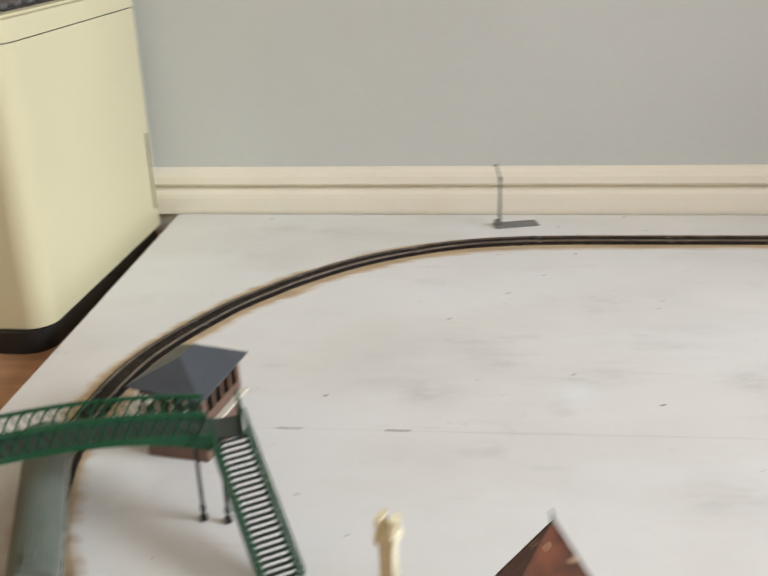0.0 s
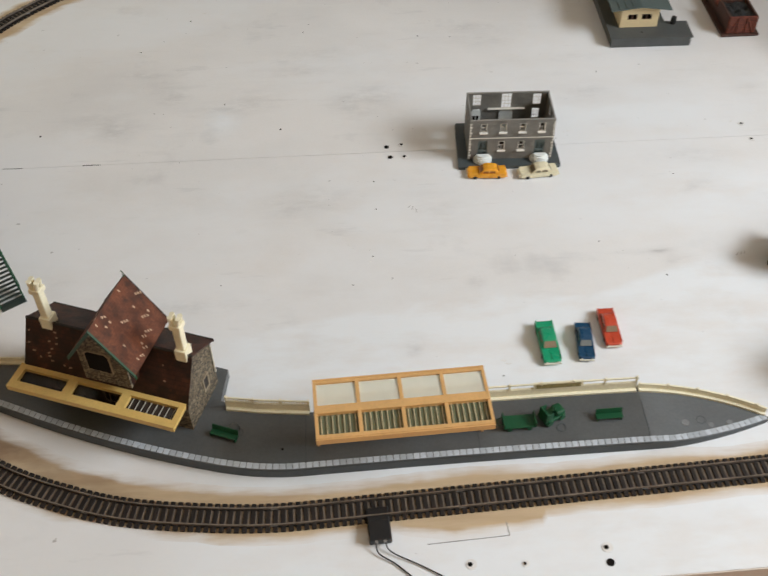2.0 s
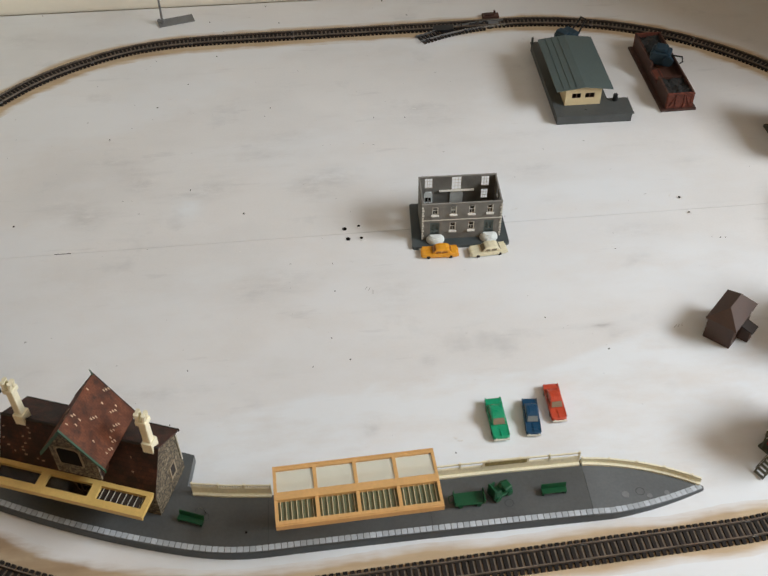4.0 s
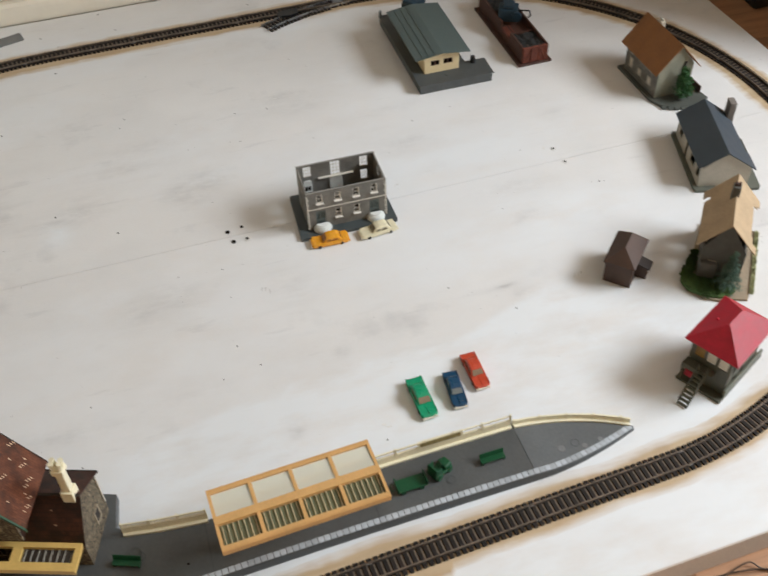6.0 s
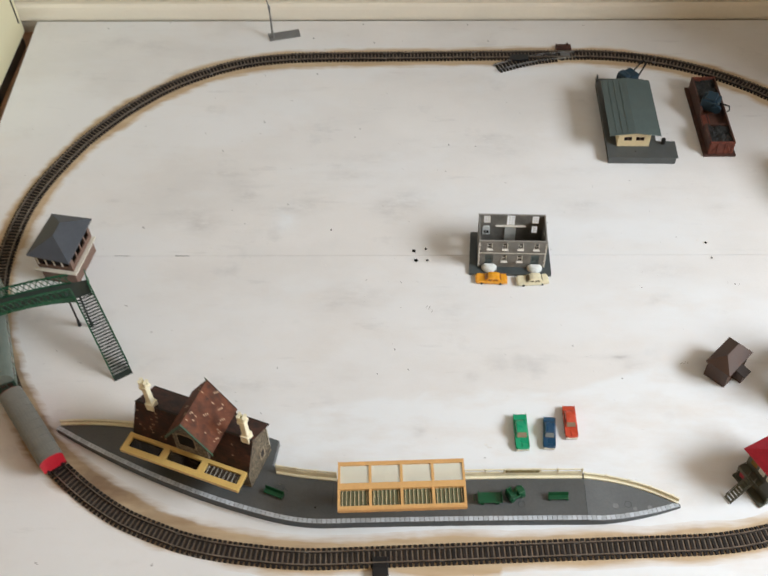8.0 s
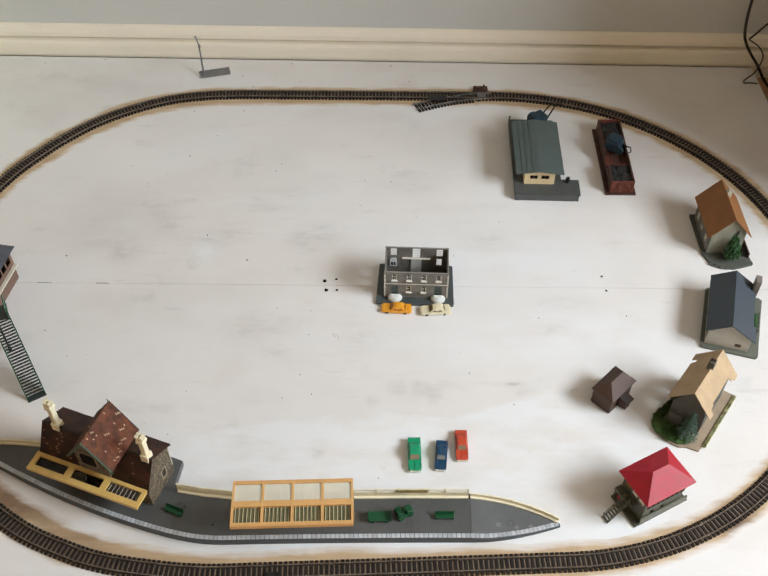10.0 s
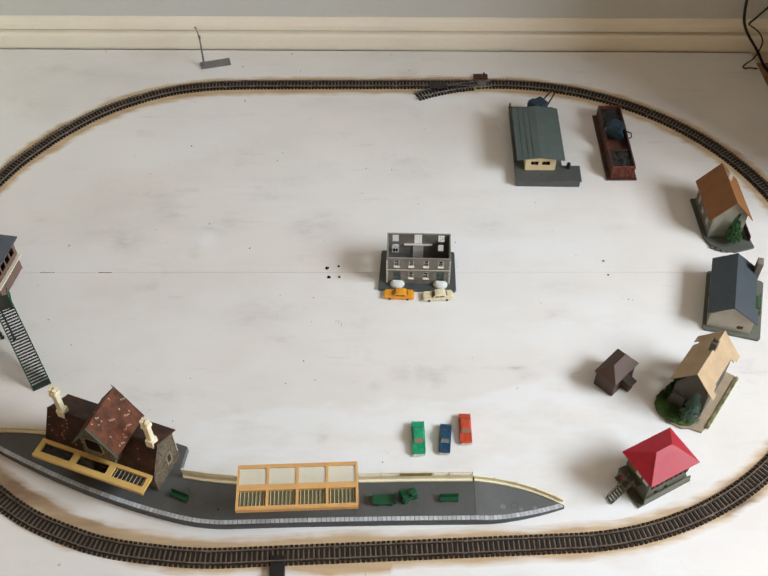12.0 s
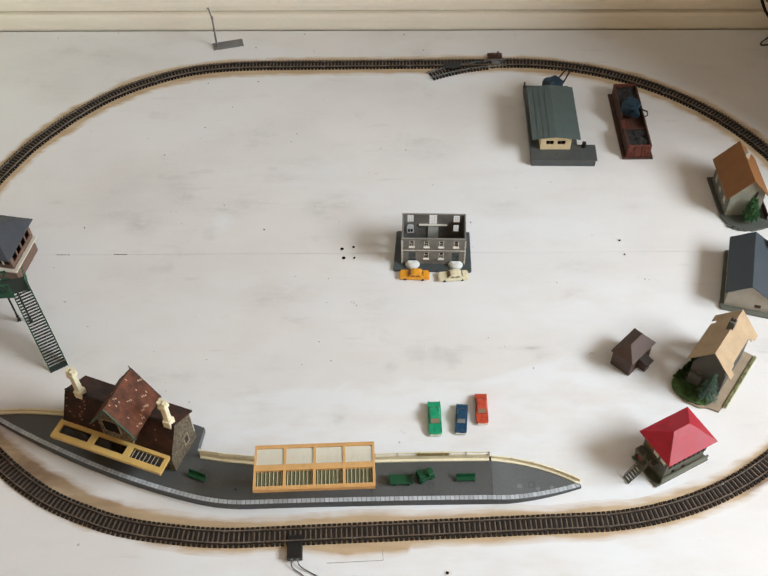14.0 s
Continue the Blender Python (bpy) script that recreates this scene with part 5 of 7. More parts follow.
# clear plastic offcut left beside the station
offcut = thing("plastic_offcut", pose(-0.1790, -0.4350, PZ, 0, 0, -8), "clear plastic sprue offcut lying beside the station", "plastic offcut")
tube("sprue_ring", [(0.0040 + 0.0055 * math.cos(k * math.pi / 6), -0.0110 + 0.0055 * math.sin(k * math.pi / 6), 0.0010) for k in range(13)], 0.0006, "clear", offcut)

# ---- footbridge ----
# local x runs along the span from the landing, y across it
footbridge = thing("footbridge", pose(-0.506, -0.150, 0, 0, 0, 203), "green plastic railway footbridge crossing the track with a long stair", "footbridge")
SPAN, HALF, DECK = 0.252, 0.0150, 0.078


def arch(x):
    """Rise of the bowed span."""
    u = (x - SPAN / 2) / (SPAN / 2)
    return 0.013 * (1 - u * u)


def lattice_side(name, y, x0, x1, z0, z1, tall, parent):
    """A side of crossed bars between two rails."""
    bm = bmesh.new()
    n = max(3, int((x1 - x0) / 0.0085))
    pts = [(x0 + (x1 - x0) * i / 24) for i in range(25)]
    low = [(x, z0(x)) for x in pts]
    for lo, hi in ((0.0, 0.0045), (tall - 0.0030, tall)):
        ring = []
        for x, z in low:
            ring.append([bm.verts.new(p) for p in ((x, y - 0.0009, z + lo), (x, y + 0.0009, z + lo), (x, y + 0.0009, z + hi), (x, y - 0.0009, z + hi))])
        for q, s in zip(ring, ring[1:]):
            for k in range(4):
                bm.faces.new((q[k], q[(k + 1) % 4], s[(k + 1) % 4], s[k]))
        bm.faces.new(ring[0][::-1])
        bm.faces.new(ring[-1])
    side = part(name, bm, "bridge_green", parent, "green latticed side")
    step = (x1 - x0) / n
    for i in range(n):
        a, b = x0 + i * step, x0 + (i + 1) * step
        bars = bmesh.new()
        for u, v in ((a, b), (b, a)):
            r = 0.00075
            d = rod((u, y, z0(u) + 0.004), (v, y, z0(v) + tall - 0.0028), r, 4)
            bars = joined(bars, d)
        part("lattice_bar", bars, "bridge_green", side)
    return side


deck_bm = bmesh.new()
ring = []
for i in range(25):
    x = SPAN * i / 24
    z = DECK + arch(x)
    ring.append([deck_bm.verts.new(p) for p in ((x, -HALF, z - 0.002), (x, HALF, z - 0.002), (x, HALF, z), (x, -HALF, z))])
for q, s in zip(ring, ring[1:]):
    for k in range(4):
        deck_bm.faces.new((q[k], q[(k + 1) % 4], s[(k + 1) % 4], s[k]))
deck_bm.faces.new(ring[0][::-1])
deck_bm.faces.new(ring[-1])
span = part("span", deck_bm, "step_dark", footbridge, "grey-green bowed walkway")
for y in (-HALF, HALF):
    lattice_side("span_side", y, 0.012, SPAN - 0.012, lambda x: DECK + arch(x) - 0.003, None, 0.024, footbridge)
    wing = bmesh.new()
    ring = []
    for i in range(25):
        x = 0.010 + (SPAN - 0.02) * i / 24
        u = abs(2 * x / SPAN - 1)
        ring.append([wing.verts.new(p) for p in ((x, y - 0.0008, DECK + arch(x) - 0.003 - 0.012 * u**3), (x, y + 0.0008, DECK + arch(x) - 0.003 - 0.012 * u**3), (x, y + 0.0008, DECK + arch(x)), (x, y - 0.0008, DECK + arch(x)))])
    for q, s in zip(ring, ring[1:]):
        for k in range(4):
            wing.faces.new((q[k], q[(k + 1) % 4], s[(k + 1) % 4], s[k]))
    part("span_girder", wing, "bridge_green", footbridge, "green arched girder")
for x0 in (-0.014, SPAN - 0.016):
    landing = part("landing", box(x0, x0 + 0.030, -HALF, HALF, DECK - 0.002, DECK), "step_dark", footbridge, "dark landing plate")
    for dx, y in ((0.0365, 0.0030), (0.0185, 0.0125)) if x0 < 0 else ((-0.0065, 0.0030), (0.0115, 0.0125)):
        part("leg", joined(box(x0 + dx - 0.0014, x0 + dx + 0.0014, y - 0.0014, y + 0.0014, 0.003, DECK - 0.001, 0.0003), box(x0 + dx - 0.0022, x0 + dx + 0.0022, y - 0.0022, y + 0.0022, 0.010, 0.013, 0.0004), box(x0 + dx - 0.0028, x0 + dx + 0.0028, y - 0.0028, y + 0.0028, 0.0002, 0.0045, 0.0006)), "black", footbridge, "dark slender leg")
    end = x0 if x0 < 0 else x0 + 0.030
    part("landing_rail", joined(box(end - 0.0008, end + 0.0008, -HALF, HALF, DECK + 0.020, DECK + 0.0235), box(end - 0.0008, end + 0.0008, -HALF, HALF, DECK - 0.002, DECK + 0.003), *[rod((end, -HALF + k * 0.006, DECK + 0.002), (end, -HALF + (k + 1) * 0.006, DECK + 0.021), 0.0005, 4) for k in range(5)], *[rod((end, -HALF + (k + 1) * 0.006, DECK + 0.002), (end, -HALF + k * 0.006, DECK + 0.021), 0.0005, 4) for k in range(5)]), "bridge_green", footbridge)
    part("landing_side", joined(box(x0, x0 + 0.030, -HALF - 0.0008, -HALF + 0.0008, DECK - 0.002, DECK + 0.0235)), "bridge_green", footbridge) if x0 > 0 else None
    wall = bmesh.new()
    for lo, hi in ((-0.002, 0.003), (0.0195, 0.0235)):
        wall = joined(wall, box(x0, x0 + 0.0285, HALF - 0.0008, HALF + 0.0008, DECK + lo, DECK + hi))
    for k in range(5):
        u, v = x0 + 0.0057 * k, x0 + 0.0057 * (k + 1)
        wall = joined(wall, rod((u, HALF, DECK + 0.002), (v, HALF, DECK + 0.021), 0.0006, 4), rod((v, HALF, DECK + 0.002), (u, HALF, DECK + 0.021), 0.0006, 4))
    part("landing_lattice", wall, "bridge_green", footbridge, "green latticed landing side") if x0 > 0 else None


def stair(parent, top, bottom, width, count):
    """A straight flight with solid stringers, open treads and sloping hand rails."""
    top, bottom = Vector(top), Vector(bottom)
    run = Vector((bottom.x - top.x, bottom.y - top.y, 0))
    d = run.normalized()
    side = Vector((-d.y, d.x, 0))
    turn = math.degrees(math.atan2(d.y, d.x))
    for k in range(count):
        u = (k + 0.5) / count
        c = top.lerp(bottom, u)
        part("tread", moved(box(-0.0015, 0.0014, -width / 2 + 0.0006, width / 2 - 0.0006, -0.0005, 0.0005), pose(c.x, c.y, c.z, 0, 0, turn)), "step_dark", parent)
    for s in (-1, 1):
        o = side * (s * width / 2)
        for lo, hi, name in ((-0.004, 0.003, "stringer"), (0.0195, 0.0220, "hand_rail")):
            bm = bmesh.new()
            q = [[bm.verts.new(p + o + side * w + Vector((0, 0, z))) for w, z in ((-0.0008, lo), (0.0008, lo), (0.0008, hi), (-0.0008, hi))] for p in (top, bottom)]
            for k in range(4):
                bm.faces.new((q[0][k], q[0][(k + 1) % 4], q[1][(k + 1) % 4], q[1][k]))
            bm.faces.new(q[0][::-1])
            bm.faces.new(q[1])
            part(name, bm, "bridge_green", parent)
        bm = bmesh.new()
        m = 22
        for k in range(m):
            a, b = top.lerp(bottom, k / m) + o, top.lerp(bottom, (k + 1) / m) + o
            bm = joined(bm, rod(a + Vector((0, 0, 0.002)), b + Vector((0, 0, 0.020)), 0.0004, 4), rod(a + Vector((0, 0, 0.020)), b + Vector((0, 0, 0.002)), 0.0004, 4))
        part("stair_lattice", bm, "bridge_green", parent, "fine green lattice")


inv = (Matrix.Rotation(radians(-203), 4, "Z") @ Matrix.Translation((0.506, 0.150, 0)))
stair(footbridge, inv @ Vector((-0.4975, -0.1640, DECK - 0.001)), inv @ Vector((-0.4385, -0.2540, 0.0015)), 0.0275, 27)
part("foot_plate", moved(box(-0.004, 0.004, -0.0145, 0.0145, 0.0002, 0.0014), inv @ pose(-0.4375, -0.2555, 0, 0, 0, -57)), "step_dark", footbridge)

# ---- grey-roofed signal box behind the footbridge ----
def hip_roof(x0, x1, y0, y1, z, rise, inset, thick=0.0016):
    """Four sloping faces meeting in a ridge along x or y, the longer way."""
    bm = bmesh.new()
    c = [bm.verts.new(p) for p in ((x0, y0, z), (x1, y0, z), (x1, y1, z), (x0, y1, z))]
    lo = [bm.verts.new((v.co.x, v.co.y, z - thick)) for v in c]
    if x1 - x0 >= y1 - y0:
        r = [bm.verts.new((x0 + inset, (y0 + y1) / 2, z + rise)), bm.verts.new((x1 - inset, (y0 + y1) / 2, z + rise))]
        faces = ((c[0], c[1], r[1], r[0]), (c[1], c[2], r[1]), (c[2], c[3], r[0], r[1]), (c[3], c[0], r[0]))
    else:
        r = [bm.verts.new(((x0 + x1) / 2, y0 + inset, z + rise)), bm.verts.new(((x0 + x1) / 2, y1 - inset, z + rise))]
        faces = ((c[0], c[1], r[0]), (c[1], c[2], r[1], r[0]), (c[2], c[3], r[1]), (c[3], c[0], r[0], r[1]))
    for f in faces:
        bm.faces.new(f)
    for i in range(4):
        j = (i + 1) % 4
        bm.faces.new((c[i], lo[i], lo[j], c[j]))
    bm.faces.new(lo[::-1])
    bmesh.ops.recalc_face_normals(bm, faces=bm.faces[:])
    return bm


def four_walls(parent, x0, x1, y0, y1, z0, z1, mat, name, front=(), back=(), left=(), right=(), thick=0.0018, label=""):
    """Walls butted round a rectangle; holes are given from each wall's own left foot as seen from outside."""
    part(name, moved(panel(x1 - x0, z1 - z0, thick, front), pose(x0, y0, z0)), mat, parent, label)
    part(name, moved(panel(x1 - x0, z1 - z0, thick, back), pose(x1, y1, z0, 0, 0, 180)), mat, parent, label)
    part(name, moved(panel(y1 - y0 - 2 * thick, z1 - z0, thick, left), pose(x0, y1 - thick, z0, 0, 0, -90)), mat, parent, label)
    part(name, moved(panel(y1 - y0 - 2 * thick, z1 - z0, thick, right), pose(x1, y0 + thick, z0, 0, 0, 90)), mat, parent, label)


box1 = thing("signal_box", pose(-0.569, -0.0385, 0, 0, 0, -9), "brown signal box with a slate-grey hipped roof and cream balcony", "signal box")
four_walls(box1, -0.029, 0.029, -0.036, 0.039, 0.0003, 0.036, "brown_wall", "lower_wall")
four_walls(box1, -0.030, 0.030, -0.037, 0.040, 0.036, 0.066, "brown_wall", "window_wall", [(0.004 + k * 0.0136, 0.0145 + k * 0.0136, 0.008, 0.026) for k in range(4)], (), [(0.006 + k * 0.0165, 0.019 + k * 0.0165, 0.008, 0.026) for k in range(4)], [(0.006 + k * 0.0165, 0.019 + k * 0.0165, 0.008, 0.026) for k in range(4)])
for k in range(4):
    part("window_post", box(-0.0305 + 0.0165 + k * 0.0136 - 0.0136, -0.0305 + 0.0185 + k * 0.0136 - 0.0136, -0.0382, -0.0371, 0.044, 0.063), "off_white", box1)
part("inner_floor", box(-0.027, 0.027, -0.034, 0.037, 0.034, 0.0358), "dark_inside", box1)
part("balcony", box(0.0302, 0.0370, -0.0368, 0.040, 0.033, 0.0355, 0.0004), "off_white", box1, "cream side walkway")
part("balcony", box(-0.034, 0.0370, -0.0440, -0.0372, 0.033, 0.0355, 0.0004), "off_white", box1, "cream front walkway")
crooked = hip_roof(-0.0355, 0.0345, -0.047, 0.051, 0.067, 0.021, 0.035)
for v in crooked.verts:
    if v.co.y < -0.04:
        v.co.z += 0.007 if v.co.x < 0 else -0.001
part("roof", crooked, "slate_blue", box1, "slate-grey hipped roof sitting slightly crooked")

# ---- red-roofed signal box ----
box2 = thing("signal_box", pose(0.4965, -0.4125, 0, 0, 0, 29), "olive signal box with a glossy red hipped roof and outside stair", "signal box")
part("base_plate", box(-0.045, 0.049, -0.0275, 0.0290, 0.0002, 0.0035, 0.0005), "olive", box2, "olive base plate")
part("front_platform", box(-0.037, 0.047, -0.0273, -0.0245, 0.0035, 0.0150, 0.0006), "olive_light", box2, "pale olive trackside staging")
four_walls(box2, -0.034, 0.036, -0.0240, 0.0240, 0.0035, 0.034, "olive", "lower_wall", [(0.014, 0.020, 0.010, 0.020), (0.032, 0.038, 0.010, 0.020)], (), [(0.015, 0.022, 0.006, 0.016)])
four_walls(box2, -0.035, 0.037, -0.0250, 0.0250, 0.034, 0.066, "olive", "window_wall", [(0.004 + k * 0.0083, 0.0105 + k * 0.0083, 0.002, 0.026) for k in range(8)], (), [(0.004 + k * 0.0145, 0.015 + k * 0.0145, 0.008, 0.028) for k in range(3)], [(0.004 + k * 0.0145, 0.015 + k * 0.0145, 0.008, 0.028) for k in range(3)])
for k in range(8):
    part("window_pane", box(-0.035 + 0.004 + k * 0.0083, -0.035 + 0.0105 + k * 0.0083, -0.0242, -0.0238, 0.036, 0.060), "dark_hole", box2)
for k in range(3):
    part("window_pane", box(-0.0345, -0.0341, 0.0232 - 0.015 - k * 0.0145, 0.0232 - 0.004 - k * 0.0145, 0.042, 0.062), "glow_window" if k == 0 else "off_white", box2, "amber-lit looking pane" if k == 0 else "pale pane")
part("inner_floor", box(-0.033, 0.035, -0.023, 0.023, 0.032, 0.0338), "dark_inside", box2)
part("side_landing", joined(box(-0.047, -0.0352, 0.006, 0.026, 0.0265, 0.0335, 0.0006), box(-0.0445, -0.0352, -0.010, 0.0059, 0.0305, 0.0335, 0.0004)), "olive", box2, "olive stair landing")
for y in (0.0240,):
    part("landing_post", box(-0.0455, -0.0440, y, y + 0.0015, 0.0035, 0.0310), "olive", box2)
for y in (0.0125,):
    part("fire_bucket", box(-0.0425, -0.0352, y, y + 0.0095, 0.0100, 0.0200, 0.001), "red_roof", box2, "small red box under the landing")
roof2 = part("roof", hip_roof(-0.0425, 0.0425, -0.0325, 0.0325, 0.0665, 0.0225, 0.0290), "red_roof", box2, "glossy red hipped roof")
for k in range(12):
    u = (k + 0.5) / 13
    y = -0.0325 + u * 0.0325
    inset = u * 0.0290
    part("tile_course", slab([(-0.0425 + inset, y - 0.0009, 0.06662 + u * 0.0225 + 0.0001), (0.0425 - inset, y - 0.0009, 0.06662 + u * 0.0225 + 0.0001), (0.0425 - inset, y + 0.0009, 0.06662 + u * 0.0225 + 0.00125), (-0.0425 + inset, y + 0.0009, 0.06662 + u * 0.0225 + 0.00125)], 0.0003), "red_roof", roof2)
part("roof_vent", moved(cylinder(0.0014, 0, 0.0025, 8), pose(-0.006, 0.016, 0.0775)), "red_roof", roof2)
stair_top, stair_foot = Vector((-0.0440, 0.0020, 0.0325)), Vector((-0.0760, 0.0020, 0.0005))
d = (stair_foot - stair_top)
for k in range(9):
    c = stair_top.lerp(stair_foot, (k + 0.5) / 9)
    part("stair_tread", moved(box(-0.0016, 0.0016, -0.0052, 0.0052, -0.0004, 0.0004), pose(c.x, c.y, c.z, 0, 0, math.degrees(math.atan2(d.y, d.x)))), "olive_light", box2)
side = Vector((-d.y, d.x, 0)).normalized() * 0.0056
for o in (side, -side):
    part("stair_string", rod(stair_top + o, stair_foot + o + Vector((0, 0, 0.0009)), 0.0009, 4), "olive", box2)
    part("stair_rail", rod(stair_top + o + Vector((0, 0, 0.011)), stair_foot + o + Vector((0, 0, 0.010)), 0.0006, 5), "olive", box2)
    for u in (0.03, 0.5, 0.96):
        c = stair_top.lerp(stair_foot, u) + o
        part("stair_post", rod(c, c + Vector((0, 0, 0.011)), 0.0006, 5), "olive", box2)

# ---- small brown hut ----
hut = thing("lamp_hut", pose(0.4630, -0.2350, 0, 0, 0, -44), "small dark brown plastic hut with a hipped roof", "hut")
four_walls(hut, -0.0170, 0.0178, -0.0245, 0.0300, 0.0002, 0.0355, "hut_brown", "wall", (), (), (), [(0.012, 0.020, 0.004, 0.022)])
bm = bmesh.new()
c = [bm.verts.new(p) for p in ((-0.0195, -0.0275, 0.0350), (0.0205, -0.0275, 0.0350), (0.0205, 0.0335, 0.0350), (-0.0195, 0.0335, 0.0350))]
e = [bm.verts.new((v.co.x, v.co.y, 0.0335)) for v in c]
r = [bm.verts.new((0.0005, -0.0085, 0.0500)), bm.verts.new((0.0005, 0.0215, 0.0500))]
for f in ((c[0], c[1], r[0]), (c[1], c[2], r[1], r[0]), (c[2], c[3], r[1]), (c[3], c[0], r[0], r[1]), (e[3], e[2], e[1], e[0])):
    bm.faces.new(f)
for i in range(4):
    j = (i + 1) % 4
    bm.faces.new((c[i], e[i], e[j], c[j]))
bmesh.ops.recalc_face_normals(bm, faces=bm.faces[:])
part("roof", bm, "hut_brown", hut, "dark brown hipped roof")
four_walls(hut, 0.0180, 0.0310, -0.001, 0.0105, 0.0002, 0.0200, "hut_brown", "porch_wall", thick=0.0012)
part("porch_roof", slab([(0.0178, -0.0035, 0.0250), (0.0345, -0.0035, 0.0205), (0.0345, 0.0130, 0.0205), (0.0178, 0.0130, 0.0250)], 0.0014), "porch_dark", hut, "almost black lean-to roof")


# ---- greenery ----
def clump(centre, size, count, leaf, seed, flat=0.75):
    """Many small leaf blades in an uneven cluster."""
    rnd, bm = random.Random(seed), bmesh.new()
    for _ in range(count):
        while True:
            p = Vector((rnd.uniform(-1, 1), rnd.uniform(-1, 1), rnd.uniform(-0.9, 1)))
            if 0.25 < p.length < 1:
                break
        w = 0.8 + 0.35 * noise.noise(p * 2.3 + Vector((seed, 0, 0)))
        p = Vector((p.x * size * w, p.y * size * w, p.z * size * flat * w)) + Vector(centre)
        t = pose(p.x, p.y, p.z, rnd.uniform(0, 360), rnd.uniform(0, 360), rnd.uniform(0, 360))
        s = leaf * rnd.uniform(0.6, 1.3)
        v = [bm.verts.new(t @ Vector(q)) for q in ((-s, 0, 0), (0, -s * 0.45, s * 0.2), (s, 0, 0), (0, s * 0.45, s * 0.2))]
        bm.faces.new(v)
    return bm


def fir_tree(m, height, label):
    """A wired trunk with whorls of bristled, drooping branches."""
    tree = thing("fir_tree", m, label, "tree")
    part("trunk", moved(cylinder(0.0013, -0.001, height * 0.95, 7, 0.0004), pose(0, 0, 0)), "coal_dark", tree)
    rnd, bm = random.Random(11), bmesh.new()
    for tier in range(15):
        u = tier / 15
        z, reach = height * (0.12 + 0.86 * u), height * 0.25 * (1 - u) ** 0.9 + 0.0012
        for k in range(11 - int(5 * u)):
            a, r = rnd.uniform(0, 2 * math.pi), reach * rnd.uniform(0.75, 1.1)
            tip = Vector((math.cos(a) * r, math.sin(a) * r, z - r * rnd.uniform(0.15, 0.5)))
            foot = Vector((0, 0, z))
            for s in range(9):
                q = foot.lerp(tip, 0.18 + 0.82 * s / 8)
                for _ in range(4):
                    d = Vector((rnd.uniform(-1, 1), rnd.uniform(-1, 1), rnd.uniform(-0.6, 0.9))).normalized() * 0.0026 * (1.15 - 0.6 * u)
                    w = d.cross(Vector((rnd.uniform(-1, 1), rnd.uniform(-1, 1), 1))).normalized() * 0.00045
                    bm.faces.new([bm.verts.new(p) for p in (q - w, q + d - w * 0.3, q + d + w * 0.3, q + w)])
    part("needles", bm, "fir", tree, "dark bluish green bristles")
    return tree


def leafy_bush(m, height, label, seed):
    bush = thing("bush", m, label, "bush")
    part("stem", joined(moved(cylinder(0.0009, -0.001, height * 0.6, 6, 0.0004), pose(0, 0, 0)), rod((0, 0, height * 0.3), (height * 0.15, 0.002, height * 0.6), 0.0005, 5), rod((0, 0, height * 0.25), (-height * 0.15, -0.002, height * 0.55), 0.0005, 5)), "coal_dark", bush)
    part("leaves", joined(clump((0, 0, height * 0.80), height * 0.15, 170, 0.0026, seed, 1.6), clump((0.001, 0, height * 0.55), height * 0.24, 380, 0.0026, seed + 2, 1.1), clump((height * 0.04, -0.002, height * 0.28), height * 0.34, 520, 0.0026, seed + 1, 0.8)), "bush", bush, "green leaf tufts")
    return bush


def plaque(bm_outline, z0, z1, mat, parent, name, label=""):
    return part(name, prism(bm_outline, z0, z1), mat, parent, label)


cottage = thing("cottage", pose(0.5940, -0.2490, 0, 0, 0, -35.3), "grey cottage with a sandy card roof on a green flocked base", "model house")
plaque([(-0.040, -0.036), (-0.042, -0.058), (-0.032, -0.075), (-0.010, -0.084), (0.012, -0.083), (0.022, -0.076), (0.040, -0.072), (0.046, 0.056), (-0.028, 0.054), (-0.032, -0.005)], 0.0002, 0.0035, "path", cottage, "base_card", "sandy base card")
GLOW = [(0.030, 0.040, 0.010, 0.024), (0.060, 0.070, 0.010, 0.024)]
part("side_wall", moved(panel(0.086, 0.046, 0.002, GLOW), pose(-0.0255, 0.041, 0.0035, 0, 0, -90)), "cottage_wall", cottage)
part("side_wall", moved(panel(0.086, 0.046, 0.002, GLOW), pose(0.0255, -0.045, 0.0035, 0, 0, 90)), "cottage_wall", cottage)
for y, turn, x in ((-0.0452, 0, -0.0255), (0.0412, 180, 0.0255)):
    part("gable_wall", moved(panel(0.051, 0.046, 0.002, [(0.010, 0.019, 0.010, 0.028), (0.031, 0.040, 0.010, 0.024)] if turn == 0 else (), [(0.0255, 0.090)]), pose(x, y, 0.0035, 0, 0, turn)), "cottage_wall", cottage, "dark grey gable wall")
part("corner_porch", box(-0.0245, -0.004, -0.052, -0.0454, 0.0035, 0.030, 0.0008), "cottage_wall", cottage)
part("inner_card", box(-0.022, 0.022, -0.001, 0.001, 0.0035, 0.046), "dark_inside", cottage)


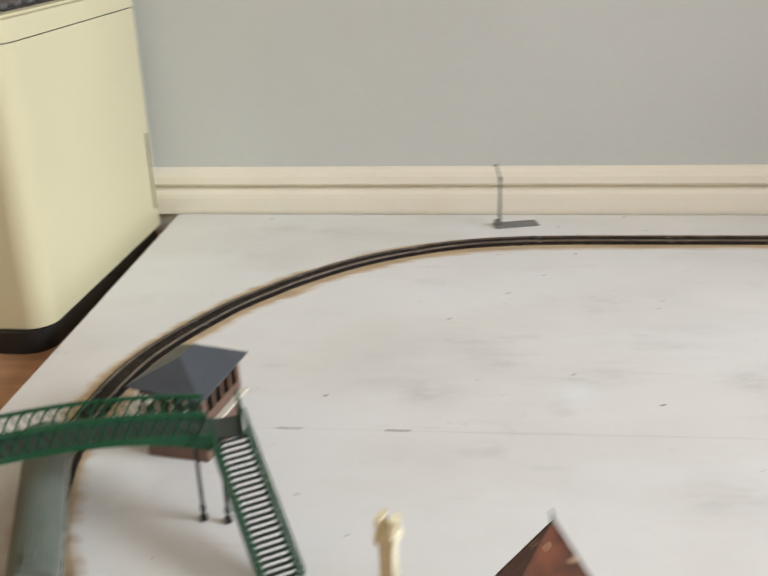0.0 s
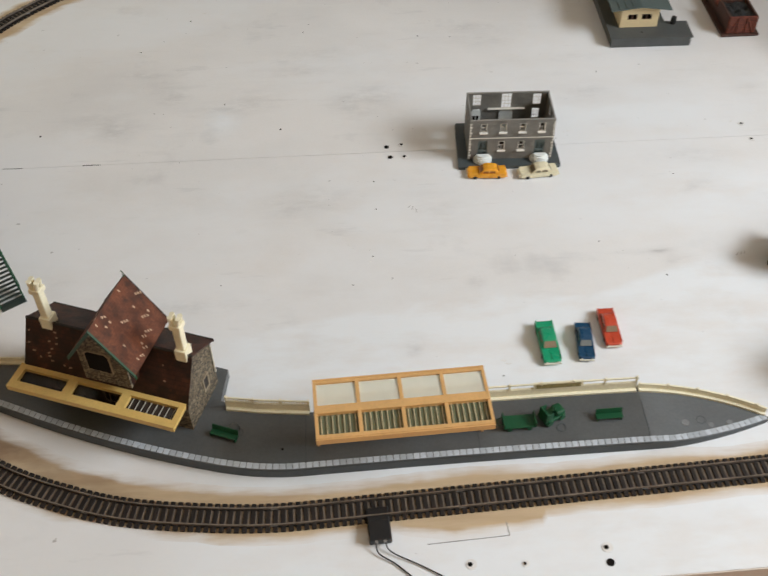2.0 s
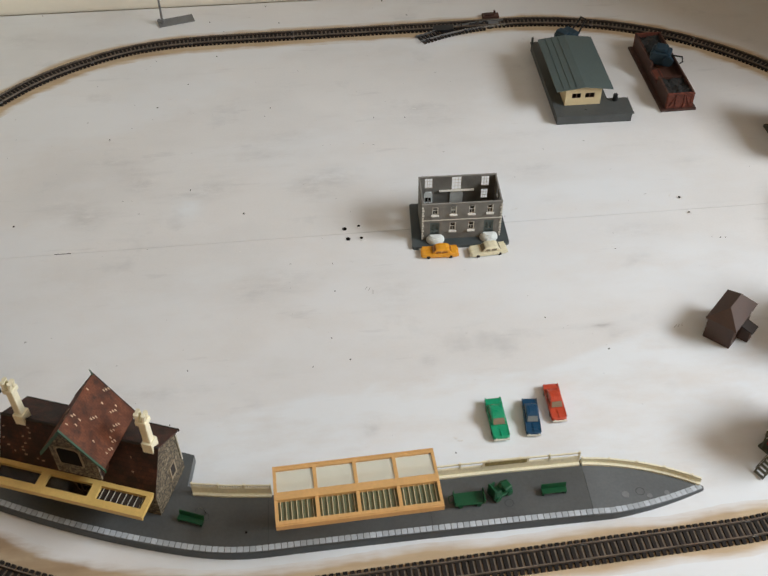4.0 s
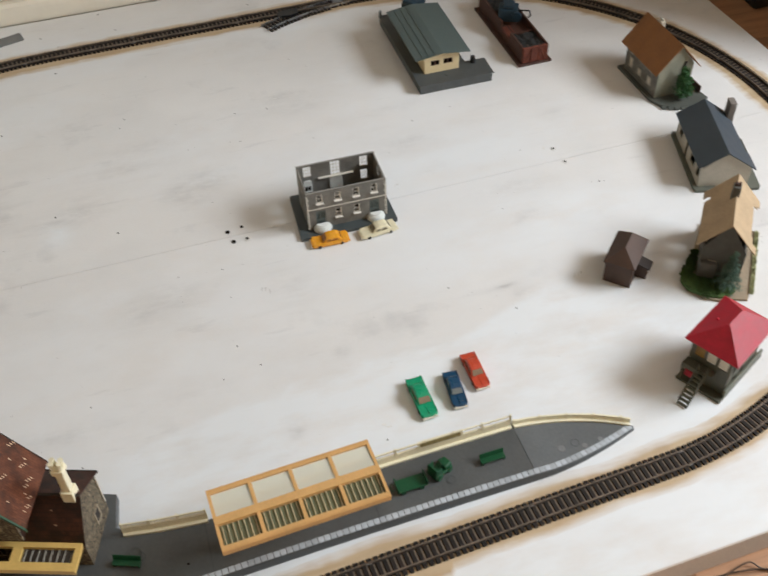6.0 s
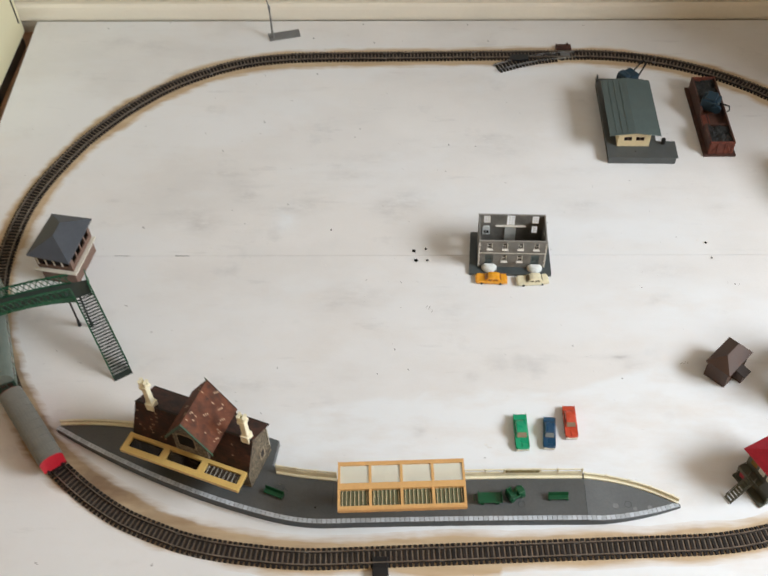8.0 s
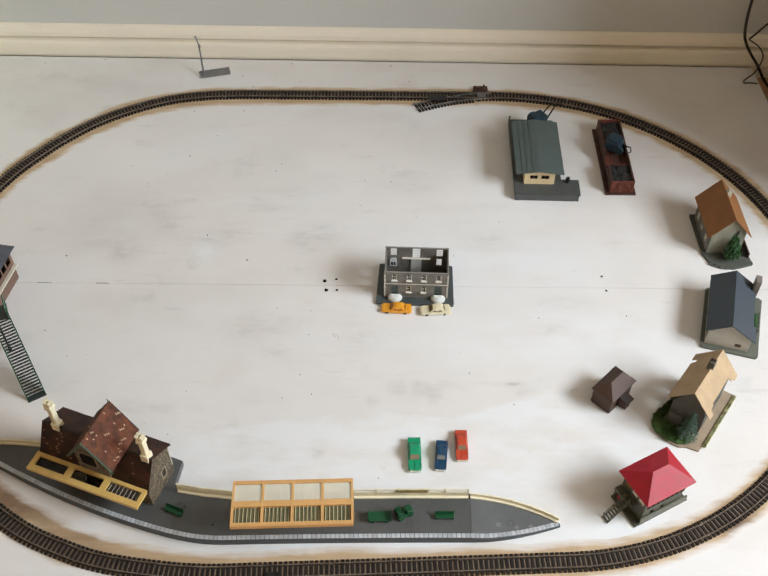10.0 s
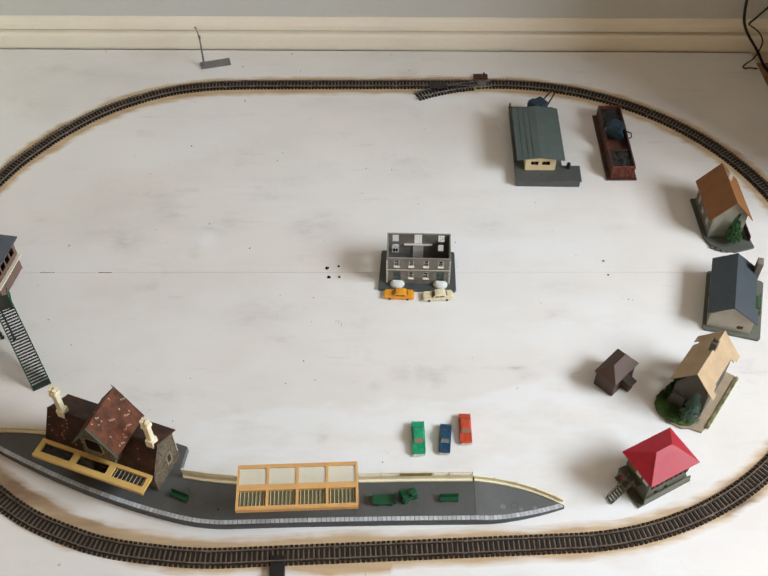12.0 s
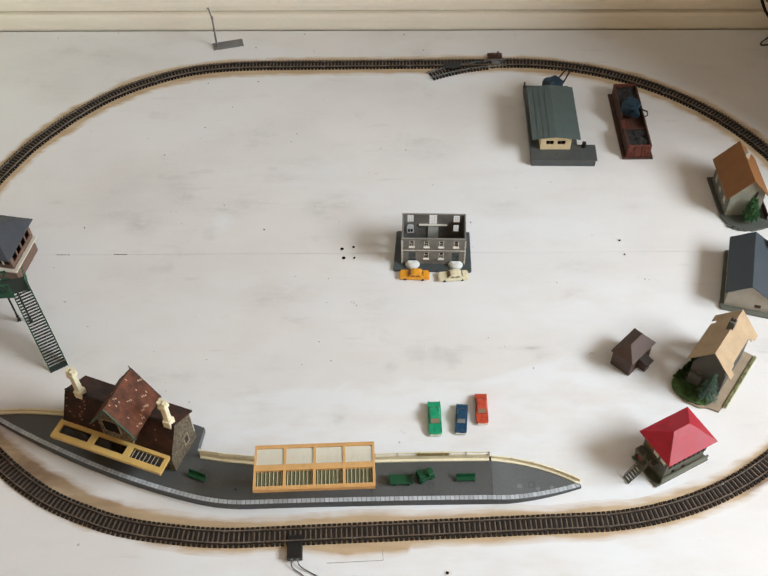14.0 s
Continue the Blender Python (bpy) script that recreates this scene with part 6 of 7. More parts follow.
def stepped_slope(sx):
    """A roof slope whose foot is notched, as cut card is."""
    foot, top = 0.058, 0.0975
    edge = 0.0345
    if sx < 0:
        outline = [(0, -0.0520), (edge, -0.0520), (edge - 0.0015, 0.0270), (edge - 0.0075, 0.0280), (edge - 0.0075, 0.0340), (edge, 0.0355), (edge, 0.0490), (0, 0.0490)]
        return slab([(sx * x, y, top - (top - foot) * x / edge) for x, y in outline], 0.0016)
    outline = [(0, -0.0520), (edge, -0.0520), (edge, -0.0400), (edge - 0.006, -0.0385), (edge - 0.006, -0.0300), (edge - 0.0085, -0.0285), (edge - 0.0085, 0.0285), (edge - 0.003, 0.0300), (edge - 0.003, 0.0360), (edge, 0.0375), (edge, 0.0490), (0, 0.0490)]
    return slab([(sx * x, y, top - (top - foot) * x / edge) for x, y in outline], 0.0016)


part("roof_slope", stepped_slope(-1), "tan_roof", cottage, "sandy card roof slope with notched foot")
part("roof_slope", stepped_slope(1), "tan_roof", cottage, "sandy card roof slope with notched foot")
stack = part("chimney", box(-0.0065, 0.0030, 0.004, 0.015, 0.080, 0.1095, 0.0008), "cottage_wall", cottage, "grey chimney stack")
for k in range(2):
    part("chimney_pot", moved(cylinder(0.0016, 0.109, 0.1145, 8), pose(-0.0037 + 0.004 * k, 0.0095, 0)), "coal_dark", stack)
lawn = part("lawn", moved(clump((0, 0, 0), 0.026, 2000, 0.0018, 21, 0.2), pose(-0.009, -0.064, 0.005)), "grass", cottage, "bright green flock lawn")
part("lawn_bed", prism([(0.033 * math.cos(a) * (1 + 0.08 * math.sin(3 * a)) - 0.009, 0.0195 * math.sin(a) * (1 + 0.1 * math.cos(2 * a)) - 0.064) for a in (k * math.pi / 12 for k in range(24))], 0.0034, 0.0062), "grass", cottage)
part("side_lawn", joined(*[moved(clump((0, 0, 0), 0.0105 - 0.001 * k, 420, 0.0018, 23 + k, 0.16), pose(-0.036 + 0.0015 * k, -0.052 + 0.011 * k, 0.006)) for k in range(5)]), "grass", cottage)
part("hedge", joined(*[moved(clump((0, 0, 0), 0.0024, 46, 0.0011, 30 + k, 0.5), pose(0.0437 + 0.0006 * math.sin(2.1 * k), -0.062 + 0.0036 * k, 0.0058 + 0.0006 * math.sin(1.3 * k))) for k in range(33)]), "hedge", cottage, "yellow-green hedge along the edge")
part("hedge_bank", box(0.0405, 0.0460, -0.062, 0.054, 0.003, 0.0058, 0.0010), "hedge", cottage)
fir_tree(cottage.matrix_world @ pose(0.0125, -0.0585, 0.0050), 0.064, "dark green bristle fir on the cottage lawn")

# ---- blue-roofed bungalow ----
bungalow = thing("bungalow", pose(0.6815, -0.0720, 0, 0, 0, -15), "stone-white bungalow with a long blue-grey roof", "model house")
plaque([(-0.039, -0.066), (-0.036, -0.071), (0.050, -0.071), (0.053, -0.067), (0.055, 0.058), (0.050, 0.062), (-0.036, 0.062), (-0.039, 0.058)], 0.0002, 0.0045, "slab_green", bungalow, "base_slab", "grey-green base slab")
L0, L1, BX0, BX1 = -0.0620, 0.055, -0.033, 0.036
part("side_wall", moved(panel(L1 - L0, 0.033, 0.002, [(0.012, 0.026, 0.010, 0.026), (0.046, 0.054, 0.0, 0.026), (0.070, 0.090, 0.010, 0.026), (0.100, 0.112, 0.010, 0.026)]), pose(BX0, L1, 0.0045, 0, 0, -90)), "bung_wall", bungalow)
part("side_wall", moved(panel(L1 - L0, 0.026, 0.002, [(0.020, 0.040, 0.008, 0.020), (0.070, 0.095, 0.008, 0.020)]), pose(BX1, L0, 0.0045, 0, 0, 90)), "bung_wall", bungalow)
for y, turn, x, rx in ((L0 - 0.0003, 0, BX0, 0.031), (L1 + 0.0003, 180, BX1, 0.038)):
    part("gable_wall", moved(panel(0.069, 0.029, 0.002, [(0.046, 0.056, 0.006, 0.014)] if turn == 0 else (), [(rx, 0.054)]), pose(x, y, 0.0045, 0, 0, turn)), "bung_wall", bungalow, "pale rendered gable wall")
part("gable_window", box(0.0128, 0.0232, L0 + 0.0004, L0 + 0.0010, 0.0104, 0.0188), "coal_dark", bungalow, "small dark vent window")
part("roof_slope", slab([(-0.0385, L0 - 0.004, 0.0395), (-0.002, L0 - 0.004, 0.0625), (-0.002, L1 + 0.004, 0.0625), (-0.0385, L1 + 0.004, 0.0395)], 0.0016), "blue_roof", bungalow, "dark blue-grey roof slope")
part("roof_slope", slab([(-0.002, L0 - 0.004, 0.0625), (0.0415, L0 - 0.004, 0.0325), (0.0415, L0 + 0.030, 0.0325), (0.0365, L0 + 0.030, 0.0360), (0.0365, L1 + 0.004, 0.0360), (-0.002, L1 + 0.004, 0.0625)], 0.0016), "blue_roof", bungalow, "blue-grey roof slope")
part("chimney", box(0.030, 0.0395, L1 - 0.014, L1 + 0.002, 0.0045, 0.064, 0.0008), "chimney_grey", bungalow, "tall grey chimney")
part("trellis", joined(moved(panel(0.040, 0.013, 0.0012, [(0.003 + 0.0092 * k, 0.010 + 0.0092 * k, 0.003, 0.010) for k in range(4)]), pose(0.0500, -0.018, 0.0045, 0, 0, 90)), moved(panel(0.012, 0.013, 0.0012), pose(0.038, -0.019, 0.0045))), "slab_green", bungalow, "pale green garden frame")
part("garden_bed", box(0.039, 0.0485, -0.017, 0.021, 0.0045, 0.010, 0.001), "bush", bungalow, "green planted bed")
part("inner_card", box(BX0 + 0.003, BX1 - 0.003, -0.006, -0.004, 0.0045, 0.030), "dark_inside", bungalow)

# ---- brown-roofed house ----
house = thing("gabled_house", pose(0.7030, 0.1270, 0, 0, 0, 2.5), "grey stone house with an orange-brown roof", "model house")
plaque([(-0.036, 0.052), (-0.036, -0.046), (-0.028, -0.066), (-0.010, -0.079), (0.012, -0.084), (0.028, -0.080), (0.048, -0.074), (0.042, -0.030), (0.042, 0.052)], 0.0002, 0.0045, "grey_base", house, "base_card", "dark grey base with a rounded front")
HW = [(0.014, 0.0195, 0.013, 0.026), (0.038, 0.0450, 0.013, 0.021), (0.066, 0.0725, 0.014, 0.024), (0.014, 0.0185, 0.036, 0.043), (0.066, 0.0710, 0.036, 0.043)]
part("side_wall", moved(panel(0.090, 0.050, 0.002, HW), pose(-0.029, 0.044, 0.0045, 0, 0, -90)), "stone_wall", house, "grey stone side wall")
part("side_wall", moved(panel(0.090, 0.050, 0.002, HW), pose(0.030, -0.046, 0.0045, 0, 0, 90)), "stone_wall", house, "grey stone side wall")
for x0, x1, z0, z1 in HW:
    part("window_frame", moved(panel(x1 - x0 + 0.003, z1 - z0 + 0.003, 0.0012, [(0.0022, x1 - x0 + 0.0008, 0.0022, z1 - z0 + 0.0008)]), pose(-0.0298, 0.044 - x0 + 0.0015, 0.0045 + z0 - 0.0015, 0, 0, -90)), "bung_wall", house)
    part("window_pane", box(-0.0284, -0.0280, 0.044 - x1, 0.044 - x0, 0.0045 + z0, 0.0045 + z1), "off_white", house, "pale blank pane")
for y, turn, x in ((-0.0463, 0, -0.029), (0.0443, 180, 0.030)):
    part("gable_wall", moved(panel(0.059, 0.050, 0.002, (), [(0.0295, 0.086)]), pose(x, y, 0.0045, 0, 0, turn)), "cottage_wall" if turn else "gable_in_shade", house, "grey-green gable wall")
part("flue_pipe", joined(rod((0.0125, -0.0480, 0.034), (0.0150, -0.0480, 0.060), 0.0015, 6), rod((0.009, -0.0480, 0.037), (0.021, -0.0480, 0.034), 0.0008, 6)), "black", house, "black bent wall bracket")
part("roof_slope", slab([(-0.0370, -0.052, 0.0500), (0.0005, -0.052, 0.0925), (0.0005, 0.051, 0.0925), (-0.0370, 0.051, 0.0500)], 0.0018), "brown_roof", house, "orange-brown roof slope")
part("roof_slope", slab([(0.0005, -0.052, 0.0925), (0.0390, -0.052, 0.0490), (0.0390, 0.051, 0.0490), (0.0005, 0.051, 0.0925)], 0.0018), "brown_roof", house, "orange-brown roof slope")
part("chimney", joined(box(0.001, 0.009, 0.012, 0.022, 0.076, 0.095, 0.0008), box(0.003, 0.0065, 0.014, 0.020, 0.0948, 0.099, 0.0006)), "bung_wall", house, "broken pale chimney")
part("back_fence", box(0.0415, 0.0430, -0.060, 0.0, 0.0045, 0.016), "coal_dark", house, "dark plank fence")
leafy_bush(house.matrix_world @ pose(0.008, -0.0600, 0.0045), 0.056, "leafy green bush in front of the stone house", 41)
part("stone_edge", joined(*[moved(box(-0.004, 0.004, -0.0024, 0.0024, 0, 0.004, 0.001), pose(-0.026 + 0.0088 * k, -0.068 - 0.013 * math.sin(math.pi * (k + 0.5) / 7), 0.0004, 0, 0, -24 + 8 * k)) for k in range(7)]), "grey_base", house, "stones along the base edge")

# ---- goods shed ----
shed = thing("goods_shed", pose(0, 0, 0), "cream goods shed with a grey-green roof on a charcoal loading dock", "goods shed")
part("dock", prism([(0.3455, 0.2120), (0.4635, 0.2110), (0.4650, 0.2520), (0.4320, 0.2525), (0.4320, 0.4280), (0.3455, 0.4295)], 0.0002, 0.0145), "shed_base", shed, "charcoal loading dock")
part("dock_lip", prism([(0.3440, 0.2108), (0.4662, 0.2098), (0.4670, 0.2530), (0.4335, 0.2537), (0.4335, 0.4290), (0.3440, 0.4305)], 0.0145, 0.0160), "shed_base", shed)
SX0, SX1, SY0, SY1 = 0.3620, 0.4185, 0.2400, 0.3780
four_walls(shed, SX0, SX1, SY0, SY1, 0.0160, 0.0500, "shed_cream", "wall", [(0.010, 0.024, 0.0125, 0.0215), (0.031, 0.046, 0.0125, 0.0215)], (), [(0.020, 0.045, 0.002, 0.026), (0.070, 0.095, 0.010, 0.026)], [(0.045, 0.085, 0.002, 0.028)], label="pale cream plastic wall")
for x in (0.010, 0.031):
    part("window_bars", moved(panel(0.0148, 0.0092, 0.0006, [(0.0008, 0.0068, 0.0008, 0.0084), (0.0080, 0.0140, 0.0008, 0.0084)]), pose(SX0 + x - 0.0002, SY0 + 0.0008, 0.0284)), "brown_wall", shed, "brown window frame")
part("gable_infill", prism([(SX0, 0.0500), (SX1, 0.0500), ((SX0 + SX1) / 2, 0.0535)], SY0, SY0 + 0.0018, "y"), "shed_cream", shed)
part("inner_floor", box(SX0 + 0.002, SX1 - 0.002, SY0 + 0.002, SY1 - 0.002, 0.0161, 0.0168), "dark_inside", shed)
part("roof_slope", slab([(0.3440, 0.2300, 0.0500), (0.3880, 0.2300, 0.0560), (0.3880, 0.3820, 0.0560), (0.3440, 0.3820, 0.0500)], 0.0016), "shed_roof", shed, "grey-green panelled roof slope")
part("roof_slope", slab([(0.3880, 0.2300, 0.0560), (0.4330, 0.2300, 0.0500), (0.4330, 0.3820, 0.0500), (0.3880, 0.3820, 0.0560)], 0.0016), "shed_roof", shed, "grey-green panelled roof slope")
for x, z in ((0.3560, 0.0515), (0.3660, 0.0529), (0.3760, 0.0543)):
    part("roof_seam", box(x - 0.0006, x + 0.0006, 0.2302, 0.3818, z, z + 0.0009), "shed_roof", shed)
part("bollard", moved(cylinder(0.0042, 0, 0.0115, 12, 0.0037, 0.0010), pose(0.4445, 0.2470, 0.0160)), "black", shed, "black bollard")
part("corner_post", box(0.3445, 0.3475, 0.4230, 0.4270, 0.0160, 0.0280), "shed_base", shed)
part("fixing_hole", moved(cylinder(0.0012, 0, 0.0004, 8), pose(0.3930, 0.2260, 0.0160)), "dark_hole", shed)
crane = thing("dock_crane", pose(0.4010, 0.4080, 0.0160, 0, 0, 35) @ Matrix.Scale(1.65, 4), "small dark teal plastic crane on the loading dock", "crane")
part("turntable", cylinder(0.011, 0, 0.003, 16), "coal_dark", crane, "dark round base")
part("cab", joined(box(-0.0125, 0.0085, -0.0080, 0.0080, 0.003, 0.019, 0.0018), box(-0.0125, -0.004, -0.0065, 0.0065, 0.018, 0.0225, 0.0015)), "crane_blue", crane, "dark teal cab")
for y in (-0.005, 0.005):
    part("jib", rod((0.008, y, 0.010), (0.022, y * 0.6, 0.026), 0.0009, 6), "black", crane, "black jib arm")
part("jib_tie", rod((0.0215, -0.0030, 0.0255), (0.0215, 0.0030, 0.0255), 0.0007, 6), "black", crane)

# ---- coal stage ----
stage = thing("coal_stage", pose(0.5440, 0.3270, 0, 0, 0, 1.0), "red-brown brick coal stage with black coal in its bunkers", "coal stage")
part("base_plate", box(-0.0285, 0.0285, -0.0975, 0.0925, 0.0002, 0.0040, 0.0005), "coal_dark", stage, "dark brown base plate")
part("bunker_floor", box(-0.0180, 0.0190, -0.0900, 0.0880, 0.0040, 0.0190), "coal_dark", stage)
part("bunker_wall", box(-0.0215, 0.0225, -0.0940, -0.0905, 0.0040, 0.0310, 0.0005), "coal_brick", stage, "red brick end wall")
part("bunker_wall", box(-0.0215, 0.0225, 0.0865, 0.0900, 0.0040, 0.0310, 0.0005), "coal_brick", stage, "red brick end wall")
part("bunker_wall", boxes([(-0.0215, -0.0185, -0.0903, -0.0420, 0.0040, 0.0310), (-0.0215, -0.0185, -0.0060, 0.0863, 0.0040, 0.0310), (-0.0215, -0.0185, -0.0420, -0.0060, 0.0040, 0.0180)]), "coal_dark", stage, "brown side wall with a loading gap")
part("bunker_wall", box(0.0193, 0.0225, -0.0903, 0.0863, 0.0040, 0.0310, 0.0004), "coal_dark", stage, "brown side wall")
for x in (-0.0190, -0.0065, 0.0070, 0.0190):
    part("end_brace", box(x - 0.0011, x + 0.0011, -0.0952, -0.0941, 0.0045, 0.0300), "coal_brick", stage)
for a, b in ((-0.0178, -0.0078), (0.0178, 0.0082)):
    part("end_brace", rod((a, -0.0946, 0.006), (b, -0.0946, 0.027), 0.0010, 4), "coal_brick", stage)
for y in (-0.0420,):
    part("cross_wall", box(-0.0183, 0.0191, y, y + 0.003, 0.0190, 0.0275), "coal_dark", stage)
part("tipping_door", moved(box(-0.010, 0.004, -0.0165, 0.0165, 0, 0.0022), pose(-0.012, -0.024, 0.0195, 0, -14, 0)), "coal_brick", stage, "rusty brown loading flap")
for y0, y1, seed in ((-0.089, -0.043, 1), (0.026, 0.085, 2)):
    bm = bmesh.new()
    bmesh.ops.create_grid(bm, x_segments=16, y_segments=18, size=0.5)
    for v in bm.verts:
        x, y = 0.0004 + v.co.x * 0.0370, (y0 + y1) / 2 + v.co.y * (y1 - y0)
        v.co = (x, y, 0.0258 + 0.005 * noise.noise((x * 90, y * 90, seed)) + 0.0022 * noise.noise((x * 400, y * 400, seed)))
    part("coal_load", bm, "coal", stage, "black coal")
hoist = thing("coal_hoist", stage.matrix_world @ pose(0.001, 0.010, 0.0190, 0, 0, -28) @ Matrix.Scale(1.42, 4), "dark teal plastic coal hoist on the coal stage", "crane")
part("turntable", cylinder(0.010, 0.0001, 0.003, 16), "coal_dark", hoist)
part("cab", joined(box(-0.0135, 0.0090, -0.0095, 0.0095, 0.003, 0.0190, 0.002), box(-0.010, 0.004, -0.0080, 0.0080, 0.0185, 0.0230, 0.0018)), "crane_blue", hoist, "dark teal cab")
part("wheel_drum", moved(cylinder(0.0058, -0.0022, 0.0022, 14), pose(0.008, -0.0112, 0.012, 90, 0, 0)), "crane_blue", hoist)
part("hook_arm", joined(rod((0.009, 0.0, 0.014), (0.022, -0.006, 0.018), 0.0010, 6), rod((0.022, -0.006, 0.018), (0.0235, -0.0065, 0.012), 0.0008, 6), rod((0.0235, -0.0065, 0.012), (0.021, -0.009, 0.011), 0.0008, 6)), "black", hoist, "black hooked arm")

# ---- roofless grey town house ----
town = thing("roofless_house", pose(0.1575, -0.0110, 0, 0, 0, -1.0), "roofless two-storey grey brick house on a slate-blue base", "model house")
part("base_plate", prism([(-0.0640, -0.0420), (0.0640, -0.0420), (0.0664, -0.0400), (0.0646, 0.0470), (0.0625, 0.0490), (-0.0615, 0.0490), (-0.0635, 0.0470), (-0.0665, -0.0400)], 0.0002, 0.0048), "town_base", town, "slate-blue base plate")
TX0, TX1, TY0, TY1, TZ = -0.0525, 0.0550, -0.0270, 0.0320, 0.0665
up_w = [(0.0134 + k * 0.0247, 0.0206 + k * 0.0247, 0.0440, 0.0568) for k in range(4)]
low_w = [(0.0378, 0.0450, 0.0150, 0.0285), (0.0630, 0.0702, 0.0150, 0.0285)]
doors = [(0.0108, 0.0238, 0.0, 0.0300), (0.0842, 0.0975, 0.0, 0.0300)]
part("front_wall", moved(panel(TX1 - TX0, TZ - 0.0048, 0.0020, up_w + low_w + doors), pose(TX0, TY0, 0.0048)), "town_wall", town, "grey brick front wall")
back_h = [(0.0105, 0.0200, 0.0205, 0.0370), (0.0460, 0.0630, 0.0, 0.0355), (0.0890, 0.0985, 0.0205, 0.0370), (0.0095, 0.0205, 0.0430, 0.0600), (0.0480, 0.0615, 0.0385, 0.0612), (0.0880, 0.0990, 0.0430, 0.0600)]
part("back_wall", moved(panel(TX1 - TX0, TZ - 0.0048, 0.0020, back_h), pose(TX1, TY1, 0.0048, 0, 0, 180)), "town_wall", town, "grey back wall")
for x, turn, y in ((TX0, -90, TY1 - 0.0020), (TX1, 90, TY0 + 0.0020)):
    part("end_wall", moved(panel(TY1 - TY0 - 0.004, TZ - 0.0048, 0.0020, [(0.006, 0.014, 0.044, 0.0585), (0.026, 0.034, 0.044, 0.0585), (0.006, 0.014, 0.0145, 0.0285), (0.026, 0.034, 0.0145, 0.0285)]), pose(x, y, 0.0048, 0, 0, turn)), "town_wall", town, "grey end wall")
part("string_course", box(TX0 - 0.0006, TX1 + 0.0006, TY0 - 0.0010, TY0 - 0.0002, 0.0387, 0.0398), "town_trim", town, "pale string course")
part("coping", boxes([(TX0 - 0.0004, TX1 + 0.0004, TY0 - 0.0004, TY0 + 0.0022, TZ, TZ + 0.0008), (TX0 - 0.0004, TX1 + 0.0004, TY1 - 0.0022, TY1 + 0.0004, TZ, TZ + 0.0008)]), "town_top", town, "grey wall top")


def sash(x0, x1, z0, z1, y, parent):
    w, h = x1 - x0, z1 - z0
    s = part("window", moved(panel(w, h, 0.0007, [(0.0007, w / 2 - 0.0003, 0.0007, h * 0.55), (w / 2 + 0.0003, w - 0.0007, 0.0007, h * 0.55), (0.0007, w - 0.0007, h * 0.55 + 0.0006, h - 0.0007)]), pose(x0, y, z0)), "town_trim", parent, "pale sash window frame")
    part("window_sill", box(x0 - 0.0014, x1 + 0.0016, y - 0.0030, y - 0.0001, z0 - 0.0016, z0), "sill_white", s, "white sill")
    part("window_jamb", box(x1, x1 + 0.0006, y - 0.0010, y - 0.0001, z0, z1 + 0.0006), "town_trim", s)


for x0, x1, z0, z1 in up_w + low_w:
    sash(TX0 + x0, TX0 + x1, 0.0048 + z0, 0.0048 + z1, TY0 + 0.0002, town)
for x0, x1, z0, z1 in doors:
    d = part("front_door", moved(panel(x1 - x0, z1, 0.0012, [(0.0018, 0.0054, 0.003, 0.012), (0.0074, 0.0110, 0.003, 0.012), (0.0018, 0.0054, 0.015, 0.026), (0.0074, 0.0110, 0.015, 0.026)]), pose(TX0 + x0, TY0 + 0.0006, 0.0048)), "town_door", town, "blue-grey panelled door")
    part("door_panel", box(TX0 + x0 + 0.0006, TX0 + x1 - 0.0006, TY0 + 0.0019, TY0 + 0.0025, 0.0050, 0.0048 + z1 - 0.0004), "town_door", d)
    c = TX0 + (x0 + x1) / 2 + 0.001
    dome = bmesh.new()
    for q in range(6):
        z0, z1 = 0.0048 + 0.0016 * q, 0.0048 + 0.0016 * (q + 1)
        u = math.sqrt(1 - (q / 6.5) ** 2)
        rim = [(c + 0.0125 * u * math.cos(a), TY0 - 0.0012 - 0.0115 * u * math.sin(a)) for a in (math.pi * k / 14 for k in range(15))]
        dome = joined(dome, prism(rim[::-1], z0, z1))
    part("porch", dome, "step_grey", town, "pale half-round domed porch")
for n, (x0, x1, z0, z1) in enumerate(back_h):
    if n == 1:
        part("back_doorway", moved(panel(x1 - x0, z1, 0.0008, [(0.0012, 0.0079, 0.001, 0.026), (0.0091, 0.0158, 0.001, 0.026)]), pose(TX1 - x0 - (x1 - x0), TY1 - 0.0014, 0.0048)), "off_white", town, "pale double garden door")
        part("door_sheet", box(TX1 - x1 + 0.0004, TX1 - x0 - 0.0004, TY1 - 0.0006, TY1 - 0.0002, 0.0050, 0.0048 + z1), "off_white", town)
    else:
        w, h = x1 - x0, z1 - z0
        rows = 4 if h > 0.020 else 3
        grid = [(0.0005 + i * (w - 0.0005) / 3, (i + 1) * (w - 0.0005) / 3, 0.0005 + j * (h - 0.0005) / rows, (j + 1) * (h - 0.0005) / rows) for i in range(3) for j in range(rows)]
        part("back_window", moved(panel(w, h, 0.0007, grid), pose(TX1 - x1, TY1 - 0.0014, 0.0048 + z0)), "town_trim", town, "pale glazing bars")
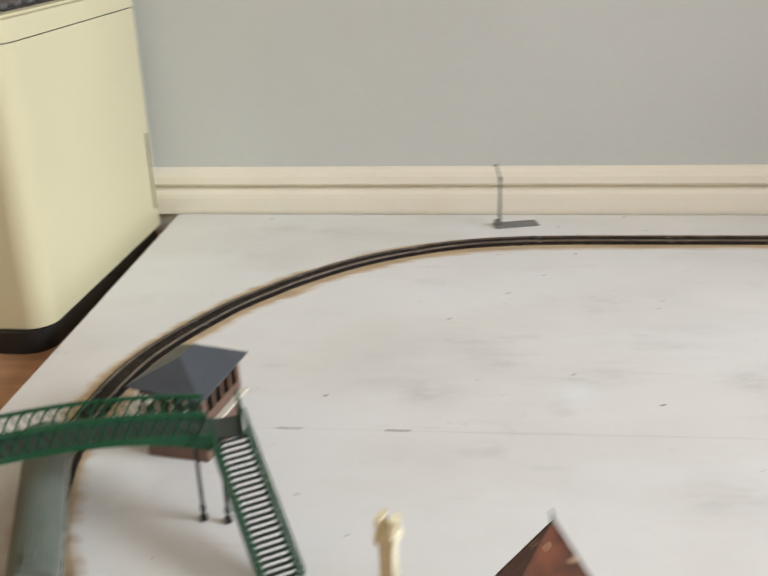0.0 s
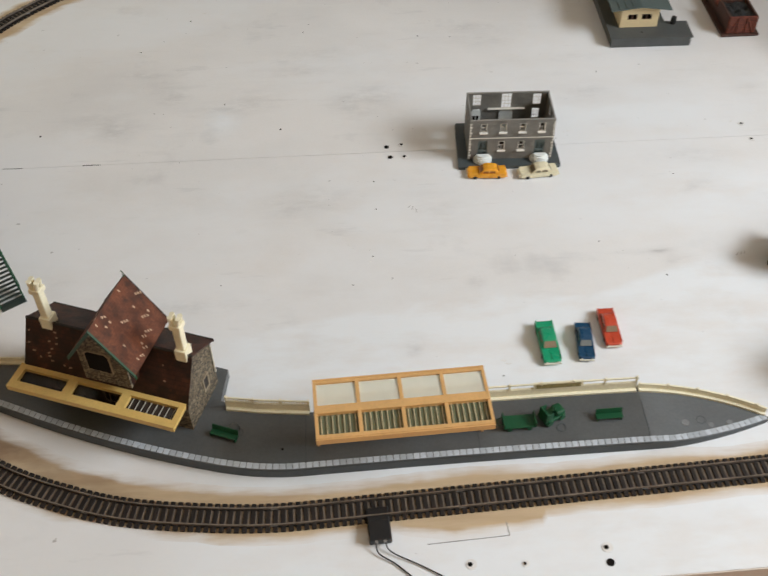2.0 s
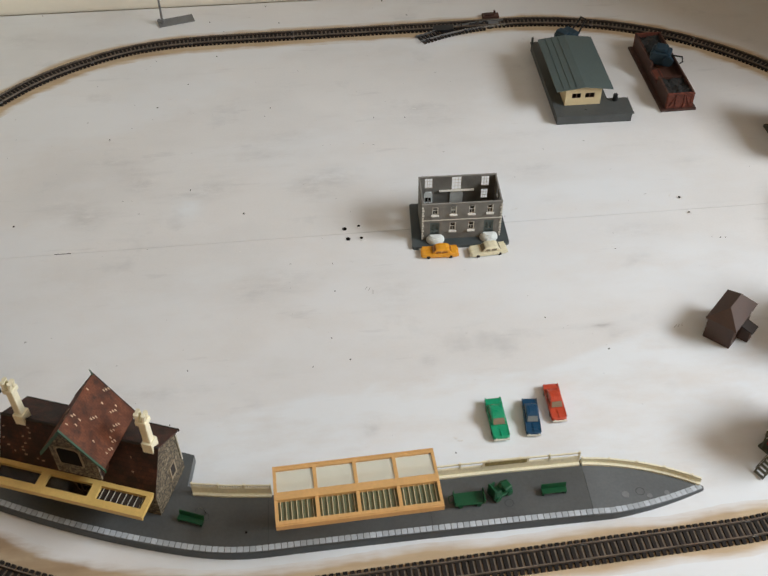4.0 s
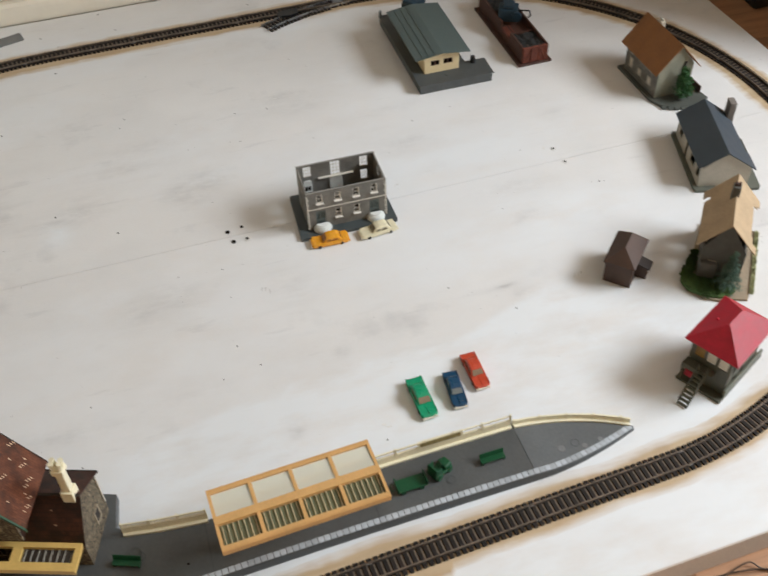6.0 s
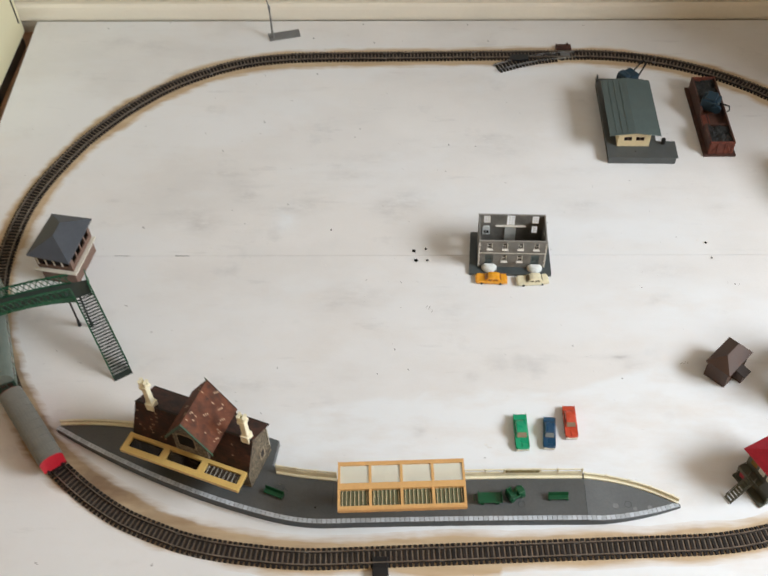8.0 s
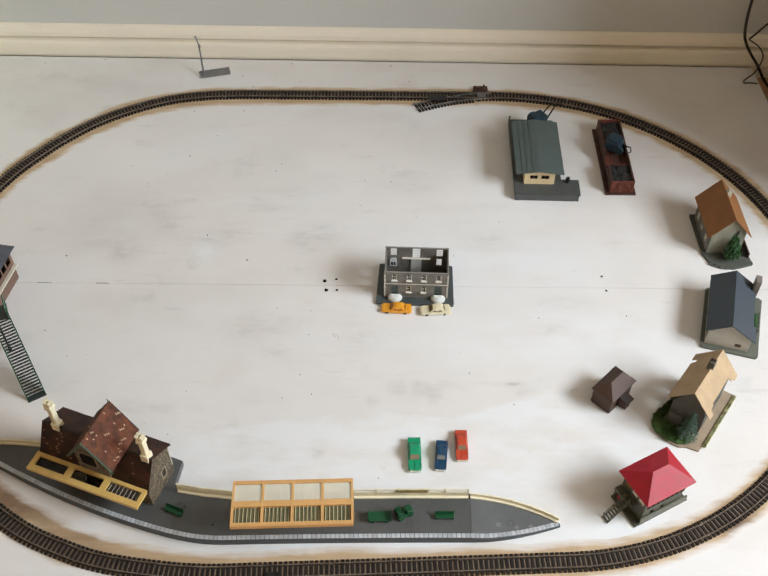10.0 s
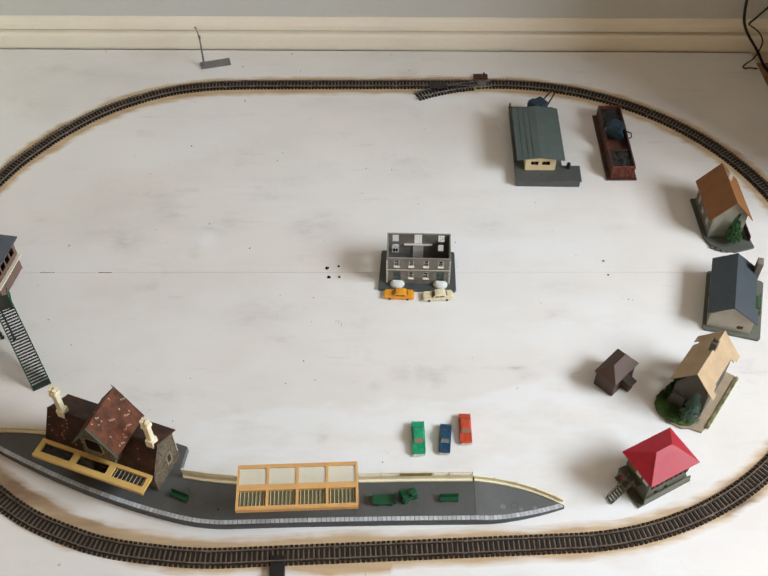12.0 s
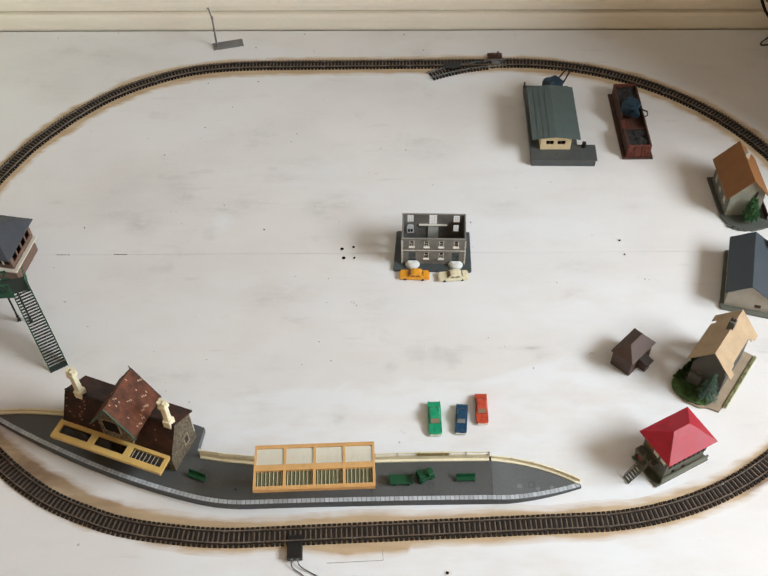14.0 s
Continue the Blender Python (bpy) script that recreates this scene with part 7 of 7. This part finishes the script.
for x, half, foot, top in ((0.0005, 0.0090, 0.0058, 0.0365), (-0.0390, 0.0060, 0.0225, 0.0375)):
    rim = [(x - half, foot), (x + half, foot)] + [(x + half * math.cos(a), top + 0.0045 * math.sin(a)) for a in (math.pi * k / 10 for k in range(11))]
    part("arched_door", prism(rim, TY1 - 0.0036, TY1 - 0.0024, "y"), "step_grey", town, "cloudy pale arched opening")
    if foot > 0.01:
        part("arch_pane", boxes([(x - 0.0040, x - 0.0006, TY1 - 0.0040, TY1 - 0.0037, foot + 0.003, foot + 0.010), (x + 0.0006, x + 0.0040, TY1 - 0.0040, TY1 - 0.0037, foot + 0.003, foot + 0.010)]), "dark_hole", town)
part("balcony_shelf", box(-0.0240, 0.0245, TY1 - 0.0062, TY1 - 0.0022, 0.0432, 0.0440), "town_trim", town, "pale inner floor ledge")
part("inner_floor", box(TX0 + 0.0022, TX1 - 0.0022, TY0 + 0.0022, TY1 - 0.0022, 0.0049, 0.0056), "dark_inside", town)
for x in (TX0, TX1):
    sx = -1 if x < 0 else 1
    for k in range(13):
        w = 0.0026 if k % 2 else 0.0016
        x0, x1 = (x - 0.0005, x + w) if sx < 0 else (x - w, x + 0.0005)
        part("quoin", box(x0, x1, TY0 - 0.0008, TY0 - 0.0002, 0.0060 + k * 0.0045, 0.0060 + k * 0.0045 + 0.0030), "town_trim", town)


# ---- model cars ----
def loft(sections):
    """A body through cross-sections (x, half width, z low, z high, crown narrowing)."""
    bm, rings = bmesh.new(), []
    for x, w, z0, z1, c in sections:
        rings.append([bm.verts.new(p) for p in ((x, -w, z0), (x, w, z0), (x, w, (z0 + 2 * z1) / 3), (x, w * c, z1), (x, -w * c, z1), (x, -w, (z0 + 2 * z1) / 3))])
    for q, s in zip(rings, rings[1:]):
        for k in range(6):
            bm.faces.new((q[k], s[k], s[(k + 1) % 6], q[(k + 1) % 6]))
    bm.faces.new(rings[0])
    bm.faces.new(rings[-1][::-1])
    bmesh.ops.recalc_face_normals(bm, faces=bm.faces[:])
    bmesh.ops.bevel(bm, geom=bm.edges[:], offset=0.0005, segments=2, affect="EDGES", profile=0.5)
    return bm


def car(m, mat, length, label, wing=0.0):
    """A one-piece plastic saloon: lower body, cabin, dark windows, bumpers and wheels. It drives towards +x."""
    c = thing("model_car", m, label, "toy car", "model cars on the board")
    L, w = length / 2, length * 0.178
    s = length / 0.05
    h = 0.0074 * s
    part("body", loft([(-L, w * 0.80, 0.0030 * s, h * (0.86 + wing), 0.86), (-L * 0.93, w * 0.97, 0.0022 * s, h * (0.98 + wing), 0.90), (-L * 0.5, w, 0.0020 * s, h * 1.03, 0.92), (L * 0.3, w, 0.0020 * s, h * 1.03, 0.92), (L * 0.90, w * 0.97, 0.0022 * s, h * 0.90, 0.88), (L, w * 0.78, 0.0030 * s, h * 0.76, 0.84)]), mat, c, "glossy one-colour body")
    roof = part("cabin", loft([(-L * 0.66, w * 0.80, h, h * 1.03, 0.94), (-L * 0.50, w * 0.82, h, h * 1.74, 0.86), (-L * 0.34, w * 0.82, h, h * 1.96, 0.84), (-L * 0.02, w * 0.82, h, h * 2.02, 0.84), (L * 0.18, w * 0.82, h, h * 1.84, 0.86), (L * 0.40, w * 0.80, h, h * 1.03, 0.94)]), mat, c, "rounded cabin")
    for sy in (-1, 1):
        for x0, x1 in ((-L * 0.42, -L * 0.13), (-L * 0.07, L * 0.18)):
            part("side_window", slab([(x0, sy * w * 0.826, h * 1.16), (x1 + L * 0.04, sy * w * 0.826, h * 1.16), (x1 - L * 0.01, sy * w * 0.822, h * 1.58), (x0 + L * 0.02, sy * w * 0.822, h * 1.58)], 0.0004), mat.replace("car_", "pane_"), roof)
    part("windscreen", slab([(L * 0.386, -w * 0.70, h * 1.14), (L * 0.386, w * 0.70, h * 1.14), (L * 0.216, w * 0.62, h * 1.75), (L * 0.216, -w * 0.62, h * 1.75)], 0.0003), mat.replace("car_", "pane_"), roof)
    part("rear_window", slab([(-L * 0.640, -w * 0.70, h * 1.16), (-L * 0.520, -w * 0.62, h * 1.70), (-L * 0.520, w * 0.62, h * 1.70), (-L * 0.640, w * 0.70, h * 1.16)], 0.0003), mat.replace("car_", "pane_"), roof)
    for x in (-L * 1.01, L * 1.02):
        part("bumper", box(x - 0.0007 * s, x + 0.0007 * s, -w * 0.92, w * 0.92, 0.0026 * s, 0.0044 * s, 0.0003), mat if x < 0 else "off_white", c, "" if x < 0 else "pale worn bumper")
    for y in (-w * 0.90, w * 0.90):
        part("wing_line", slab([(-L * 0.96, y - w * 0.06, h * 1.10), (-L * 0.30, y - w * 0.06, h * 1.10), (L * 0.90, y - w * 0.06, h * 0.99), (L * 0.90, y + w * 0.06, h * 0.99), (-L * 0.30, y + w * 0.06, h * 1.10), (-L * 0.96, y + w * 0.06, h * 1.10)], 0.0011 * s), mat, c)
    part("bonnet_ridge", box(L * 0.36, L * 0.93, -w * 0.07, w * 0.07, h * 0.84, h * 1.02, 0.0002), mat, c)
    part("roof_edge", boxes([(-L * 0.40, L * 0.14, -w * 0.69, -w * 0.63, h * 1.78, h * 1.88), (-L * 0.40, L * 0.14, w * 0.63, w * 0.69, h * 1.78, h * 1.88)]), mat, roof)
    for y in (-w * 0.62, w * 0.62):
        part("headlight", moved(cylinder(0.0011 * s, 0, 0.0006, 10), pose(L * 0.995, y, h * 0.62, 0, 90, 0)), "off_white", c)
    if wing > 0.05:
        for y in (-w * 0.86, w * 0.86):
            part("tail_fin", prism([(-L * 1.04, h * 0.80), (-L * 0.99, h * 1.20), (-L * 0.45, h * 1.00)], y - w * 0.07, y + w * 0.07, "y"), mat, c)
    for x in (-L * 0.58, L * 0.60):
        for y in (-w * 0.90, w * 0.90):
            part("wheel", moved(cylinder(0.0025 * s, -0.0011 * s, 0.0011 * s, 14), pose(x, y * 0.97, 0.0026 * s, 90, 0, 0)), "tyre", c)
    return c


car(pose(0.1255, -0.0630, 0, 0, 0, 178), "car_orange", 0.0505, "orange plastic saloon car parked at the house")
car(pose(0.1915, -0.0650, 0, 0, 0, 185), "car_cream", 0.0510, "cream plastic saloon car parked at the house")
car(pose(0.1570, -0.3480, 0, 0, 0, -88), "car_green", 0.0560, "bright green plastic car with small tail fins", 0.12)
car(pose(0.1970, -0.3480, 0, 0, 0, -94), "car_blue", 0.0500, "dark blue plastic car parked between two others")
car(pose(0.2280, -0.3300, 0, 0, 0, -89), "car_red", 0.0520, "orange-red plastic estate car parked beside others")

# ---- water crane by the skirting ----
wc = thing("water_crane", pose(-0.2960, 0.5830, 0, 0, 0, 15), "thin grey water crane on a long flat base plate", "water crane")
part("base_plate", box(-0.008, 0.056, -0.012, 0.012, 0.0002, 0.0025, 0.0004), "lamp_grey", wc, "flat grey base plate")
part("column", joined(moved(cylinder(0.0022, 0.0025, 0.073, 10, 0.0016), pose(0, 0, 0)), moved(cylinder(0.0034, 0.0025, 0.008, 10), pose(0, 0, 0)), moved(cylinder(0.0026, 0.069, 0.075, 10), pose(0, 0, 0))), "lamp_grey", wc)
part("arm", joined(rod((0, 0, 0.071), (-0.004, 0.008, 0.092), 0.0013, 7), rod((-0.004, 0.008, 0.092), (-0.007, 0.010, 0.089), 0.0012, 7)), "lamp_grey", wc, "bent spout arm")
part("valve_wheel", moved(cylinder(0.0035, -0.0006, 0.0006, 12), pose(-0.006, -0.004, 0.010, 90, 0, 0)), "lamp_grey", wc)


# ---- train on the curve under the footbridge ----
def on_track(s, base):
    """The pose of a vehicle on the rails, its two bogies that far before and behind its middle."""
    (x0, y0, _), (x1, y1, _) = track_at(s - base), track_at(s + base)
    return pose((x0 + x1) / 2, (y0 + y1) / 2, 0.0056, 0, 0, math.degrees(math.atan2(y1 - y0, x1 - x0)))


def bogie(parent, x, wheels=2, base=0.030, mat="black"):
    b = part("bogie", joined(box(x - base / 2 - 0.006, x + base / 2 + 0.006, -0.0118, -0.0100, 0.003, 0.0085, 0.0006), box(x - base / 2 - 0.006, x + base / 2 + 0.006, 0.0100, 0.0118, 0.003, 0.0085, 0.0006), box(x - 0.006, x + 0.006, -0.010, 0.010, 0.005, 0.010)), mat, parent, "black bogie frame")
    for k in range(wheels):
        wx = x - base / 2 + base * k / (wheels - 1)
        for y in (-GAUGE, GAUGE):
            part("wheel", moved(cylinder(0.0058, -0.0013, 0.0013, 18), pose(wx, y, 0.0058, 90, 0, 0)), "steel", b)


LL = 0.2150
loco = thing("diesel_railcar", on_track(3.5945, 0.068), "dark green diesel railcar with a grey-green barrel roof", "model train")
part("body", prism([(-0.0165, 0.0085), (0.0165, 0.0085), (0.0172, 0.0300), (-0.0172, 0.0300)], -LL / 2, LL / 2, "x"), "loco_green", loco, "dark green body side")
arc = [(0.0174 * math.cos(a), 0.0300 + 0.0145 * math.sin(a) ** 0.8) for a in (math.pi * k / 12 for k in range(13))]
bm = prism(arc, -LL / 2, LL / 2, "x")
for v in bm.verts:
    t = max(0.0, (abs(v.co.x) - LL / 2 + 0.010) / 0.010)
    v.co.x -= math.copysign(0.004 * ((v.co.z - 0.030) / 0.0145) * t, v.co.x)
part("roof", bm, "loco_roof", loco, "grey-green barrel roof", smooth=False)
for z in (0.0285, 0.0150):
    for sy in (-1, 1):
        y = sy * (0.0165 + 0.0007 * (z - 0.0085) / 0.0215)
        part("stripe", box(-LL / 2 + 0.004, LL / 2 - 0.004, y - 0.0003 if sy < 0 else y - 0.0001, y + 0.0001 if sy < 0 else y + 0.0003, z, z + 0.0012), "pale_stripe", loco, "pale lining stripe")
for k in range(9):
    x = -LL / 2 + 0.024 + k * 0.0209
    for sy in (-1, 1):
        part("window", box(x - 0.0070, x + 0.0070, sy * 0.01705 - 0.0003, sy * 0.01705 + 0.0003, 0.0185, 0.0270), "car_glass", loco)
for sx in (-1, 1):
    for y in (-0.0095, 0.0, 0.0095):
        part("cab_window", box(sx * (LL / 2) - 0.0004, sx * (LL / 2) + 0.0004, y - 0.0040, y + 0.0040, 0.0195, 0.0275), "car_glass", loco)
    part("coupling", joined(box(sx * (LL / 2 + 0.004) - 0.0045, sx * (LL / 2 + 0.004) + 0.0045, -0.0018, 0.0018, 0.0050, 0.0066), box(sx * (LL / 2 + 0.0085) - 0.0006, sx * (LL / 2 + 0.0085) + 0.0006, -0.0060, 0.0060, 0.0046, 0.0072)), "black", loco, "black hook coupling")
    for y in (-0.0105, 0.0105):
        part("buffer", moved(cylinder(0.0022, 0, 0.004, 10), pose(sx * LL / 2 if sx > 0 else -LL / 2 - 0.004, y, 0.0105, 0, 90, 0)), "black", loco)
part("roof_vent", moved(cylinder(0.0032, 0.0435, 0.0465, 12), pose(-LL / 2 + 0.036, 0, 0)), "loco_green", loco, "dark round roof vent")
part("roof_vent", moved(box(-0.006, 0.006, -0.004, 0.004, 0.0435, 0.0458, 0.0006), pose(LL / 2 - 0.018, 0, 0)), "loco_roof", loco)
part("underframe", box(-0.045, 0.045, -0.013, 0.013, 0.0040, 0.0090, 0.0008), "black", loco, "black underframe box")
bogie(loco, -0.068)
bogie(loco, 0.068)

VL = 0.1380
van = thing("goods_van", on_track(3.792, 0.046), "red plastic goods van with a ribbed grey roof", "model train")
part("body", box(-VL / 2, VL / 2, -0.0165, 0.0165, 0.0090, 0.0300, 0.0008), "van_red", van, "bright red van side")
arc = [(0.0178 * math.cos(a), 0.0300 + 0.0100 * math.sin(a)) for a in (math.pi * k / 12 for k in range(13))]
vr = part("roof", prism(arc, -VL / 2 - 0.0008, VL / 2 + 0.0008, "x"), "van_roof", van, "grey ribbed roof")
for k in range(9):
    x = -VL / 2 + 0.008 + k * (VL - 0.016) / 8
    rib = [(0.0182 * math.cos(a), 0.0300 + 0.0105 * math.sin(a)) for a in (math.pi * j / 12 for j in range(13))]
    part("roof_rib", prism(rib, x - 0.0006, x + 0.0006, "x"), "van_roof", vr)
for sx in (-1, 1):
    part("end_cap", prism([(-0.0165, 0.0090), (0.0165, 0.0090)] + [(0.0170 * math.cos(a), 0.0300 + 0.0098 * math.sin(a)) for a in (math.pi * j / 10 for j in range(11))], sx * (VL / 2 + 0.0009) - 0.0006, sx * (VL / 2 + 0.0009) + 0.0006, "x"), "van_red", van, "red van end")
    for y in (-0.0105, 0.0105):
        part("buffer", moved(cylinder(0.0020, 0, 0.004, 10), pose(VL / 2 + 0.001 if sx > 0 else -VL / 2 - 0.005, y, 0.0105, 0, 90, 0)), "black", van)
    part("coupling", box(sx * (VL / 2 + 0.005) - 0.005, sx * (VL / 2 + 0.005) + 0.005, -0.0018, 0.0018, 0.0050, 0.0066), "black", van)
for sy in (-1, 1):
    part("sliding_door", box(-0.014, 0.014, sy * 0.0168 - 0.0004, sy * 0.0168 + 0.0004, 0.0105, 0.0290, 0.0002), "van_red", van)
    part("brake_lever", rod((-0.018, sy * 0.0158, 0.0070), (0.020, sy * 0.0158, 0.0055), 0.0007, 5), "off_white", van, "pale brake lever")
bogie(van, -0.046, 2, 0.022)
bogie(van, 0.046, 2, 0.022)
part("underframe", box(-VL / 2, VL / 2, -0.0120, 0.0120, 0.0070, 0.0092), "black", van)

# ---- cream appliance beside the board ----
unit = thing("dehumidifier", pose(-1.0080, 0.4350, FLOOR), "cream plastic dehumidifier with rounded corners on the floor", "dehumidifier")


def rounded_rect(x0, x1, y0, y1, r, n=24):
    pts = []
    for cx, cy, a0 in ((x1 - r, y1 - r, 0), (x0 + r, y1 - r, 90), (x0 + r, y0 + r, 180), (x1 - r, y0 + r, 270)):
        pts += [(cx + r * math.cos(radians(a0 + 90 * k / n)), cy + r * math.sin(radians(a0 + 90 * k / n))) for k in range(n + 1)]
    return pts


part("body", prism(rounded_rect(-0.18, 0.18, -0.22, 0.208, 0.030), 0.030, 0.3605), "cream_plastic", unit, "aged cream plastic body")
part("seam", prism(rounded_rect(-0.1785, 0.1785, -0.2185, 0.2065, 0.0435), 0.3605, 0.3620), "dark_inside", unit)
part("lid", prism(rounded_rect(-0.1805, 0.1805, -0.2205, 0.2085, 0.031), 0.3620, 0.3860), "cream_plastic", unit, "cream rounded lid")
part("top_rim", prism(rounded_rect(-0.1660, 0.1660, -0.206, 0.194, 0.025), 0.3860, 0.3885), "cream_plastic", unit, "raised cream rim of the lid")
part("top_panel", box(-0.150, 0.150, -0.195, -0.150, 0.3885, 0.4080, 0.004), "cream_plastic", unit)
part("top_grille", box(-0.145, 0.150, -0.140, 0.170, 0.3885, 0.3905, 0.0008), "black", unit, "dark top grille")
for k in range(9):
    part("grille_bar", box(-0.140, 0.146, -0.130 + 0.034 * k, -0.122 + 0.034 * k, 0.3906, 0.3960, 0.001), "lamp_grey", unit)
part("plinth", prism(rounded_rect(-0.176, 0.177, -0.228, 0.200, 0.034), 0.0002, 0.0285), "black", unit, "black recessed plinth")
part("side_groove", box(0.1796, 0.1808, 0.1690, 0.1735, 0.060, 0.178), "dark_inside", unit, "thin dark side groove")
part("front_rib", moved(cylinder(0.003, 0.06, 0.22, 8), pose(-0.06, -0.2205, 0)), "cream_plastic", unit)

# ---- wires on the floor and by the wall ----
cable = thing("floor_cable", pose(0, 0, 0), "thin dark twin cable straggling over the floor", "cable")
FZ = FLOOR + 0.0016
tube("cable_strand", [(0.02, -0.66, FZ), (0.099, -0.634, FZ), (0.131, -0.632, FZ), (0.160, -0.632, FZ), (0.184, -0.630, FZ + 0.006), (0.2036, -0.628, FZ + 0.020), (0.221, -0.627, FZ + 0.038), (0.246, -0.626, FZ + 0.030), (0.270, -0.628, FZ + 0.006), (0.286, -0.637, FZ), (0.314, -0.644, FZ), (0.333, -0.643, FZ), (0.358, -0.637, FZ), (0.382, -0.629, FZ), (0.415, -0.623, FZ + 0.004), (0.429, -0.633, FZ), (0.462, -0.641, FZ), (0.62, -0.68, FZ), (0.9, -0.73, FZ)], 0.0009, "cable_brown", cable)
tube("cable_strand", [(0.10, -0.70, FZ), (0.162, -0.644, FZ), (0.187, -0.634, FZ), (0.216, -0.635, FZ), (0.250, -0.642, FZ), (0.275, -0.643, FZ + 0.002), (0.295, -0.641, FZ + 0.002), (0.318, -0.633, FZ), (0.341, -0.627, FZ), (0.362, -0.625, FZ), (0.385, -0.626, FZ), (0.407, -0.629, FZ + 0.002), (0.429, -0.634, FZ + 0.002), (0.459, -0.645, FZ), (0.62, -0.69, FZ), (0.9, -0.74, FZ)], 0.0009, "cable_brown", cable)
cap = thing("train_controller", pose(0.4471, -0.6942, FLOOR, 0, 0, -14), "black plastic train controller with a blue side lying on the floor", "controller")
part("case", box(-0.035, 0.045, -0.05, 0.03, 0.0002, 0.030, 0.004), "black", cap)
part("side_panel", box(-0.0362, -0.0349, -0.046, 0.026, 0.003, 0.027, 0.0004), "blue_cap", cap, "blue side panel")
part("dial", moved(cylinder(0.016, 0.030, 0.042, 20, 0.013, 0.002), pose(0.008, -0.012, 0)), "blue_cap", cap, "blue control dial")
chest = thing("storage_box", pose(1.0065, 0.3120, FLOOR), "black box standing on the floor beside the board", "box")
part("case", box(0.0, 0.042, 0.0, 0.30, 0.0002, 0.300, 0.004), "black", chest)
part("lid", box(-0.002, 0.0425, -0.002, 0.302, 0.300, 0.318, 0.003), "black", chest)
stand = thing("wire_stand", pose(0.880, 0.600, 0), "thin black bent-wire stand by the wall", "wire stand")
tube("wire_leg", [(0.055, 0.0, -0.038), (0.023, 0.0, -0.002), (-0.001, 0.0, 0.034), (-0.037, 0.0, 0.083), (-0.052, 0.0, 0.124), (-0.056, 0.003, 0.20), (-0.050, 0.006, 0.34), (-0.052, 0.008, 0.46)], 0.0031, "wire", stand)
tube("wire_brace", [(-0.038, -0.003, 0.101), (-0.020, -0.002, 0.124), (0.006, 0.0, 0.165), (0.020, 0.004, 0.24)], 0.0022, "wire", stand)
tube("wire_loop", [(-0.038, -0.003, 0.100), (-0.012, -0.004, 0.082), (0.003, -0.004, 0.056), (-0.003, -0.004, 0.020), (-0.016, -0.008, 0.008), (-0.024, -0.013, 0.003), (-0.022, -0.018, 0.002), (-0.010, -0.018, 0.003), (0.004, -0.020, 0.002)], 0.0015, "wire", stand)
